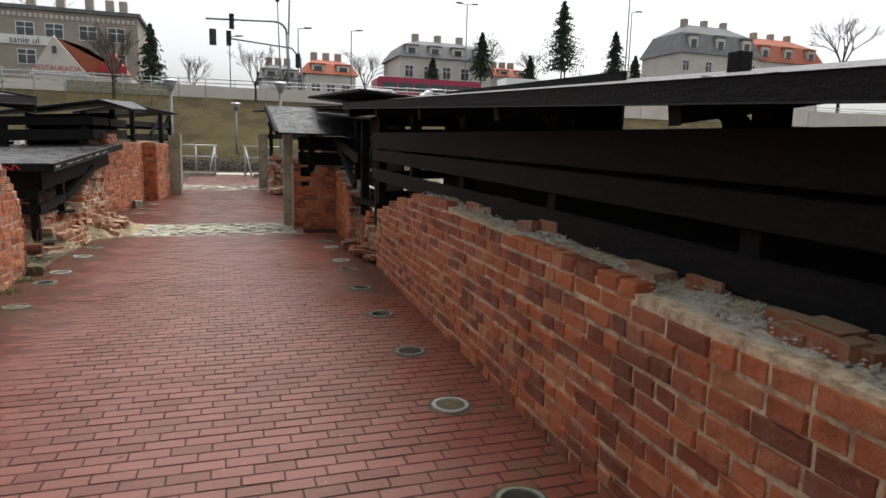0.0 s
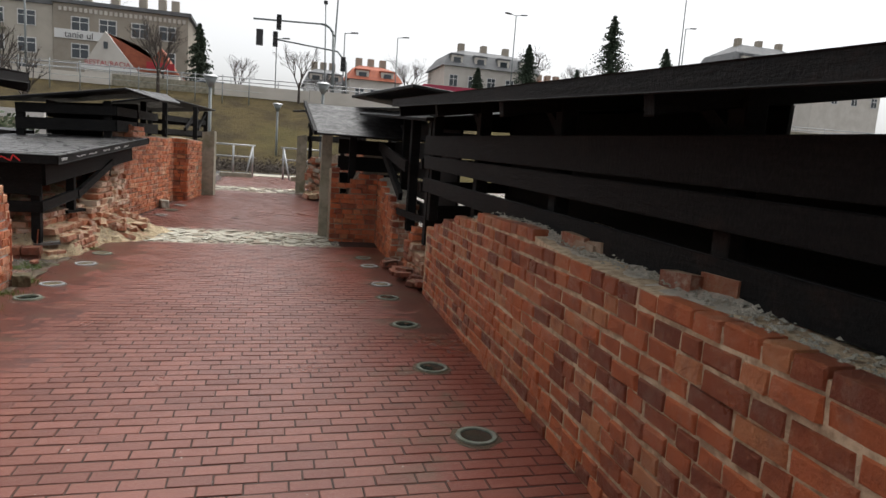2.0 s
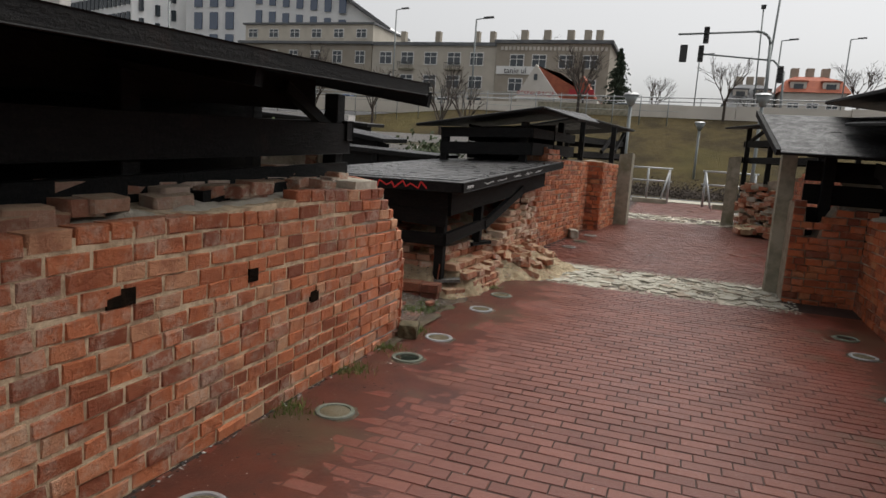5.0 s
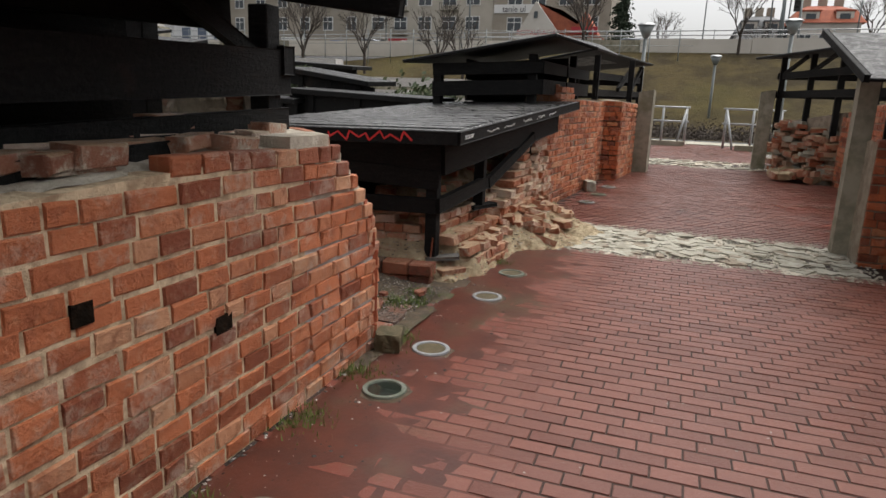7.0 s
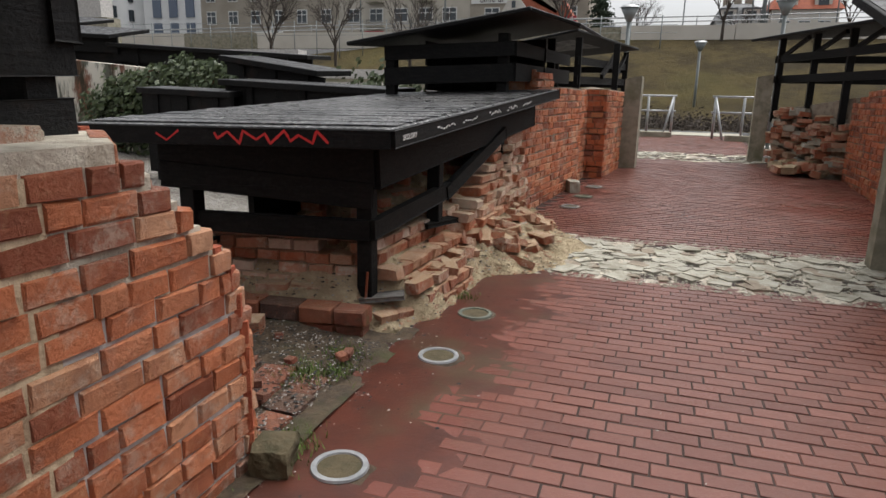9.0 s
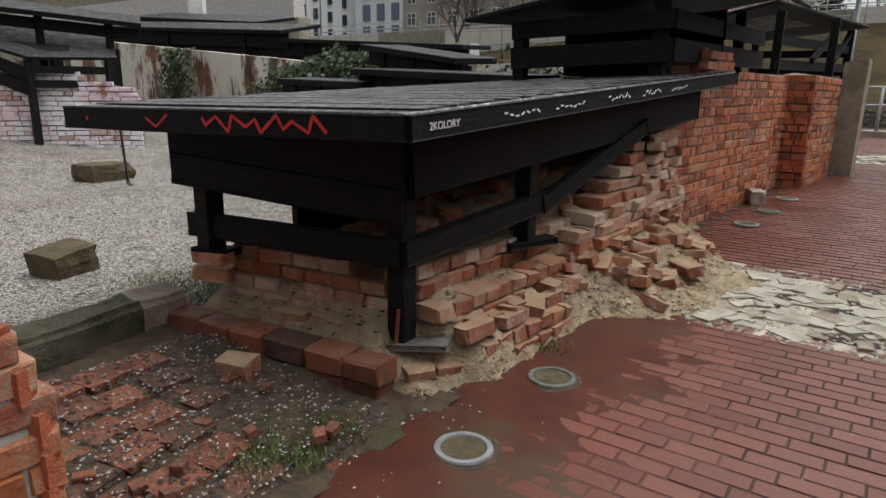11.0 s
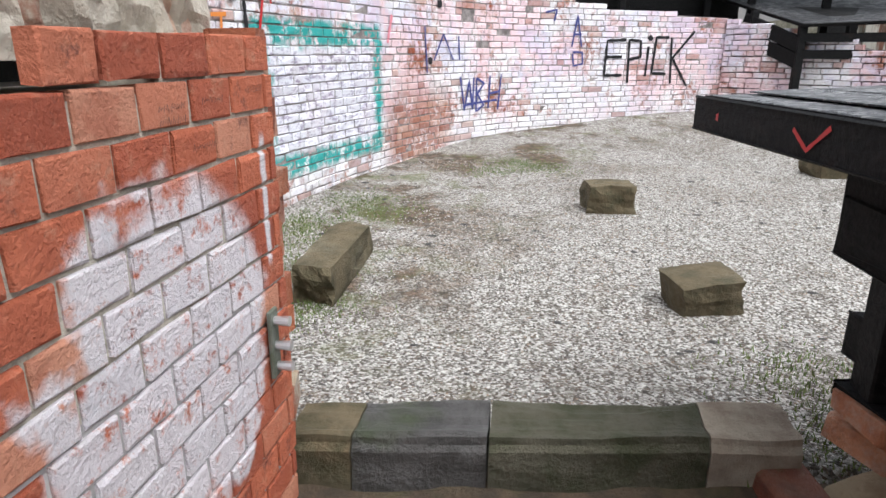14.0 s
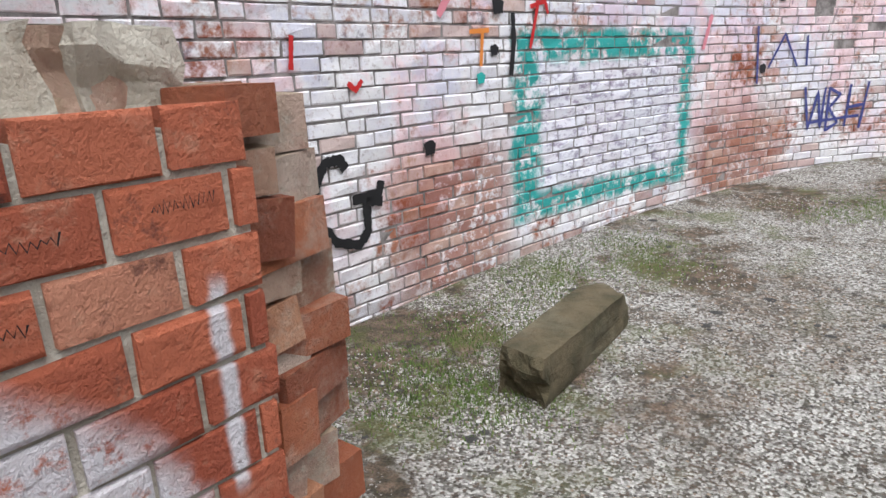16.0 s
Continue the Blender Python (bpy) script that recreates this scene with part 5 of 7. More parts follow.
# ---- pale rubble strips across the paving ----
for nm, y0, y1, x0, x1, seed, n in (("old_wall_strip", 13.95, 15.25, -1.7, 1.55, 51, 300), ("old_wall_strip", 22.7, 24.5, -1.1, 1.6, 52, 130)):
    strip = thing(nm, "strip of pale broken foundation stones across the paving", "pavement", "foundation strips", kind="structure")
    r = random.Random(seed)
    bm = bmesh.new()
    bmesh.ops.create_grid(bm, x_segments=40, y_segments=14, size=0.5)
    for v in bm.verts:
        x, y = (x0 + x1) / 2 + v.co.x * (x1 - x0 + 0.3), (y0 + y1) / 2 + v.co.y * (y1 - y0 + 0.25)
        v.co = (x, y + 0.08 * noise.noise((x * 2, y, 1)), floor_z(y) - 0.004 + 0.018 * noise.noise((x * 5, y * 5, 3)))
    part("bedding", bm, "mortar_pale", strip, "", True)
    for k in range(n):
        s = r.choice((0.06, 0.1, 0.14, 0.2))
        x, y = r.uniform(x0, x1), r.uniform(y0 + 0.05, y1 - 0.05)
        loose_brick(strip, x, y, floor_z(y) - 0.008, r, "rubble_pale" if r.random() > 0.2 else "mortar", (s * 1.3, s, 0.05), 0.05, None, "stone")
end_strip = tagged(prism("end_strip", [(-1.2, 30.9), (2.2, 30.9), (2.2, 33.0), (-1.2, 33.0)], 0.2, 0.40, "rubble_pale"), "pale stone strip where the paving ends", "pavement", kind="structure")

# ---- rubble end on the far right ----
rub = thing("rubble_heap", "broken brick and sand heap at the wall's end", "rubble")
for k in range(120):
    t = rng.random()
    z = rng.uniform(0.25, 1.45 - 0.2 * t)
    x, y = 1.6 + 0.85 * t + rng.uniform(0, 0.12), 23.0 - 1.9 * t + rng.uniform(-0.1, 0.1) 
    loose_brick(rub, x + 0.1, y, z, rng, "brick_loose" if rng.random() > 0.25 else "rubble_pale", (0.3, 0.26, 0.1), 0.15)
for k in range(26):
    loose_brick(rub, rng.uniform(1.5, 2.35), rng.uniform(20.9, 22.0), 0.3 + rng.uniform(0, 0.12), rng, "sand" if k % 2 else "brick_loose", (0.3, 0.2, 0.12), 0.3)
prism("rubble_core", [(1.8, 23.1), (2.65, 21.2), (3.3, 21.3), (3.3, 23.2)], 0, [1.35, 1.6, 1.6, 1.4], "mortar", rub)
low = thing("brick_scatter", "broken bricks lying in the gap beside the niche", "bricks")
for k in range(30):
    loose_brick(low, rng.uniform(2.15, 2.75), rng.uniform(10.5, 12.4), 0.03 + rng.uniform(0, 0.06), rng, "tile", (0.22, 0.14, 0.07), 0.15)
kerb_stone = rough_stone("stone_block", (0.16, 0.3, 0.2), (-1.62, 18.1, 0.2), 20, "upright pale stone leaning by the wall foot", "stone", "rubble_pale", 19)
corner_stone = rough_stone("stone_block", (0.16, 0.18, 0.14), (-1.86, 10.42, 0.05), 15, "dark stone at the wall's corner", "stone", "stone", 23)


# ---- graffiti ----
def stroke(name, pts, width, material, parent, normal_off, seed=0):
    """A sprayed line: a flat ribbon through points, lying on a wall. pts are (place, outward, up)."""
    v, f = [], []
    r = random.Random(seed)
    for i, p in enumerate(pts):
        a, b = pts[max(0, i - 1)], pts[min(len(pts) - 1, i + 1)]
        d = (b[0] - a[0])
        d = d.normalized() if d.length > 1e-6 else Vector((0, 0, 1))
        n = p[1]
        w = d.cross(n).normalized() * width * 0.5 * r.uniform(0.75, 1.15)
        o = p[0] + n * normal_off
        v += [tuple(o - w), tuple(o + w)]
    for i in range(len(pts) - 1):
        f.append((2 * i, 2 * i + 1, 2 * i + 3, 2 * i + 2))
    return mesh_object(name, v, f, material, parent)


def on_curve(s, z):
    p, q = curve_at(s), curve_at(s + 0.05)
    u = (q - p).normalized()
    return Vector((p.x, p.y, z)), Vector((u.y, -u.x, 0))


def wall_line(knots, steps=8):
    """knots (s, z) on the yard wall, joined by straight runs."""
    out = []
    for (s0, z0), (s1, z1) in zip(knots, knots[1:]):
        for k in range(steps):
            t = k / steps
            out.append(on_curve(s0 + (s1 - s0) * t, z0 + (z1 - z0) * t))
    out.append(on_curve(*knots[-1]))
    return out


def tag(label, knot_lists, width, material, seed=0, up=0.0):
    ob = thing("graffiti", label, "graffiti")
    for k, knots in enumerate(knot_lists):
        stroke("stroke", wall_line([(s, z + up) for s, z in knots]), width, material, ob, 0.016, seed + k)
    return ob


E0 = curve_s(-12.46)
tag("black sprayed word EPICK on the whitewashed wall", [
    [(E0 + 0.38, 1.46), (E0 + 0.02, 1.44), (E0, 0.92), (E0 + 0.34, 0.92)], [(E0, 1.2), (E0 + 0.32, 1.2)],
    [(E0 + 0.46, 0.8), (E0 + 0.44, 1.46), (E0 + 0.66, 1.44), (E0 + 0.68, 1.2), (E0 + 0.46, 1.16)],
    [(E0 + 0.80, 0.9), (E0 + 0.82, 1.36)], [(E0 + 0.80, 1.47), (E0 + 0.84, 1.52), (E0 + 0.88, 1.48), (E0 + 0.82, 1.46)],
    [(E0 + 1.2, 1.5), (E0 + 0.96, 1.5), (E0 + 0.92, 0.95), (E0 + 1.2, 0.93)],
    [(E0 + 1.25, 1.5), (E0 + 1.3, 0.78)], [(E0 + 1.68, 1.6), (E0 + 1.3, 1.18), (E0 + 1.62, 0.74)]], 0.045, "paint_black", 1, 0.13)
G0 = curve_s(-5.22)
tag("thick black sprayed letter on the whitewashed wall", [
    [(G0 + 0.02, 0.82), (G0 - 0.02, 0.88), (G0 - 0.12, 0.87), (G0 - 0.2, 0.75), (G0 - 0.18, 0.55), (G0 - 0.08, 0.43), (G0 + 0.08, 0.38), (G0 + 0.15, 0.45), (G0 + 0.15, 0.62)],
    [(G0 + 0.05, 0.64), (G0 + 0.25, 0.65), (G0 + 0.27, 0.72)], [(G0 + 0.15, 0.62), (G0 + 0.27, 0.6)]], 0.06, "paint_black", 20, 0.13)
B0 = curve_s(-10.64)
tag("blue scrawled tag on the whitewashed wall", [
    [(B0, 1.0), (B0 + 0.1, 0.55), (B0 + 0.2, 0.95), (B0 + 0.28, 0.55), (B0 + 0.3, 0.98)], [(B0 + 0.36, 0.98), (B0 + 0.36, 0.52), (B0 + 0.52, 0.6), (B0 + 0.38, 0.76), (B0 + 0.52, 0.9), (B0 + 0.36, 0.97)],
    [(B0 + 0.62, 0.55), (B0 + 0.65, 1.0)], [(B0 + 0.62, 0.75), (B0 + 0.85, 0.78)], [(B0 + 0.82, 0.52), (B0 + 0.88, 1.02)], [(B0 + 0.1, 0.62), (B0 + 0.8, 0.66)]], 0.035, "paint_blue", 40, 0.08)
L0 = curve_s(-12.12)
tag("thin blue scribble on the whitewashed wall", [
    [(L0, 1.3), (L0 + 0.08, 1.75), (L0 + 0.18, 1.3)], [(L0 + 0.02, 1.48), (L0 + 0.17, 1.48)], [(L0 + 0.02, 1.22), (L0 + 0.2, 1.22), (L0 + 0.22, 1.05), (L0 + 0.05, 1.02), (L0 + 0.02, 1.2)],
    [(L0 - 0.5, 1.78), (L0 - 0.3, 1.82), (L0 - 0.34, 1.66)]], 0.03, "paint_blue", 60, 0.18)
for x, z, r, m in ((-5.89, 0.98, 0.045, "paint_black"), (-6.49, 1.54, 0.035, "paint_black"), (-6.36, 1.37, 0.035, "paint_teal"), (-6.53, 1.81, 0.05, "paint_black"), (-9.5, 2.08, 0.06, "paint_black"), (-10.22, 1.97, 0.05, "paint_black"), (-10.02, 1.29, 0.045, "paint_black")):
    s = curve_s(x)
    ob = thing("graffiti", "round sprayed paint dot on the whitewashed wall", "graffiti", "paint dots")
    stroke("dot", wall_line([(s - r, z), (s, z + 0.01), (s + r, z)], 3), 2 * r, m, ob, 0.015, 3)
for label, m, w, lists in (
        ("black dripping vertical stroke on the whitewashed wall", "paint_black", 0.045, [[(-6.65, 1.38), (-6.68, 1.6), (-6.67, 1.78)]]),
        ("orange sprayed strokes on the whitewashed wall", "paint_orange", 0.03, [[(-6.36, 1.45), (-6.38, 1.68)], [(-6.26, 1.66), (-6.44, 1.67)], [(-5.25, 1.85), (-5.3, 2.05)]]),
        ("red sprayed strokes on the whitewashed wall", "paint_red", 0.03, [[(-6.85, 1.55), (-6.92, 1.8), (-6.95, 2.0), (-7.04, 1.78)], [(-6.85, 1.82), (-7.0, 1.86)], [(-5.3, 1.4), (-5.35, 1.36), (-5.4, 1.41)], [(-4.95, 1.48), (-4.97, 1.64)]]),
        ("faded dark scrawl on the whitewashed wall", "paint_blue", 0.03, [[(-9.95, 1.15), (-9.9, 1.7)], [(-10.1, 1.3), (-10.3, 1.62), (-10.5, 1.3)], [(-10.6, 1.6), (-10.62, 1.3)]]),
        ("pink sprayed sweep on the whitewashed wall", "paint_pink", 0.05, [[(-6.0, 1.75), (-6.12, 1.9)], [(-9.1, 1.5), (-9.2, 1.8)]])):
    tag(label, [[(curve_s(x), z) for x, z in ls] for ls in lists], w, m, 80)


def face_line(a, b, knots, normal):
    """knots (t, dz) along the edge from a to b."""
    a, b = Vector(a), Vector(b)
    out = []
    for (t0, z0), (t1, z1) in zip(knots, knots[1:]):
        for k in range(6):
            t = t0 + (t1 - t0) * k / 6
            out.append((a + (b - a) * t + Vector((0, 0, z0 + (z1 - z0) * k / 6)), normal))
    return out


zig = []
for k in range(14):
    zig.append((0.17 + 0.027 * k + 0.009 * math.sin(k * 2.3), (0.03 if k % 2 else -0.026) + 0.014 * math.sin(k * 1.7)))
nf = Vector((0.14, -0.99, 0)).normalized()
stroke("red_zigzag", face_line((-1.925, 11.775, 1.25), (-4.015, 11.525, 1.228), zig, nf), 0.016, "paint_red", table, 0.019, 5)
stroke("red_zigzag", face_line((-1.925, 11.775, 1.25), (-4.015, 11.525, 1.228), [(0.62, 0.03), (0.66, -0.03), (0.7, 0.02)], nf), 0.012, "paint_red", table, 0.019, 6)
stroke("red_spot", face_line((-1.925, 11.775, 1.25), (-4.015, 11.525, 1.228), [(0.905, 0.0), (0.915, 0.0)], nf), 0.022, "paint_red", table, 0.019, 6)


def lettering(text, size, m, material, parent, name="lettering", label=""):
    """Words in the built-in font, as a mesh under its thing."""
    cu = bpy.data.curves.new(name, "FONT")
    cu.body, cu.size, cu.extrude = text, size, 0.0008
    tmp = bpy.data.objects.new(name, cu)
    me = bpy.data.meshes.new_from_object(tmp)
    bpy.data.objects.remove(tmp)
    me.materials.clear()
    me.materials.append(MAT[material])
    ob = new(name, me)
    ob.parent, ob.matrix_basis = parent, m
    if label:
        ob["label"] = label
    return ob


def side_frame(y, dz=0.0, off=0.02):
    t = (y - 11.84) / 4.66
    return Matrix.Translation((-1.915 + 0.225 * t + off, y, 1.25 + 0.29 * t + dz)) @ Euler((radians(90), 0, radians(87))).to_matrix().to_4x4() @ Euler((0, 0, radians(3.2))).to_matrix().to_4x4()


lettering("2KOLORY", 0.045, side_frame(11.90, -0.012), "paint_white", table)
for k, y in enumerate((12.45, 12.95, 13.6, 14.15, 14.7)):
    for i in range(7):
        beam("scrawl", side_frame(y + 0.05 * i, rng.uniform(-0.015, 0.01)).translation, side_frame(y + 0.05 * i + 0.03, rng.uniform(-0.015, 0.02)).translation, 0.002, 0.009, "paint_white", table, "", 0)
beam("splinter", (-2.235, 12.108, 0.16), (-2.22, 12.112, 0.36), 0.03, 0.012, "brick", table, "bare reddish split wood", 0.002)

# thin dark writing scratched on the bricks of the sprayed face, too faint to read
scrawls = thing("graffiti", "thin dark unreadable scrawls on single bricks", "graffiti", "scrawls")
for x0, z0, n in ((-2.87, 1.32, 11), (-3.02, 1.325, 9), (-3.21, 1.335, 13), (-2.97, 1.235, 9)):
    r = random.Random(int(-x0 * 100))
    for row in range(2 if n == 11 else 1):
        pts = []
        for k in range(n * 2):
            x = x0 + 0.045 - 0.045 * k / n
            pts.append((Vector((x, 10.302 - (x + 3.32) * 0.045 + 0.001, z0 - 0.025 * row + (0.011 if k % 2 else -0.009) * r.uniform(0.2, 0.9))), Vector((0.045, 1, 0)).normalized()))
        stroke("scrawl", pts, 0.0024, "paint_black", scrawls, 0.006, 3 + row)

# ---- bracket on the sprayed face ----
bracket = thing("metal_bracket", "small grey metal plate with three pale bolts", "bracket")
beam("plate", (-3.195, 10.31, 0.59), (-3.195, 10.31, 0.78), 0.05, 0.012, "iron", bracket, "", 0.003, (0, 1, 0))
for z in (0.62, 0.68, 0.75):
    for dx in (0.0,):
        bmc = bmesh.new()
        bmesh.ops.create_cone(bmc, cap_ends=True, segments=10, radius1=0.014, radius2=0.011, depth=0.05)
        o = part("bolt", bmc, "bolt", bracket)
        o.matrix_basis = pose(-3.195 + dx, 10.333, z, 90, 0, 0)

# ---- pebbles, litter, weeds ----
def scatter(name, label, category, count, place, size, material, seed, flat=0.6, sides=5):
    r = random.Random(seed)
    v, f = [], []
    for k in range(count):
        x, y, z = place(r)
        s = size * r.uniform(0.5, 1.4)
        a0 = r.uniform(0, 6.28)
        o = len(v)
        sx, sy = s * r.uniform(0.7, 1.3), s * r.uniform(0.7, 1.3)
        for i in range(sides):
            a = a0 + 6.2832 * i / sides
            v.append((x + sx * math.cos(a), y + sy * math.sin(a), z))
        v.append((x + r.uniform(-0.3, 0.3) * s, y + r.uniform(-0.3, 0.3) * s, z + s * flat))
        f += [(o + i, o + (i + 1) % sides, o + sides) for i in range(sides)]
    return tagged(mesh_object(name, v, f, material), label, category, kind="stuff")


def yard_place(r):
    x = -3.7 - 6.5 * r.random() ** 1.4
    y = r.uniform(8.8 + max(0, (-x - 5)) ** 2 * 0.045, 13.6)
    return x, y, yard_z(x, y) - 0.002


MAT["pebble"] = two_tone("white_pebbles", (0.46, 0.44, 0.41), (0.22, 0.2, 0.175), 40, 0.85, 0.2, 0.003, 90)
MAT["pebble_brown"] = two_tone("brown_pebbles", (0.3, 0.23, 0.17), (0.18, 0.13, 0.1), 40, 0.85, 0.2, 0.003, 90)
scatter("pebbles", "pale gravel pebbles", "gravel", 26000, yard_place, 0.0085, "pebble", 61, 0.7, 4)
scatter("pebbles", "brown gravel pebbles", "gravel", 7000, yard_place, 0.009, "pebble_brown", 62, 0.7, 4)
scatter("litter", "dark wood chips and leaves on gravel", "litter", 2200, yard_place, 0.014, "debris", 63, 0.25, 5)
scatter("litter", "larger dark chips of bark and slate on gravel", "litter", 130, yard_place, 0.034, "debris", 75, 0.22, 6)
scatter("litter", "pale chips along the wall foot", "litter", 700, lambda r: (lambda y: (-1.95 + abs(r.gauss(0, 0.14)), y, floor_z(y) + 0.001))(r.uniform(5, 13.4)), 0.008, "pebble", 64, 0.5, 4)
scatter("litter", "dark chips along the wall foot", "litter", 900, lambda r: (lambda y: (-1.95 + abs(r.gauss(0, 0.2)), y, floor_z(y) + 0.001))(r.uniform(5, 13.4)), 0.011, "debris", 65, 0.3, 5)
scatter("litter", "pale chips on the paving", "litter", 260, lambda r: (lambda y: (r.uniform(-1.8, 1.9), y, floor_z(y) + 0.001))(r.uniform(2, 13.5)), 0.006, "pebble", 66, 0.5, 4)
scatter("litter", "mortar crumbs on the threshold", "litter", 1300, lambda r: (lambda x: (x, r.uniform(10.4, 11.75), 0.035 + 0.10 * min(1, max(0, (-x - 2.0) / 1.2))))(r.uniform(-3.25, -1.95)), 0.006, "pebble", 67, 0.6, 4)
scatter("litter", "dark crumbs on the threshold", "litter", 1500, lambda r: (lambda x: (x, r.uniform(10.4, 11.75), 0.035 + 0.10 * min(1, max(0, (-x - 2.0) / 1.2))))(r.uniform(-3.25, -1.95)), 0.008, "debris", 68, 0.4, 5)
scatter("rubble_crumbs", "yellow mortar crumbs over the ruin", "rubble", 5000, lambda r: (lambda x, y: (x, y, heap_z(x, y) + 0.002))(r.uniform(-3.3, -1.2), r.uniform(11.7, 16.2)), 0.014, "sand", 69, 0.7, 5)
scatter("rubble_crumbs", "red brick crumbs over the ruin", "rubble", 2600, lambda r: (lambda x, y: (x, y, heap_z(x, y) + 0.002))(r.uniform(-3.4, -1.3), r.uniform(11.75, 16.0)), 0.013, "brick_wall", 72, 0.8, 5)
scatter("rubble_crumbs", "white lime crumbs over the ruin", "rubble", 1500, lambda r: (lambda x, y: (x, y, heap_z(x, y) + 0.002))(r.uniform(-3.4, -1.5), r.uniform(11.8, 15.0)), 0.009, "pebble", 73, 0.8, 5)
scatter("rubble_crumbs", "dark twigs and crumbs over the ruin", "rubble", 1500, lambda r: (lambda x, y: (x, y, heap_z(x, y) + 0.002))(r.uniform(-3.4, -1.2), r.uniform(11.6, 16.0)), 0.012, "debris", 74, 0.4, 5)
scatter("rubble_crumbs", "pale stone crumbs over the strip", "rubble", 3000, lambda r: (lambda y: (r.uniform(-1.4, 1.75), y, floor_z(y) + 0.002))(r.uniform(13.8, 15.4)), 0.014, "rubble_pale", 70, 0.6, 5)
scatter("mortar_crumbs", "crushed mortar on the low wall", "rubble", 4000, lambda r: (lambda s: (2.03 + 0.0503 * (10.4 - s - 4.04) + r.uniform(0.06, 0.4), 10.4 - s, R_TOP(s) + r.uniform(-0.005, 0.02)))(r.uniform(0.3, 11)), 0.010, "rubble_pale", 71, 0.8, 5)


def tufts(name, label, count, place, height, seed):
    r = random.Random(seed)
    v, f = [], []
    for k in range(count):
        x, y, z = place(r)
        a, h = r.uniform(0, 6.28), height * r.uniform(0.4, 1.3)
        w, lean = 0.004, r.uniform(0.1, 0.8) * h
        o = len(v)
        ca, sa = math.cos(a), math.sin(a)
        v += [(x - w * sa, y + w * ca, z), (x + w * sa, y - w * ca, z), (x + lean * ca, y + lean * sa, z + h)]
        f.append((o, o + 1, o + 2))
    return tagged(mesh_object(name, v, f, "weed"), label, "grass", kind="stuff")


def clump(points, spread):
    def place(r):
        cx, cy, cz = r.choice(points)
        return cx + r.gauss(0, spread), cy + r.gauss(0, spread), cz
    return place


def on_yard(points, spread):
    """Clumps that lie on the yard's ground."""
    inner = clump(points, spread)

    def place(r):
        x, y, z = inner(r)
        return x, y, yard_z(x, y)
    return place


tufts("grass", "short grass along the painted wall", 12000, on_yard([(-4.9, 9.5, 0), (-5.2, 9.35, 0), (-5.0, 9.75, 0), (-6.5, 9.1, 0), (-5.6, 9.1, 0), (-6.1, 9.25, 0), (-6.6, 9.2, 0), (-7.4, 9.4, 0), (-5.1, 9.3, 0), (-5.4, 9.55, 0), (-4.9, 9.6, 0), (-7.0, 9.7, 0), (-5.2, 9.0, 0), (-4.6, 9.3, 0), (-9.0, 10.6, 0), (-9.5, 10.9, 0), (-9.2, 11.2, 0)], 0.2), 0.022, 81)
tufts("grass", "weeds at the foot of the walls", 2200, clump([(-1.85, 9.4, 0), (-1.88, 10.55, 0.01), (-2.05, 11.3, 0.02), (-2.1, 11.55, 0.02), (-1.88, 10.0, 0), (-1.85, 12.9, 0), (-2.2, 11.2, 0.03), (-1.85, 8.6, 0)], 0.07), 0.035, 82)
tufts("grass", "thin grass beside the ruin", 2500, on_yard([(-4.0, 12.4, 0), (-4.2, 12.8, 0), (-3.9, 12.9, 0), (-4.4, 12.2, 0), (-3.8, 12.1, 0)], 0.18), 0.03, 83)

pipe = thing("bent_pipe", "thin dark bent metal pipe in the gravel", "pipe")
beam("pipe_stem", (-8.72, 14.42, 0.1), (-8.8, 14.42, 0.98), 0.03, 0.03, "black_metal", pipe, "", 0.008, (0, 1, 0))
beam("pipe_end", (-8.72, 14.42, 0.13), (-8.45, 14.3, 0.11), 0.03, 0.03, "black_metal", pipe, "", 0.008)


# ---- beyond the paving: rails, lamps, road on its wall ----
def pipe_between(name, p0, p1, r, material, parent, seg=8, label=""):
    p0, p1 = Vector(p0), Vector(p1)
    d = p1 - p0
    bm = bmesh.new()
    bmesh.ops.create_cone(bm, cap_ends=True, segments=seg, radius1=r, radius2=r, depth=d.length)
    m = Matrix.Translation((p0 + p1) / 2) @ d.to_track_quat("Z", "Y").to_matrix().to_4x4()
    bmesh.ops.transform(bm, matrix=m, verts=bm.verts[:])
    return part(name, bm, material, parent, label, True)


for x0, x1, y in ((-1.7, 0.0, 30.6), (1.0, 2.8, 29.9)):
    rail = thing("railing", "galvanised tube railing at the end of the path", "railing", "path railings")
    for z in (1.62, 1.15):
        pipe_between("rail", (x0, y, z), (x1, y, z), 0.032, "steel", rail)
    for x in (x0 + 0.1, (x0 + x1) / 2, x1 - 0.1):
        pipe_between("post", (x, y, 0.3), (x, y, 1.62), 0.04, "steel", rail)
    pipe_between("lean_bar", (x1 - 0.1 if x1 < 0.5 else x0 + 0.1, y, 1.6), (x1 - 0.35 if x1 < 0.5 else x0 + 0.35, y - 0.5, 0.35), 0.035, "steel", rail)
    tagged(prism("kerb_block", [(x0 + 0.4, y - 0.9), (x1 - 0.1, y - 0.9), (x1 - 0.1, y - 0.6), (x0 + 0.4, y - 0.6)], 0.3, 0.52, "concrete"), "pale concrete kerb block below the railing", "kerb")
rng = random.Random(91)


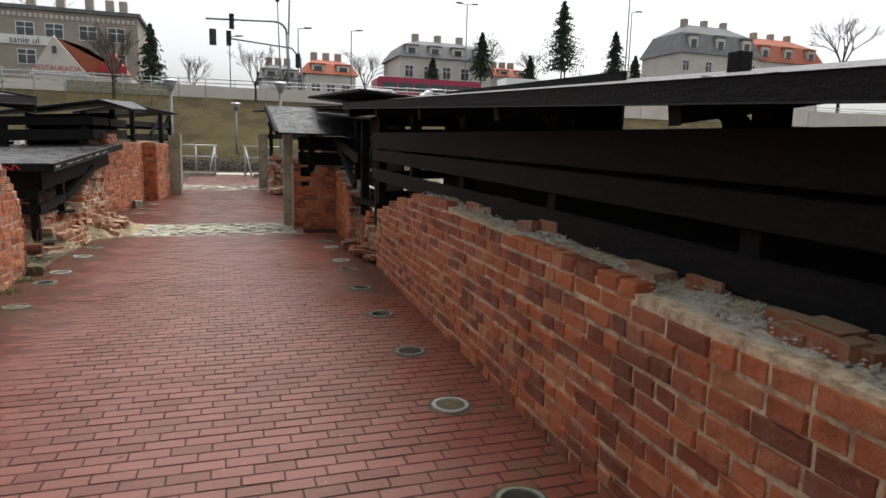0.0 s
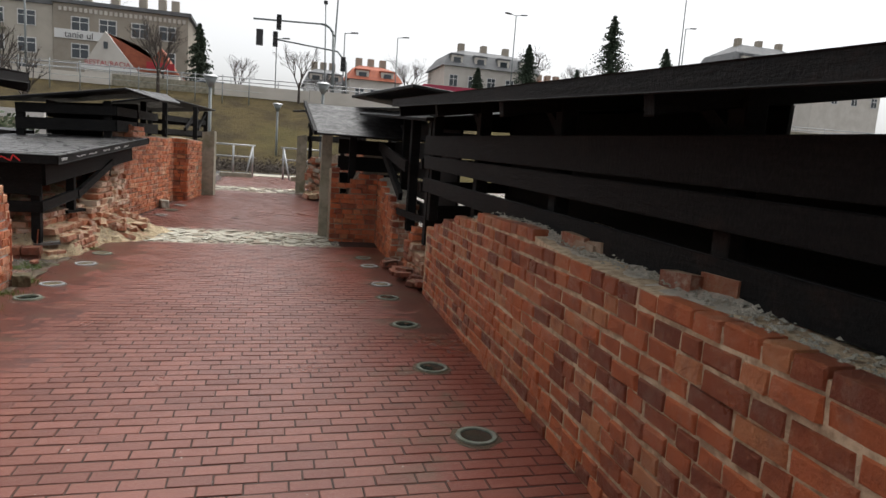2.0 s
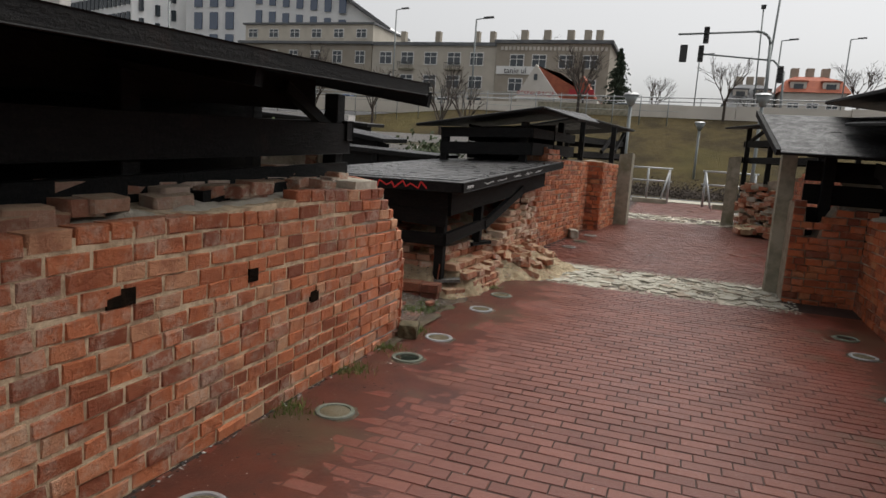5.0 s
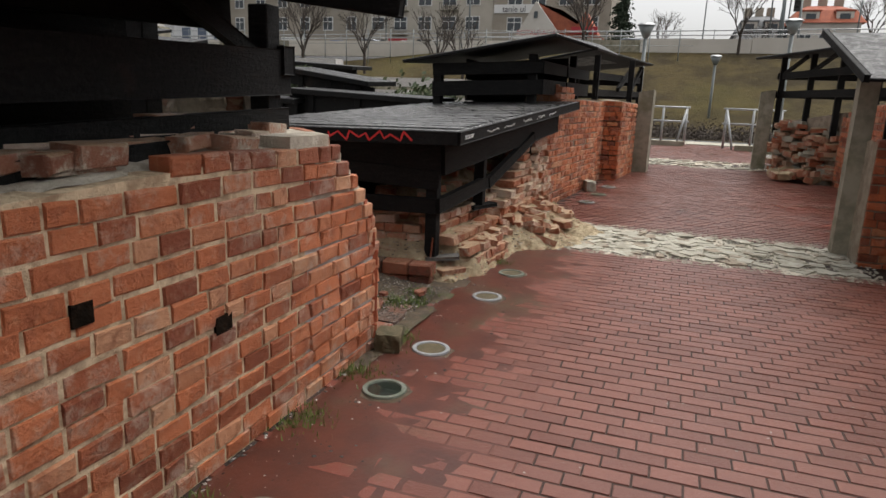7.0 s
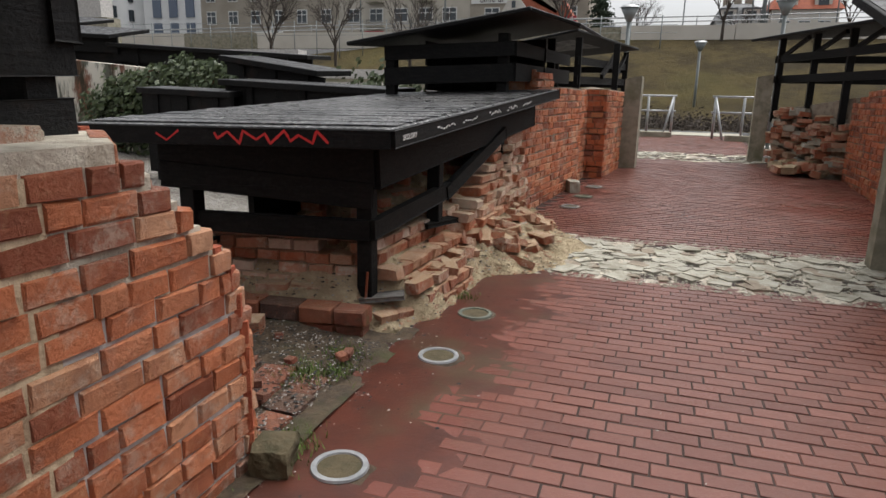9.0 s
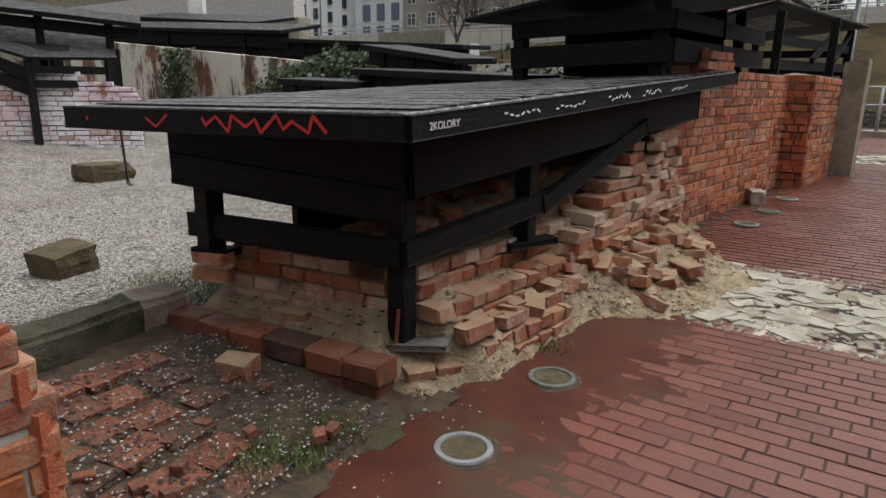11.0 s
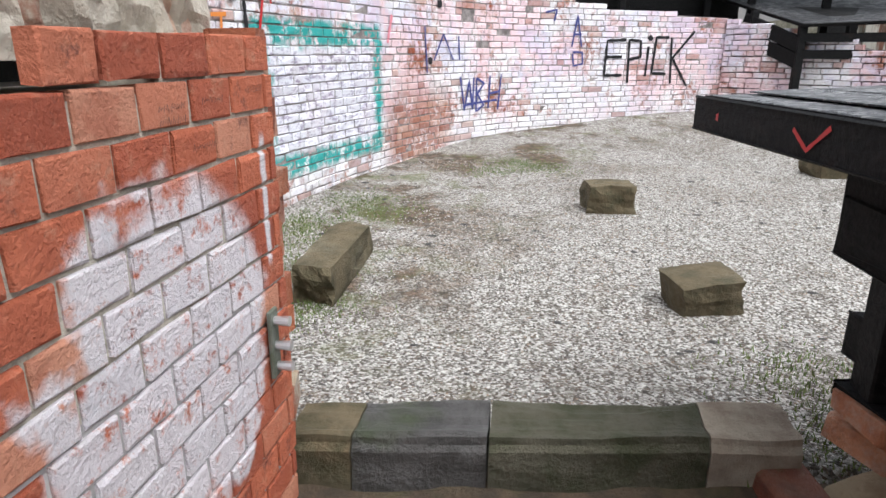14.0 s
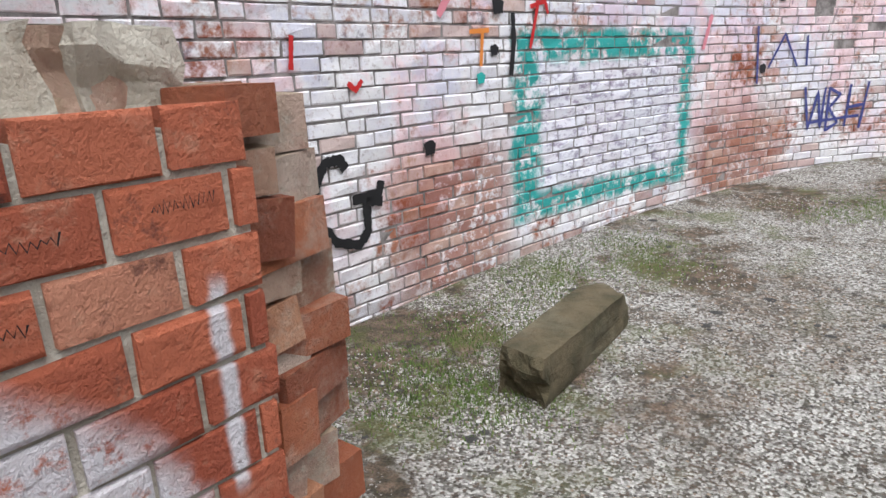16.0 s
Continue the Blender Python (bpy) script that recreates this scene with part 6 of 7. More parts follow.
def path_lamp(x, y, z0, z1, label):
    ob = thing("path_lamp", label, "lamp", "path lamps")
    pipe_between("pole", (x, y, z0), (x, y, z1 - 0.42), 0.055, "pole", ob)
    bm = bmesh.new()
    bmesh.ops.create_cone(bm, cap_ends=True, segments=16, radius1=0.07, radius2=0.24, depth=0.36)
    sh = part("shade", bm, "pole", ob, "", True)
    sh.matrix_basis = pose(x, y, z1 - 0.24)
    bm = bmesh.new()
    bmesh.ops.create_cone(bm, cap_ends=True, segments=16, radius1=0.27, radius2=0.2, depth=0.06)
    cp = part("cap", bm, "steel", ob)
    cp.matrix_basis = pose(x, y, z1 - 0.03)
    return ob


path_lamp(-1.5, 27.3, 0.1, 3.94, "grey path lamp with a cone-shaped head")
path_lamp(0.9, 38.9, 0.5, 3.95, "grey path lamp standing before the grass bank")
path_lamp(2.43, 28.3, 0.1, 4.16, "grey path lamp behind the small roof")

bridge = thing("retaining_wall", "long pale concrete parapet of the raised road", "wall", kind="structure")
for k in range(30):
    x = -75 + 6 * k
    prism("panel", [(x + 0.02, 48.0), (x + 5.98, 48.0), (x + 5.98, 48.5), (x + 0.02, 48.5)], 4.3, 5.55 + 0.012 * max(-20, min(60, x)), "concrete" if k % 4 == 3 else "cream", bridge)
guard = thing("guard_rail", "steel guard rail along the raised road", "railing")
for z in (5.85, 6.1):
    pipe_between("rail", (-75, 48.3, z - 0.9), (105, 48.3, z + 1.0), 0.035, "steel", guard, 6)
for k in range(60):
    x = -74 + 3 * k
    pipe_between("post", (x, 48.3, 5.2), (x, 48.3, 6.05 + 0.0105 * x), 0.03, "steel", guard, 6)

# terraces on the left
terrace = thing("terrace_wall", "low pale block walls on the grass slope", "wall", kind="structure")
for x0, x1, y, z0, z1 in ((-26, -9.0, 30, -0.1, 1.9), (-22, -7.5, 34, 0.5, 2.5), (-95, -25.0, 27, -0.1, 8.6), (-25.4, -18.8, 27.6, -0.1, 5.0), (-18.5, -11, 28, -0.1, 2.9)):
    rows = 5
    for r in range(rows):
        za, zb = z0 + (z1 - z0) * r / rows, z0 + (z1 - z0) * (r + 1) / rows - 0.02
        prism("course", [(x0, y + 0.06 * r), (x1 - 0.3 * r, y + 0.06 * r), (x1 - 0.3 * r, y + 0.8), (x0, y + 0.8)], za, zb, "concrete" if r % 2 else "mortar_grey", terrace)


# ---- signals and street lamps ----
signal = thing("traffic_signal", "grey signal mast with a curved arm and lights", "traffic light")
my, mx = 55.0, 5.1
pipe_between("mast", (mx + 0.15, my, 4.8), (mx - 0.05, my, 10.4), 0.11, "pole", signal)
arc = [(mx - 0.05 - 0.9 * (1 - math.cos(a)) , my, 10.4 + 0.85 * math.sin(a)) for a in (0, 0.4, 0.8, 1.2, 1.57)]
for a, b in zip(arc, arc[1:]):
    pipe_between("bend", a, b, 0.09, "pole", signal)
pipe_between("arm", arc[-1], (-0.9, my, 11.05), 0.07, "pole", signal)
pipe_between("lower_arm", (mx + 1.0, my, 8.6), (mx + 0.3, my, 9.35), 0.07, "pole", signal)
pipe_between("lower_arm", (mx + 0.3, my, 9.35), (0.55, my, 9.75), 0.06, "pole", signal)
pipe_between("side_mast", (mx + 1.15, my, 4.8), (mx + 1.0, my, 8.6), 0.08, "pole", signal)
for x, z in ((0.95, 10.95), (0.72, 9.7), (mx + 0.75, 8.4)):
    beam("signal_head", (x, my - 0.25, z - 0.55), (x, my - 0.25, z + 0.55), 0.36, 0.3, "black_metal", signal, "", 0.03, (0, 1, 0))
    for dz in (-0.34, 0, 0.34):
        beam("visor", (x, my - 0.42, z + dz + 0.1), (x, my - 0.6, z + dz + 0.1), 0.26, 0.1, "black_metal", signal, "", 0.02)
beam("backboard", (-0.42, my, 9.15), (-0.42, my, 10.35), 0.5, 0.1, "black_metal", signal, "", 0.02, (0, 1, 0))
tall = thing("street_mast", "tall thin grey mast beside the signals", "mast")
pipe_between("pole", (5.05, 55.6, 4.8), (5.4, 55.6, 15.6), 0.07, "pole", tall)
tall2 = thing("street_mast", "thin camera mast beside the signals", "mast")
pipe_between("pole", (4.75, 57, 4.8), (4.5, 57, 13.3), 0.05, "pole", tall2)
beam("camera_box", (4.35, 57, 13.3), (4.65, 57, 13.3), 0.25, 0.25, "black_metal", tall2)


def street_lamp(x, y, z0, z1, double=False):
    ob = thing("street_lamp", "slim grey street lamp by the road", "lamp", "street lamps")
    pipe_between("pole", (x, y, z0), (x, y, z1), 0.075, "pole", ob, 6)
    for s in ((-1, 1) if double else (1,)):
        pipe_between("arm", (x, y, z1), (x + s * 0.9, y, z1 + 0.12), 0.05, "pole", ob, 6)
        beam("head", (x + s * 0.7, y, z1 + 0.12), (x + s * 1.5, y, z1 + 0.18), 0.3, 0.12, "black_metal", ob, "", 0.02)
    return ob


street_lamp(31.0, 85, 7, 20.9, True)
street_lamp(53.0, 80, 7, 21.0)
street_lamp(49.2, 75, 7, 26.0)
street_lamp(16.5, 90, 7, 17.2)
street_lamp(8.5, 80, 7, 15.2)
street_lamp(-32, 75, 6, 17.5)
street_lamp(-17.5, 60, 5, 13.2)
street_lamp(-46, 55, 5, 14.0)
street_lamp(1.0, 85, 7, 14.5)


# ---- buildings ----
def window_grid(house, xs, zs, y, w, h, glass="glass_dark", border="window_white", cross=True):
    """Windows set in a facade that faces the walker: a proud frame, a recessed pane and glazing bars."""
    for z in zs:
        for x in xs:
            win = mesh_object("window", *slab(x, y - 0.06, z, w + 0.24, 0.1, h + 0.24), border, house)
            mesh_object("pane", *slab(x, y - 0.10, z, w, 0.1, h), glass, win)
            if cross:
                mesh_object("bar", *slab(x, y - 0.16, z, 0.09, 0.06, h), border, win)
                mesh_object("bar", *slab(x, y - 0.16, z + h * 0.15, w, 0.06, 0.09), border, win)


def slab(x, y, z, w, d, h):
    v = [(x + sx * w / 2, y + sy * d / 2, z + sz * h / 2) for sz in (-1, 1) for sx, sy in ((-1, -1), (1, -1), (1, 1), (-1, 1))]
    return v, [(3, 2, 1, 0), (4, 5, 6, 7), (0, 1, 5, 4), (1, 2, 6, 5), (2, 3, 7, 6), (3, 0, 4, 7)]


def wall_block(house, x0, x1, y0, y1, z0, z1, material, name="wall"):
    return mesh_object(name, *slab((x0 + x1) / 2, (y0 + y1) / 2, (z0 + z1) / 2, x1 - x0, y1 - y0, z1 - z0), material, house)


def steps(a, b, n):
    return [a + (b - a) * k / (n - 1) for k in range(n)]


def building_right():
    h = thing("apartment_building", "grey rendered three-storey building with painted lettering and banner", "building")
    wall_block(h, -27.0, -10.6, 100, 114, 6, 18.3, "plaster_dim")
    wall_block(h, -27.3, -10.2, 99.6, 114.4, 18.3, 18.75, "roof_grey", "cornice")
    prism("roof", [(-27.3, 99.7), (-10.2, 99.7), (-11.5, 114), (-27.3, 114)], 18.75, [18.8, 18.8, 20.4, 20.4], "roof_grey", h)
    window_grid(h, [-23.8, -20.5, -16.6, -13.2], [15.8, 12.4], 100, 1.9, 1.7)
    wall_block(h, -26.8, -20.2, 99.8, 99.9, 13.9, 15.05, "window_white", "banner")
    lettering("tanie ul", 1.15, Matrix.Translation((-25.6, 99.74, 14.05)) @ Euler((radians(90), 0, 0)).to_matrix().to_4x4(), "paint_black", h)
    for k in range(26):
        wall_block(h, -26.3 + 0.6 * k, -25.95 + 0.6 * k, 99.85, 99.95, 17.35, 17.85, "cream", "painted_letter")
    for x in (-24, -20.5, -17, -14.5, -12.8):
        wall_block(h, x - 0.5, x + 0.5, 104, 105, 19, 21.0, "plaster_dim", "chimney")
    return h


def building_mid():
    h = thing("apartment_building", "grey rendered apartment house with small balconies", "building")
    wall_block(h, -47.4, -27.05, 100.1, 114, 6, 17.9, "plaster")
    wall_block(h, -47.6, -27.0, 99.8, 114.2, 17.9, 18.35, "roof_grey", "cornice")
    prism("roof", [(-47.6, 99.8), (-27.0, 99.8), (-27.0, 114), (-47.6, 114)], 18.35, [18.4, 18.4, 20, 20], "roof_grey", h)
    xs = [-45.0, -41.3, -37.4, -33.6, -30.0]
    window_grid(h, xs, [16.0, 12.6], 100.1, 1.9, 1.7)
    window_grid(h, xs, [9.4], 100.1, 2.2, 1.8, "glass_dark", "plaster_dim")
    for x in (-41.3, -33.6):
        for z in (14.4, 11.0):
            b = wall_block(h, x - 1.3, x + 1.3, 99.1, 100.1, z - 0.12, z, "concrete", "balcony")
            for k in range(9):
                wall_block(b, x - 1.25 + 0.31 * k, x - 1.2 + 0.31 * k, 99.12, 99.17, z, z + 0.85, "black_metal", "bar")
            wall_block(b, x - 1.3, x + 1.3, 99.1, 99.18, z + 0.85, z + 0.93, "black_metal", "handrail")
    for x in (-44, -38, -31.5, -29):
        wall_block(h, x - 0.4, x + 0.4, 104, 105, 19, 20.8, "plaster_dim", "chimney")
    return h


def building_left():
    h = thing("apartment_building", "long grey rendered building with a set-back top floor", "building")
    wall_block(h, -72, -47.5, 100, 114, 6, 18.0, "plaster_dim")
    wall_block(h, -72.6, -47.2, 99.4, 114.4, 18.0, 18.4, "roof_grey", "cornice")
    wall_block(h, -71.6, -47.5, 100.2, 114, 18.4, 21.1, "plaster")
    wall_block(h, -72, -47.2, 99.9, 114.4, 21.1, 21.4, "roof_grey", "cornice")
    xs = steps(-70, -49.5, 6)
    window_grid(h, xs, [19.7], 100.2, 1.6, 1.2)
    window_grid(h, xs, [16.0, 12.6], 100.0, 1.5, 1.8)
    window_grid(h, xs, [9.2], 100.0, 2.6, 1.6, "glass_dark", "plaster_dim")
    wall_block(h, -62, -57, 99.7, 99.9, 9.3, 10.6, "window_white", "shop_sign")
    wall_block(h, -55.5, -53, 99.7, 99.9, 8.6, 9.4, "sign_blue", "shop_sign")
    wall_block(h, -43, -40, 99.4, 99.6, 9.8, 10.4, "sign_red", "shop_sign")
    return h


def restaurant():
    h = thing("restaurant_house", "small white gabled restaurant with a red tiled roof", "house")
    wall_block(h, -18.4, -13.6, 80, 90, 6, 8.7, "cream")
    v = [(-18.6, 79.9, 8.7), (-13.4, 79.9, 8.7), (-16.4, 79.9, 12.5), (-18.6, 80.4, 8.7), (-13.4, 80.4, 8.7), (-16.4, 80.4, 12.5)]
    mesh_object("gable", v, [(0, 1, 2), (5, 4, 3), (0, 3, 4, 1), (1, 4, 5, 2), (2, 5, 3, 0)], "cream", h)
    prism("roof", [(-13.6, 80.5), (-9.2, 80.5), (-9.2, 89), (-16.4, 89), (-16.4, 80.5)], 8.6, [11.6, 8.8, 8.8, 12.3, 12.4], "roof_red", h)
    v = [(-12.6, 80, 8.7), (-9.4, 80, 8.7), (-11.0, 80, 11.4), (-12.6, 84, 8.7), (-9.4, 84, 8.7), (-11.0, 84, 11.4)]
    mesh_object("dormer", v, [(0, 1, 2), (5, 4, 3), (0, 3, 4, 1), (1, 4, 5, 2), (2, 5, 3, 0)], "roof_red", h)
    wall_block(h, -13.6, -9.2, 80.2, 88, 6, 8.7, "cream")
    wall_block(h, -12.4, -9.6, 79.8, 79.95, 9.1, 9.8, "sign_red", "sign_board")
    wall_block(h, -18.7, -13.3, 79.75, 79.95, 8.55, 8.8, "window_white", "cornice")
    lettering("RESTAURACJA", 0.72, Matrix.Translation((-18.35, 79.7, 8.95)) @ Euler((radians(90), 0, 0)).to_matrix().to_4x4() @ Matrix.Diagonal((0.95, 1, 1, 1)), "sign_red", h)
    wall_block(h, -16.55, -16.15, 79.8, 79.95, 10.7, 11.4, "glass_dark", "round_window")
    wall_block(h, -16.9, -16.2, 79.8, 79.95, 6.6, 8.0, "glass_dark", "door")
    for x in (-18, -14.2):
        wall_block(h, x - 0.25, x + 0.25, 79.8, 79.95, 7.4, 8.0, "glass_dark", "window")
    return h


def white_blocks():
    a = thing("office_block", "white office block with rows of narrow dark windows", "building")
    prism("wall", [(-200, 168), (-149.5, 152), (-138, 165), (-160, 190)], 0, [54.9, 53.7, 49.4, 52], "white", a)
    u0, u1 = Vector((-200, 168)), Vector((-149.5, 152))
    for r in range(9):
        for k in range(20):
            p = u0 + (u1 - u0) * ((k + 0.5) / 20)
            mesh_object("window", *slab(p.x, p.y - 0.2, 49.5 - 5.2 * r, 1.2, 0.7, 3.2), "glass_dark", a)
    u0, u1 = Vector((-149.3, 152.2)), Vector((-138, 165))
    for r in range(9):
        for k in range(4):
            p = u0 + (u1 - u0) * ((k + 0.5) / 4)
            mesh_object("window", *slab(p.x + 0.3, p.y - 0.2, 47.5 - 0.8 * k - 5.0 * r, 1.0, 0.9, 3.0), "glass_dark", a)
    beam("ledge", (-200, 167.6, 47.2), (-149.5, 151.6, 46.6), 1.2, 0.6, "roof_grey", a)
    b = thing("office_block", "white office building with a dark sloping roof edge", "building")
    prism("wall", [(-137.5, 160), (-88, 160), (-76, 166), (-76, 185), (-137.5, 185)], 0, [45.6, 40.9, 33, 33, 45], "white", b)
    beam("roof_edge", (-138.5, 159.4, 46.1), (-87.6, 159.4, 41.2), 1.6, 0.7, "roof_grey", b)
    beam("roof_edge", (-87.6, 159.4, 41.2), (-75.5, 165.4, 33.2), 1.6, 0.7, "roof_grey", b)
    for r in range(5):
        for k in range(3):
            mesh_object("window", *slab(-133 + 5.4 * k, 159.9, 40.5 - 6 * r, 2.6, 0.6, 4.6), "glass_blue", b)
        for k in range(7):
            mesh_object("window", *slab(-112.5 + 4.3 * k, 159.9, 40.6 - 0.42 * 4.3 * k * 0.22 * 4 / 3.6 - 5.2 * r, 1.9, 0.6, 3.6), "glass_blue", b)
    for r in range(3):
        for k in range(5):
            mesh_object("window", *slab(-135 + 9 * k, 159.8, 9.0 - 4 * r, 5, 0.6, 2.6), "glass_dark", b)
    t = thing("tower_block", "tall pale grey tower with tight rows of windows", "tower")
    wall_block(t, -127, -101, 175, 182, 0, 112, "white")
    wall_block(t, -101, -98.5, 176, 182, 0, 112, "white")
    for r in range(22):
        for k in range(9):
            for dx in (-0.55, 0.55):
                mesh_object("window", *slab(-125.4 + 2.9 * k + dx, 174.9, 108 - 3.4 * r, 0.75, 0.6, 2.1), "glass_dark", t)
    c = thing("tower_crane", "white lattice mast of a tower crane", "crane")
    for dx, dy in ((-1, -1), (1, -1), (1, 1), (-1, 1)):
        pipe_between("chord", (-93.0 + dx, 172 + dy, 0), (-93.0 + dx, 172 + dy, 112), 0.16, "window_white", c, 4)
    for k in range(44):
        pipe_between("lattice", (-94.0 if k % 2 else -92.0, 171, 24 + 2 * k), (-92.0 if k % 2 else -94.0, 171, 26 + 2 * k), 0.1, "window_white", c, 4)


def mansard(name_label, x0, x1, y, z0, z1, z2, wall, roof, dormers):
    h = thing("town_house", name_label, "house", "houses beyond the road")
    wall_block(h, x0, x1, y, y + 12, z0 - 8, z1, wall)
    q, e = (x1 - x0) * 0.13, 0.5
    lo = [(x0 - e, y - e), (x1 + e, y - e), (x1 + e, y + 12.5), (x0 - e, y + 12.5)]
    mid = [(x0 + q * 0.5, y + 1.4), (x1 - q * 0.5, y + 1.4), (x1 - q * 0.5, y + 10.6), (x0 + q * 0.5, y + 10.6)]
    top = [(x0 + q * 2, y + 5), (x1 - q * 2, y + 5), (x1 - q * 2, y + 7), (x0 + q * 2, y + 7)]
    zm = z1 + (z2 - z1) * 0.65
    v = [(*p, z1) for p in lo] + [(*p, zm) for p in mid] + [(*p, z2) for p in top]
    f = [(4 * a + i, 4 * a + (i + 1) % 4, 4 * a + 4 + (i + 1) % 4, 4 * a + 4 + i) for a in (0, 1) for i in range(4)] + [(8, 9, 10, 11), (3, 2, 1, 0)]
    mesh_object("roof", v, f, roof, h)
    for k in range(dormers):
        x = x0 + (x1 - x0) * (k + 0.5) / dormers
        d = wall_block(h, x - 1.0, x + 1.0, y + 0.1, y + 2, z1, z1 + (zm - z1) * 0.8, "cream", "dormer")
        wall_block(d, x - 0.6, x + 0.6, y, y + 0.12, z1 + 0.2, z1 + (zm - z1) * 0.65, "glass_dark", "pane")
        wall_block(d, x - 1.2, x + 1.2, y, y + 2, z1 + (zm - z1) * 0.8, z1 + (zm - z1) * 0.92, roof, "dormer_roof")
    for k in range(3):
        x = x0 + (x1 - x0) * (0.25 + 0.25 * k)
        wall_block(h, x - 0.5, x + 0.5, y + 5, y + 6.2, z2 - 0.5, z2 + 1.2, "plaster_dim", "chimney")
    window_grid(h, steps(x0 + 1.6, x1 - 1.6, dormers + 1), [z1 - 2.4], y, 1.3, 1.8)
    return h


building_right(), building_mid(), building_left(), restaurant(), white_blocks()
mansard("large house with a grey mansard roof and dormers", 28.4, 45.0, 110, 14, 17.4, 20.9, "cream", "roof_grey", 4)
mansard("pale house with a steep grey mansard roof", 84.5, 104, 110, 20, 22.0, 28.4, "cream", "roof_grey", 3)
mansard("pale house with an orange tiled roof", 104.5, 123, 112, 20, 22.0, 27.6, "cream", "roof_red", 3)
mansard("low house with a dark red roof", 12.5, 20.5, 108, 10, 13.4, 16.2, "cream", "roof_red", 2)
mansard("low pale house with a grey roof", 6.0, 12.0, 112, 10, 12.6, 15.4, "white", "roof_grey", 2)
mansard("low house with a red roof behind trees", 50, 57.5, 120, 14, 16.4, 18.6, "plaster", "roof_red", 2)
skyline = thing("far_houses", "low grey houses along the skyline", "buildings")
rs = random.Random(7)
for k in range(26):
    x = -12 + 8 * k + rs.uniform(-2, 2)
    w, z = rs.uniform(6, 11), rs.uniform(13.5, 16.5) + 0.045 * max(0, x)
    prism("house_block", [(x, 190), (x + w, 190), (x + w, 200), (x, 200)], 0, [z, z, z + 2, z + 2], rs.choice(("plaster", "roof_grey", "plaster_dim", "white", "roof_red")), skyline)


# ---- vehicles on the road ----
def lofted(sections):
    """A body from cross sections: (y-half-width, list of (x, z))."""
    v, f = [], []
    n = len(sections[0][1])
    for hw, pts in sections:
        v += [(x, hw, z) for x, z in pts]
    for j in range(len(sections) - 1):
        for i in range(n):
            f.append((j * n + i, j * n + (i + 1) % n, (j + 1) * n + (i + 1) % n, (j + 1) * n + i))
    f += [tuple(range(n))[::-1], tuple(range((len(sections) - 1) * n, len(sections) * n))]
    return v, f


def wheels(ob, xs, w, r):
    for x in xs:
        for s in (-1, 1):
            bm = bmesh.new()
            bmesh.ops.create_cone(bm, cap_ends=True, segments=14, radius1=r, radius2=r, depth=0.2)
            t = part("wheel", bm, "tyre", ob)
            t.matrix_basis = pose(x, s * w, r, 90, 0, 0)


def car(x, y, z, material, label, yaw=0):
    ob = thing("car", label, "car")
    out = [(-2.1, 0.35), (2.1, 0.35), (2.15, 0.75), (1.2, 0.95), (0.6, 1.42), (-1.2, 1.45), (-1.9, 0.98), (-2.15, 0.8)]
    mesh_object("body", *lofted([(-0.85, [(p * 0.97, q * 0.97 + 0.01) for p, q in out]), (-0.78, out), (0.78, out), (0.85, [(p * 0.97, q * 0.97 + 0.01) for p, q in out])]), material, ob)
    for s in (-0.86, 0.86):
        mesh_object("side_glass", *slab(-0.3, s, 1.15, 1.7, 0.02, 0.36), "glass_dark", ob)
    wheels(ob, (-1.35, 1.35), 0.78, 0.32)
    ob.matrix_basis = pose(x, y, z, 0, 0, yaw)
    return ob


def coach(x, y, z):
    ob = thing("coach", "dark red coach driving along the raised road", "bus")
    out = [(-5.5, 0.4), (5.5, 0.4), (5.6, 1.6), (5.3, 3.1), (4.9, 3.25), (-5.3, 3.25), (-5.6, 3.0)]
    mesh_object("body", *lofted([(-1.25, out), (1.25, out)]), "red_coach", ob)
    for k in range(6):
        for s in (-1.26, 1.26):
            mesh_object("side_window", *slab(-4.3 + 1.65 * k, s, 2.3, 1.5, 0.02, 0.9), "glass_dark", ob)
    wheels(ob, (-3.4, 3.6), 1.15, 0.5)
    ob.matrix_basis = pose(x, y, z)


def van(x, y, z):
    ob = thing("delivery_van", "white box van on the raised road", "van")
    mesh_object("box", *slab(1.2, 0, 1.75, 4.4, 2.1, 2.3), "car_white", ob)
    out = [(-3.2, 0.4), (-1.0, 0.4), (-1.0, 2.2), (-1.7, 2.2), (-2.6, 1.4), (-3.2, 1.2)]
    mesh_object("cab", *lofted([(-1.0, out), (1.0, out)]), "car_white", ob)
    mesh_object("side_glass", *slab(-1.7, -1.01, 1.75, 0.9, 0.02, 0.5), "glass_dark", ob)
    wheels(ob, (-2.2, 2.2), 0.95, 0.4)
    ob.matrix_basis = pose(x, y, z)


coach(20.0, 66, 5.5)
van(24.0, 54, 5.05)
car(13.0, 56, 5.2, "car_white", "white car on the raised road")
car(17.5, 53.5, 5.2, "car_white", "white car behind the parapet")
car(-3.5, 57, 4.9, "car_grey", "grey car on the raised road")
car(-36, 92, 7.9, "car_white", "white car parked before the grey building")
car(-47, 92, 7.9, "car_blue", "blue car parked before the grey building", 4)
car(-41, 90, 7.9, "car_grey", "grey car parked before the grey building")
car(-31, 91, 7.9, "car_white", "white hatchback parked before the grey building")


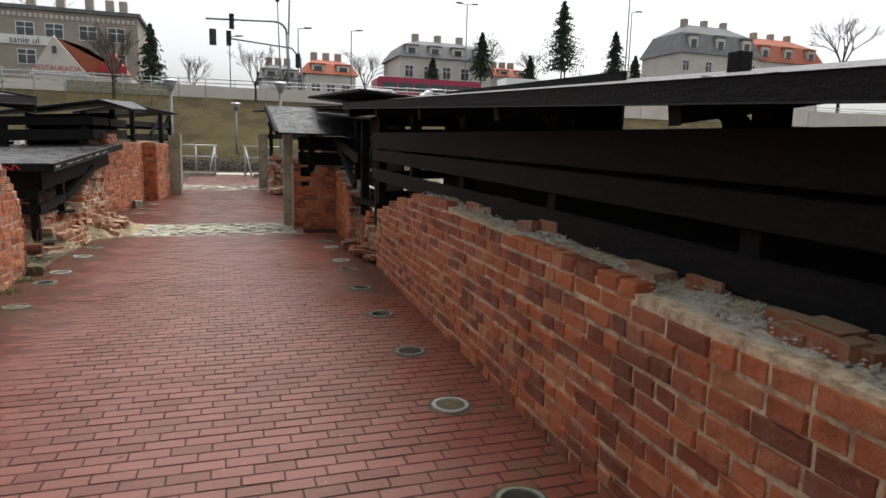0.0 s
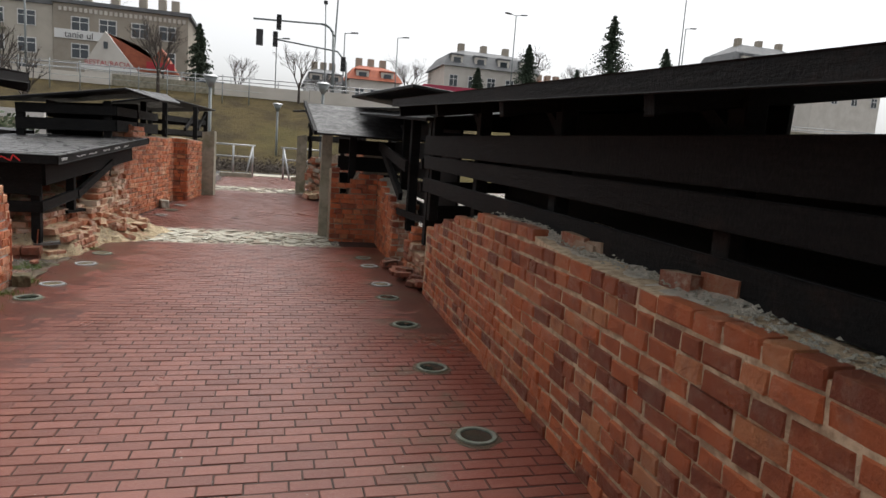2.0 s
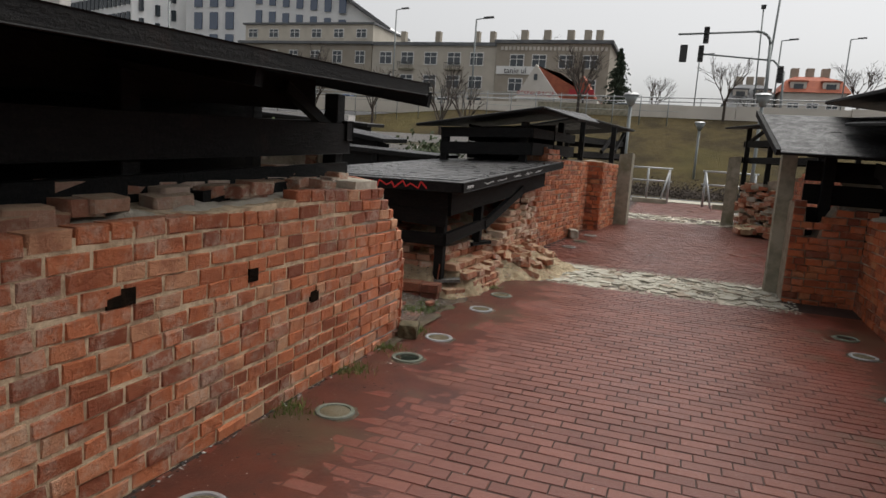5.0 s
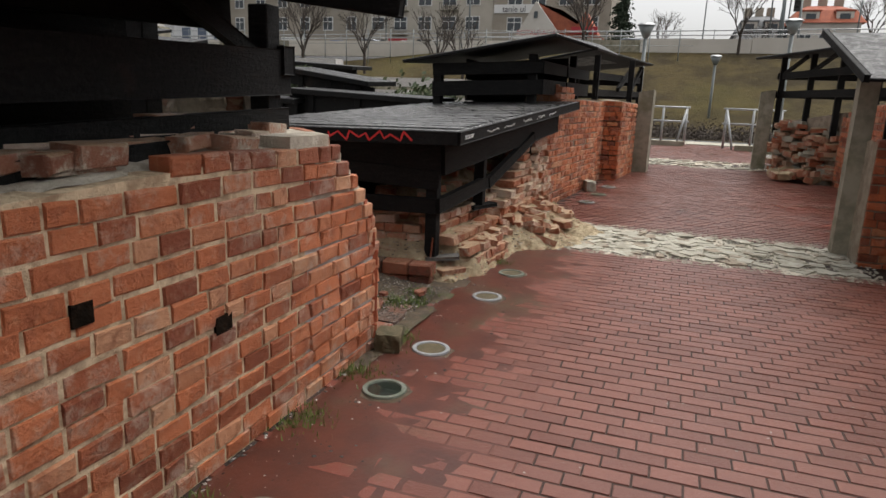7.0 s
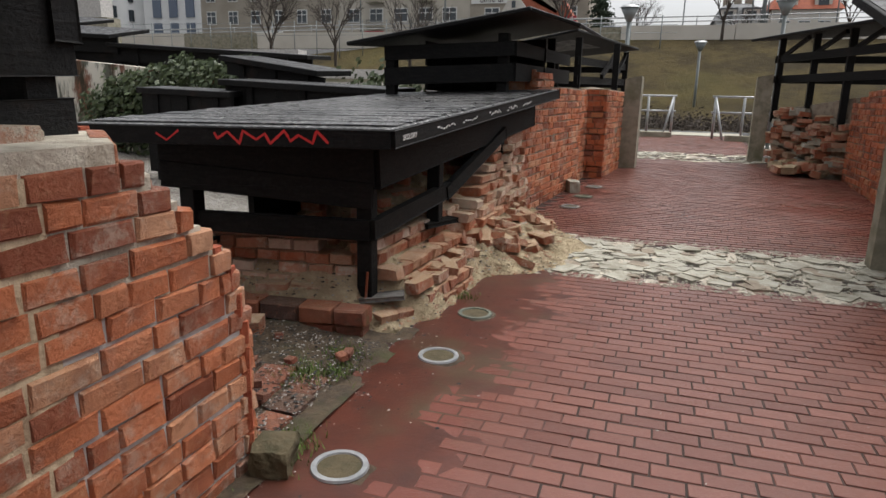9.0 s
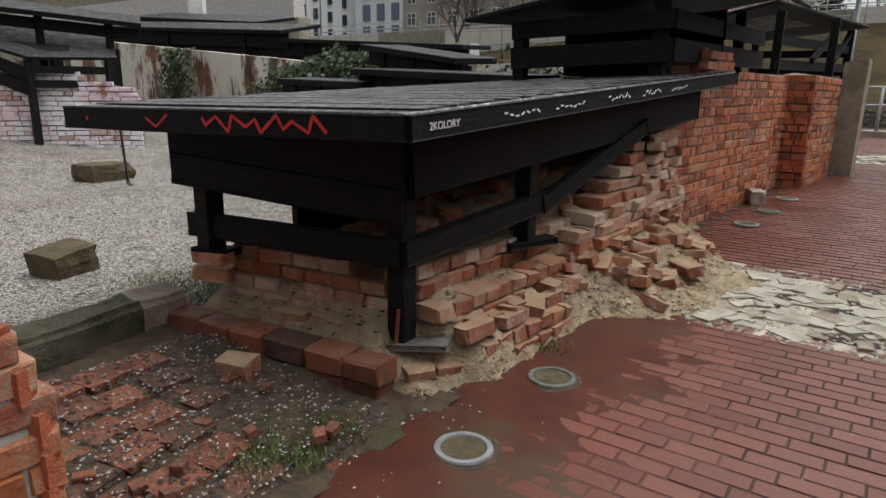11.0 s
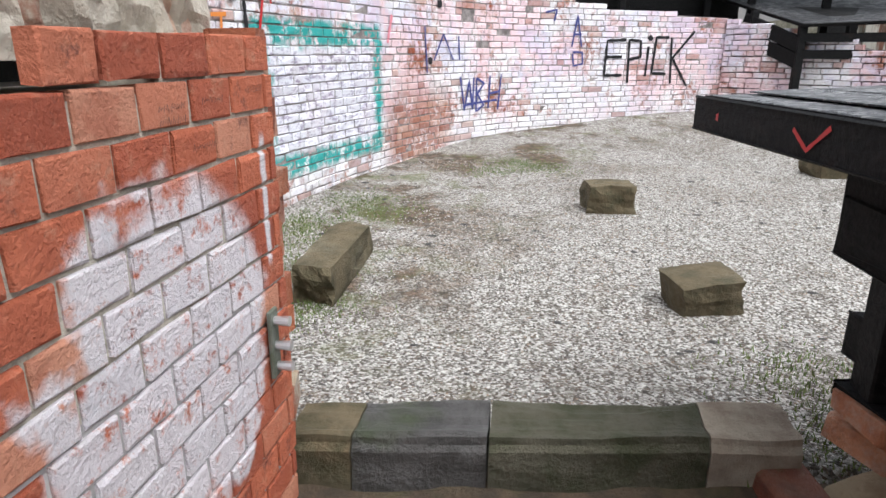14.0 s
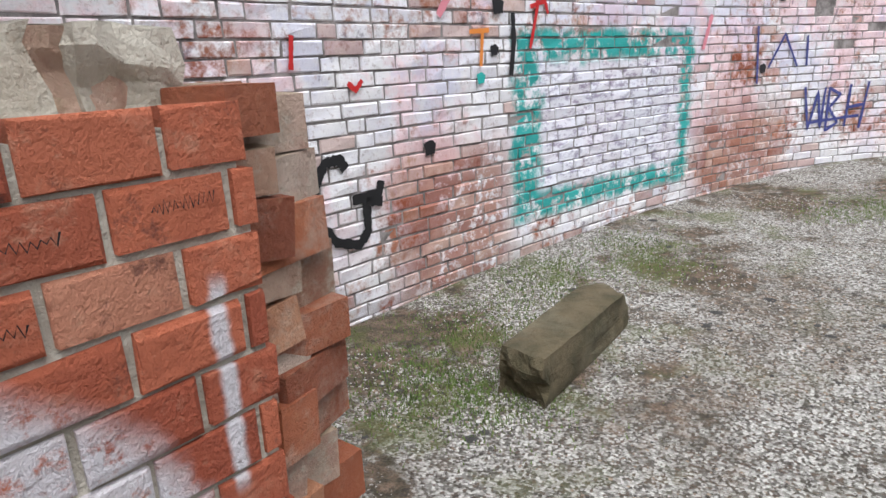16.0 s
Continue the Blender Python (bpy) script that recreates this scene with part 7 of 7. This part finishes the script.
# ---- trees ----
def branches(rng, p, d, ln, r, depth, segs, spread):
    q = p + d * ln
    segs.append((p, q, r, r * 0.68))
    if depth == 0:
        return
    for k in range(rng.choice((2, 3, 3))):
        a = Vector((rng.gauss(0, 1), rng.gauss(0, 1), rng.gauss(0.25, 0.7))).normalized()
        nd = (d + a * spread).normalized()
        branches(rng, p.lerp(q, rng.uniform(0.55, 1.0)), nd, ln * rng.uniform(0.6, 0.82), r * 0.6, depth - 1, segs, spread)


def limb_mesh(segs, sides=4):
    v, f = [], []
    for p, q, r0, r1 in segs:
        d = (q - p).normalized()
        a = d.orthogonal().normalized()
        b = d.cross(a)
        o = len(v)
        for c, r in ((p, r0), (q, r1)):
            for i in range(sides):
                t = 6.2832 * i / sides
                v.append(tuple(c + (a * math.cos(t) + b * math.sin(t)) * r))
        for i in range(sides):
            f.append((o + i, o + (i + 1) % sides, o + sides + (i + 1) % sides, o + sides + i))
    return v, f


def bare_tree(x, y, z0, height, seed, depth=5, spread=0.55, label="bare winter tree with fine twigs"):
    r = random.Random(seed)
    ob = thing("bare_tree", label, "tree", "bare trees")
    segs = []
    base = Vector((x, y, z0))
    trunk = [(Vector((x, y, min(z0, 7.5))), base + Vector((0, 0, height * 0.3)), height * 0.02, height * 0.015)]
    for k in range(5):
        a = 6.28 * k / 5 + r.uniform(-0.4, 0.4)
        d = Vector((math.cos(a) * 0.5, math.sin(a) * 0.5, 1)).normalized()
        branches(r, base + Vector((0, 0, height * r.uniform(0.2, 0.3))), d, height * 0.24, height * 0.011, depth, segs, spread)
    mesh_object("trunk", *limb_mesh(trunk, 8), "bark", ob)
    mesh_object("crown", *limb_mesh(segs, 3), "bark", ob)
    return ob


def spruce(x, y, z0, z1, seed, width=0.22):
    r = random.Random(seed)
    ob = thing("spruce", "dark spruce with drooping uneven boughs", "tree", "spruces")
    h = z1 - z0
    mesh_object("trunk", *limb_mesh([(Vector((x, y, 7.5)), Vector((x, y, z1)), h * 0.014, 0.03)], 6), "bark", ob)
    v, f = [], []
    n = 46
    for k in range(n):
        t = k / n
        z = z0 + h * (0.12 + 0.87 * t)
        ln = h * width * (1 - t) ** 0.85 * (1 + 0.28 * math.sin(k * 1.9 + seed)) + 0.12
        for j in range(r.randint(6, 9)):
            a = r.uniform(0, 6.28)
            l = ln * r.uniform(0.55, 1.15)
            for i in range(9):
                s = (i + r.random()) / 9
                cx, cy, cz = x + math.cos(a) * l * s, y + math.sin(a) * l * s, z - l * 0.28 * s * s + r.uniform(-0.1, 0.1)
                w = 0.06 * h * 0.12 * (1.3 - s) + 0.1
                o = len(v)
                b = r.uniform(0, 6.28)
                v += [(cx + w * math.cos(b), cy + w * math.sin(b), cz), (cx - w * math.cos(b), cy - w * math.sin(b), cz + 0.05), (cx + r.uniform(-w, w), cy + r.uniform(-w, w), cz - w * 1.6), (cx + r.uniform(-w, w), cy + r.uniform(-w, w), cz + w * 0.7)]
                f += [(o, o + 1, o + 2), (o, o + 3, o + 1)]
    mesh_object("crown", v, f, "needles", ob)
    return ob


spruce(58.9, 110, 15.5, 29.3, 3, 0.36)
spruce(71.3, 112, 15.5, 25.2, 4, 0.32)
spruce(40.8, 104, 13.5, 21.3, 5, 0.34)
spruce(53.5, 112, 14.5, 19.5, 6, 0.3)
spruce(-8.6, 95, 7.5, 17.0, 8, 0.26)
spruce(76.0, 112, 15.5, 21.0, 12, 0.34)
spruce(33.0, 106, 12.5, 17.0, 13, 0.3)
bare_tree(64, 118, 15, 10, 21), bare_tree(50.5, 125, 14, 12, 22), bare_tree(129, 112, 18, 19, 23, 5, 0.6)
bare_tree(-9.3, 70, 6, 6.6, 24, 5, 0.45, "bare reddish street tree before the red roof")
bare_tree(2.3, 47.2, 4.6, 4.3, 25, 5, 0.45), bare_tree(-6.2, 47.0, 4.4, 5.4, 26, 4, 0.4)
bare_tree(-36, 135, 8, 19, 27), bare_tree(-30, 140, 8, 21, 28), bare_tree(-49, 135, 8, 16, 29)
bare_tree(-3.5, 90, 7, 7, 30), bare_tree(24.5, 120, 10, 11, 31), bare_tree(8, 100, 7, 7, 32)
bare_tree(-13.5, 42, 2.0, 5.4, 33, 4, 0.4), bare_tree(-11.6, 41, 2.0, 4.6, 34, 4, 0.4), bare_tree(-24, 45, 3.0, 5.5, 35, 4), bare_tree(-19, 44, 3.0, 5.0, 36, 4), bare_tree(-33, 60, 5, 7, 37)
bare_tree(44, 125, 14, 10, 38), bare_tree(60, 125, 15, 9, 39)

fence = thing("mesh_fence", "thin wire fence along the grass terrace", "fence")
for k in range(28):
    pipe_between("post", (-44 + 1.6 * k, 46.5, 3.5), (-44 + 1.6 * k, 46.5, 5.9), 0.03, "pole", fence, 4)
for z in (5.0, 5.4, 5.8):
    pipe_between("wire", (-44, 46.5, z), (0, 46.5, z), 0.012, "pole", fence, 4)


def leaf_mass(name, label, count, place, size, material, seed):
    r = random.Random(seed)
    v, f = [], []
    for k in range(count):
        x, y, z = place(r)
        s = size * r.uniform(0.6, 1.3)
        n = Vector((r.gauss(0, 0.6), r.gauss(-1, 0.5), r.gauss(0.5, 0.6))).normalized()
        a = n.orthogonal().normalized()
        b = n.cross(a)
        c = Vector((x, y, z))
        o = len(v)
        v += [tuple(c + a * s), tuple(c + b * s * 0.7), tuple(c - a * s), tuple(c - b * s * 0.7)]
        f.append((o, o + 1, o + 2, o + 3))
    return tagged(mesh_object(name, v, f, material), label, "ivy", kind="stuff")


def ivy_place(r):
    t = r.random()
    x = -11.6 + 5.6 * t + r.gauss(0, 0.15)
    top = 1.1 + 0.95 * math.sin(t * 3.0) ** 0.5 + 0.25 * noise.noise((x * 2, 0, 0))
    return x, 19.15 - abs(r.gauss(0, 0.22)), max(0.1, top * r.random() ** 0.6)


leaf_mass("ivy", "dark green ivy climbing the peeling wall", 9000, ivy_place, 0.055, "leaf", 15)
leaf_mass("ivy", "ivy streaks on the peeling wall", 1400, lambda r: (-14.2 + r.gauss(0, 0.3), 18.85 - abs(r.gauss(0, 0.06)), r.uniform(0.4, 2.2)), 0.05, "leaf", 16)
leaf_mass("ivy", "ivy over the slipped roof sheet", 2500, lambda r: (-4.9 + r.gauss(0, 0.35), 18.6 + r.gauss(0, 0.3), 1.3 + r.gauss(0, 0.22)), 0.05, "leaf", 17)
hedge_pts = lambda r: (r.uniform(-3.5, 4.5), 34.2 + r.gauss(0, 0.5), 0.45 + abs(r.gauss(0, 0.25)))  # noqa: E731
leaf_mass("shrubs", "brown leafless shrubs below the bank", 5000, hedge_pts, 0.05, "bark", 18)


# ---- pieces of walls and paving, last ----
lay(wall_left, (-1.95, -4.0), (-1.95, 10.4), -0.02, lambda s: L_TOP(s - 4.0), "brick", 0.088, (0.12, 0.165, 0.18, 0.2, 0.24), 0.011, 0.1, 0.006, 3, (12.0, 14.4), ((12.97, 0.62, 0.05), (12.32, 0.86, 0.04), (11.42, 0.9, 0.05)), None, left_stop)
# the sprayed end face runs straight across; its corner by the path is broken away higher up
def face_y(x):
    return 10.302 - (x + 3.32) * 0.045


def face_corner(z):
    return float(np.interp(z, [0.7, 1.1, 1.27, 1.36, 1.46], [-2.3, -2.34, -2.42, -2.52, -2.62]))


def sprayed_face():
    """Even courses with half a brick's shift, cut at the broken corner."""
    r = random.Random(8)
    for k in range(-1, 16):
        z = 0.02 + 0.09 * k
        x = face_corner(z + 0.04)
        while x > -3.31:
            grid = -3.03 - (0.0 if k % 2 else 0.083)
            nx = grid - 0.166 * math.floor((grid - x) / 0.166 + 1.02)
            nx = max(nx, -3.325 + r.uniform(-0.006, 0.012))
            if x - nx > 0.03:
                ln, c = x - nx - 0.011, (x + nx) / 2
                m = Matrix.Translation((c, face_y(c) + r.uniform(0, 0.003), z + 0.045)) @ Matrix.Rotation(math.pi - 0.045 + r.uniform(-0.006, 0.006), 4, "Z") @ Matrix.Diagonal((ln, 0.04, 0.079, 1))
                ob = new("brick", brick_mesh("crisp", r.randrange(10), "end_face"))
                ob.parent, ob.matrix_basis = wall_left, m
            x = nx
    for k in range(17):
        # broken brick ends behind the face
        z = 0.0 + 0.088 * k
        loose_brick(wall_left, -3.41 - 0.0025 * (16 - k) + r.uniform(-0.012, 0.012), 10.14 + r.uniform(-0.02, 0.02), z, r, "brick" if r.random() < 0.6 else "brick_lime", (0.23, 0.2, 0.1), 0.03, 0.0)
        loose_brick(wall_left, -3.36 + r.uniform(-0.015, 0.015), 10.205 + r.uniform(-0.015, 0.01), z + 0.03, r, r.choice(("brick", "brick", "brick_lime")), (0.12, 0.14, 0.1), 0.1, 0.0)


sprayed_face()
prism("wall_core", [(-3.2, 9.6), (-3.2, 10.24), (-3.38, 10.2), (-3.5, 10.12), (-3.5, 9.6)], -0.1, [1.34, 1.34, 1.3, 1.26, 1.3], "mortar_pale", wall_left)
for k in range(15):
    zc = -0.05 + 0.1 * k
    y_end, xc = min(left_stop(zc + 0.03) - 4.0, 10.45) - 0.006, face_corner(zc)
    run = Vector((xc + 1.957, face_y(xc) - y_end, 0))
    back = Vector((-run.y, run.x, 0)).normalized() * 0.007
    if k > 13:
        prism("wall_core", [(-2.88, 10.1), (-2.86, face_y(-2.86) - 0.0075), (-3.3, face_y(-3.3) - 0.0075), (-3.29, 10.1)], 1.32, 1.43, "mortar_pale", wall_left)
        continue
    prism("wall_core", [(-1.962, 9.5), (-1.962, y_end - 0.006), (xc + back.x - 0.002, face_y(xc) - 0.0075), (-3.31, face_y(-3.31) - 0.0075), (-3.3, 9.5)], zc, min(zc + 0.1, 1.35), "mortar_grey" if zc < 0.8 else "mortar_pale", wall_left)
    if run.length > 0.05:
        lay(wall_left, (-1.957, y_end), (xc, face_y(xc)), zc, lambda s, zc=zc: zc + 0.1, "end_face" if zc < 1.1 else "brick", 0.1, (0.24, 0.26, 0.2), 0.01, 0.06, 0.006, 100 + k, (0, 2), (), lambda z: 0.0, None, "worn")
lay(wall_left, (-3.5, 10.05), (-3.5, 4.0), -0.05, profile((0, 1.45), (3, 1.3), (7, 1.2)), "brick_lime", 0.085, (0.13, 0.1, 0.2), 0.016, 0.1, 0.03, 9, (0, 0.6))
lay(wall_left, (-2.36, 0.0), (-2.36, 10.2), 1.2, profile((0, 1.0), (5.5, 1.2), (7, 1.3), (8.2, 1.38), (8.6, 1.36), (9.3, 1.45), (9.7, 1.45), (9.75, 0)), "brick_lime", 0.085, (0.14, 0.22, 0.26), 0.014, 0.12, 0.012, 10, (8, 11), missing=0.08)
lay(wall_right, R_A, R_B, -0.02, R_TOP, "brick_red", 0.092, (0.14, 0.17, 0.21, 0.26), 0.013, 0.1, 0.012, 4, (2.6, 5.6), ((0.25, 0.52, 0.05),), lambda z: 0.02 + 0.1 * abs(math.sin(z * 9)))
lay(wall_plaster, (-13.45, 14.15), (-11.55, 16.35), -0.02, profile((0, 1.95), (1.2, 1.75), (2.9, 1.3)), "painted", 0.085, (0.26, 0.26, 0.13), 0.014, 0.1, 0.008, 44)
lay(wall_far_left, (-2.02, 15.9), (-1.66, 18.95), 0.0, profile((0, 1.42), (0.7, 1.45), (0.75, 1.84), (1.3, 1.84), (1.32, 1.62), (3.1, 1.68)), "brick", 0.09, (0.14, 0.2, 0.27), 0.012, 0.1, 0.006, 12, (0, 1.4), ((0.55, 0.75, 0.04), (0.55, 0.83, 0.04), (1.5, 0.95, 0.04), (1.5, 1.05, 0.04), (2.3, 1.0, 0.04)), lambda z: 0.0 if z > 0.4 else 0.1)
lay(wall_far_left, (-1.70, 18.95), (-1.62, 19.62), 0.1, profile((0, 1.6), (0.7, 1.62)), "brick", 0.09, (0.14, 0.2, 0.27), 0.012, 0.1, 0.006, 13)
lay(wall_far_left, (-1.32, 19.60), (-1.64, 19.60), 0.1, profile((0, 1.66), (0.4, 1.66)), "brick_red", 0.09, (0.14, 0.2), 0.012, 0.1, 0.006, 14)
lay(wall_far_left, (-1.32, 19.6), (-1.14, 21.0), 0.1, profile((0, 1.66), (1.4, 1.66)), "brick", 0.09, (0.14, 0.2, 0.27), 0.012, 0.1, 0.01, 15, None, ((0.9, 0.9, 0.05),))
lay(wall_far_left, (-2.0, 16.70), (-2.35, 16.68), 1.4, profile((0, 1.84), (0.4, 1.84)), "brick", 0.09, (0.14, 0.2), 0.012, 0.1, 0.006, 16)
lay(wall_far_left, (-2.6, 15.88), (-2.02, 15.88), 0.5, profile((0, 1.40), (0.6, 1.42)), "brick_loose", 0.09, (0.14, 0.2), 0.014, 0.12, 0.03, 17)
lay(wall_niche, (1.60, 14.52), (2.42, 14.52), -0.02, profile((0, 1.33), (0.17, 1.33), (0.18, 0.86), (0.32, 0.86), (0.34, 1.08), (0.46, 1.1), (0.47, 1.27), (0.85, 1.26)), "brick_red", 0.09, (0.14, 0.2, 0.26), 0.01, 0.1, 0.008, 18, (0, 2))
lay(wall_niche, (2.42, 14.52), (2.34, 12.55), -0.02, profile((0, 1.24), (0.5, 1.12), (1.0, 1.02), (1.6, 1.0), (1.95, 0.8)), "brick_red", 0.09, (0.14, 0.2, 0.26), 0.012, 0.1, 0.01, 19, (0, 2.2), (), None, lambda z: 1.95 + 0.09 * (int(z / 0.09) % 2))
lay(wall_niche, (2.34, 12.55), (2.75, 12.55), -0.02, profile((0, 0.85), (0.4, 0.95)), "brick_loose", 0.09, (0.14, 0.2), 0.014, 0.1, 0.04, 20, (0, 2))
lay(wall_niche, (2.42, 11.75), (2.95, 11.75), -0.02, profile((0, 0.35), (0.15, 0.6), (0.5, 0.78)), "brick_red", 0.09, (0.14, 0.2), 0.012, 0.25, 0.03, 21, (0, 2))
lay(wall_niche, (2.46, 11.75), (2.5, 11.0), -0.02, profile((0, 0.5), (0.8, 0.2)), "brick_loose", 0.09, (0.14, 0.2), 0.012, 0.2, 0.03, 22, (0, 2))
lay(wall_far_right, (2.55, 20.9), (2.3, 15.6), 0.0, profile((0, 1.5), (1.5, 1.74), (4, 1.8), (6, 1.7)), "brick_red", 0.09, (0.14, 0.2, 0.27), 0.012, 0.1, 0.01, 23)
curved_wall()
# thin slabs on the wall face; the recesses' shade is only painted
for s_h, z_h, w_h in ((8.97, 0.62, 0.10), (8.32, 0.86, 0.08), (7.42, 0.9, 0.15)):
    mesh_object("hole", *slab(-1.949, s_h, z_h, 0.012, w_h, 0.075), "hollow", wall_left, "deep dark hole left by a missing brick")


def pavers():
    rng = random.Random(77)
    variants = []
    for k in range(8):
        r2 = random.Random(k)
        ring = [(-0.5, -0.5), (0.5, -0.5), (0.5, 0.5), (-0.5, 0.5)]
        vv = [(x, y, -1.0) for x, y in ring]
        vv += [(x + r2.uniform(-0.008, 0.008), y + r2.uniform(-0.015, 0.015), -0.18) for x, y in ring]
        vv += [(x * 0.98, y * 0.965, r2.uniform(-0.06, 0.06)) for x, y in ring]
        ff = [(a, b, 4 + b, 4 + a) for a, b in ((0, 1), (1, 2), (2, 3), (3, 0))] + [(4 + a, 4 + b, 8 + b, 8 + a) for a, b in ((0, 1), (1, 2), (2, 3), (3, 0))] + [(8, 9, 10, 11)]
        variants.append((vv, ff))
    meshes = []
    for vv, ff in variants:
        me = bpy.data.meshes.new("paver")
        me.from_pydata(vv, [], ff)
        me.materials.append(MAT["paver"])
        meshes.append(me)
    rv, rf, made = [], [], 0
    y, row = -4.5, 0
    while y < 30.9:
        strip = 13.95 < y < 15.25 or 22.7 < y < 24.5
        x = left_edge(y) + (row * 0.068 % 0.206) - 0.206 + rng.uniform(-0.004, 0.004)
        while x < right_edge(y) + (0.35 if 10.4 < y < 12.3 else 0):
            cx = x + 0.103
            bare = strip or (cx > 2.1 and 10.3 < y < 12.4)
            if cx > left_edge(y) + 0.05 and not bare:
                m = Matrix.Translation((cx, y, floor_z(y) + rng.uniform(-0.0015, 0.0015))) @ Euler((rng.uniform(-0.008, 0.008), rng.uniform(-0.005, 0.005), rng.uniform(-0.008, 0.008))).to_matrix().to_4x4() @ Matrix.Diagonal((0.197, 0.0895, 0.02, 1))
                i = rng.randrange(8)
                if 10.2 < y < 12.6 and -1.5 < cx < 1.0 and made < 300:
                    ob = new("paver", meshes[i])
                    ob.parent, ob.matrix_basis = pavement, m
                    made += 1
                else:
                    o = len(rv)
                    rv.extend(tuple(m @ Vector(w)) for w in variants[i][0])
                    rf.extend(tuple(k + o for k in g) for g in variants[i][1])
            x += 0.206
        y += 0.103
        row += 1
    tagged(mesh_object("pavers", rv, rf, "paver", pavement), kind="stuff")


pavers()
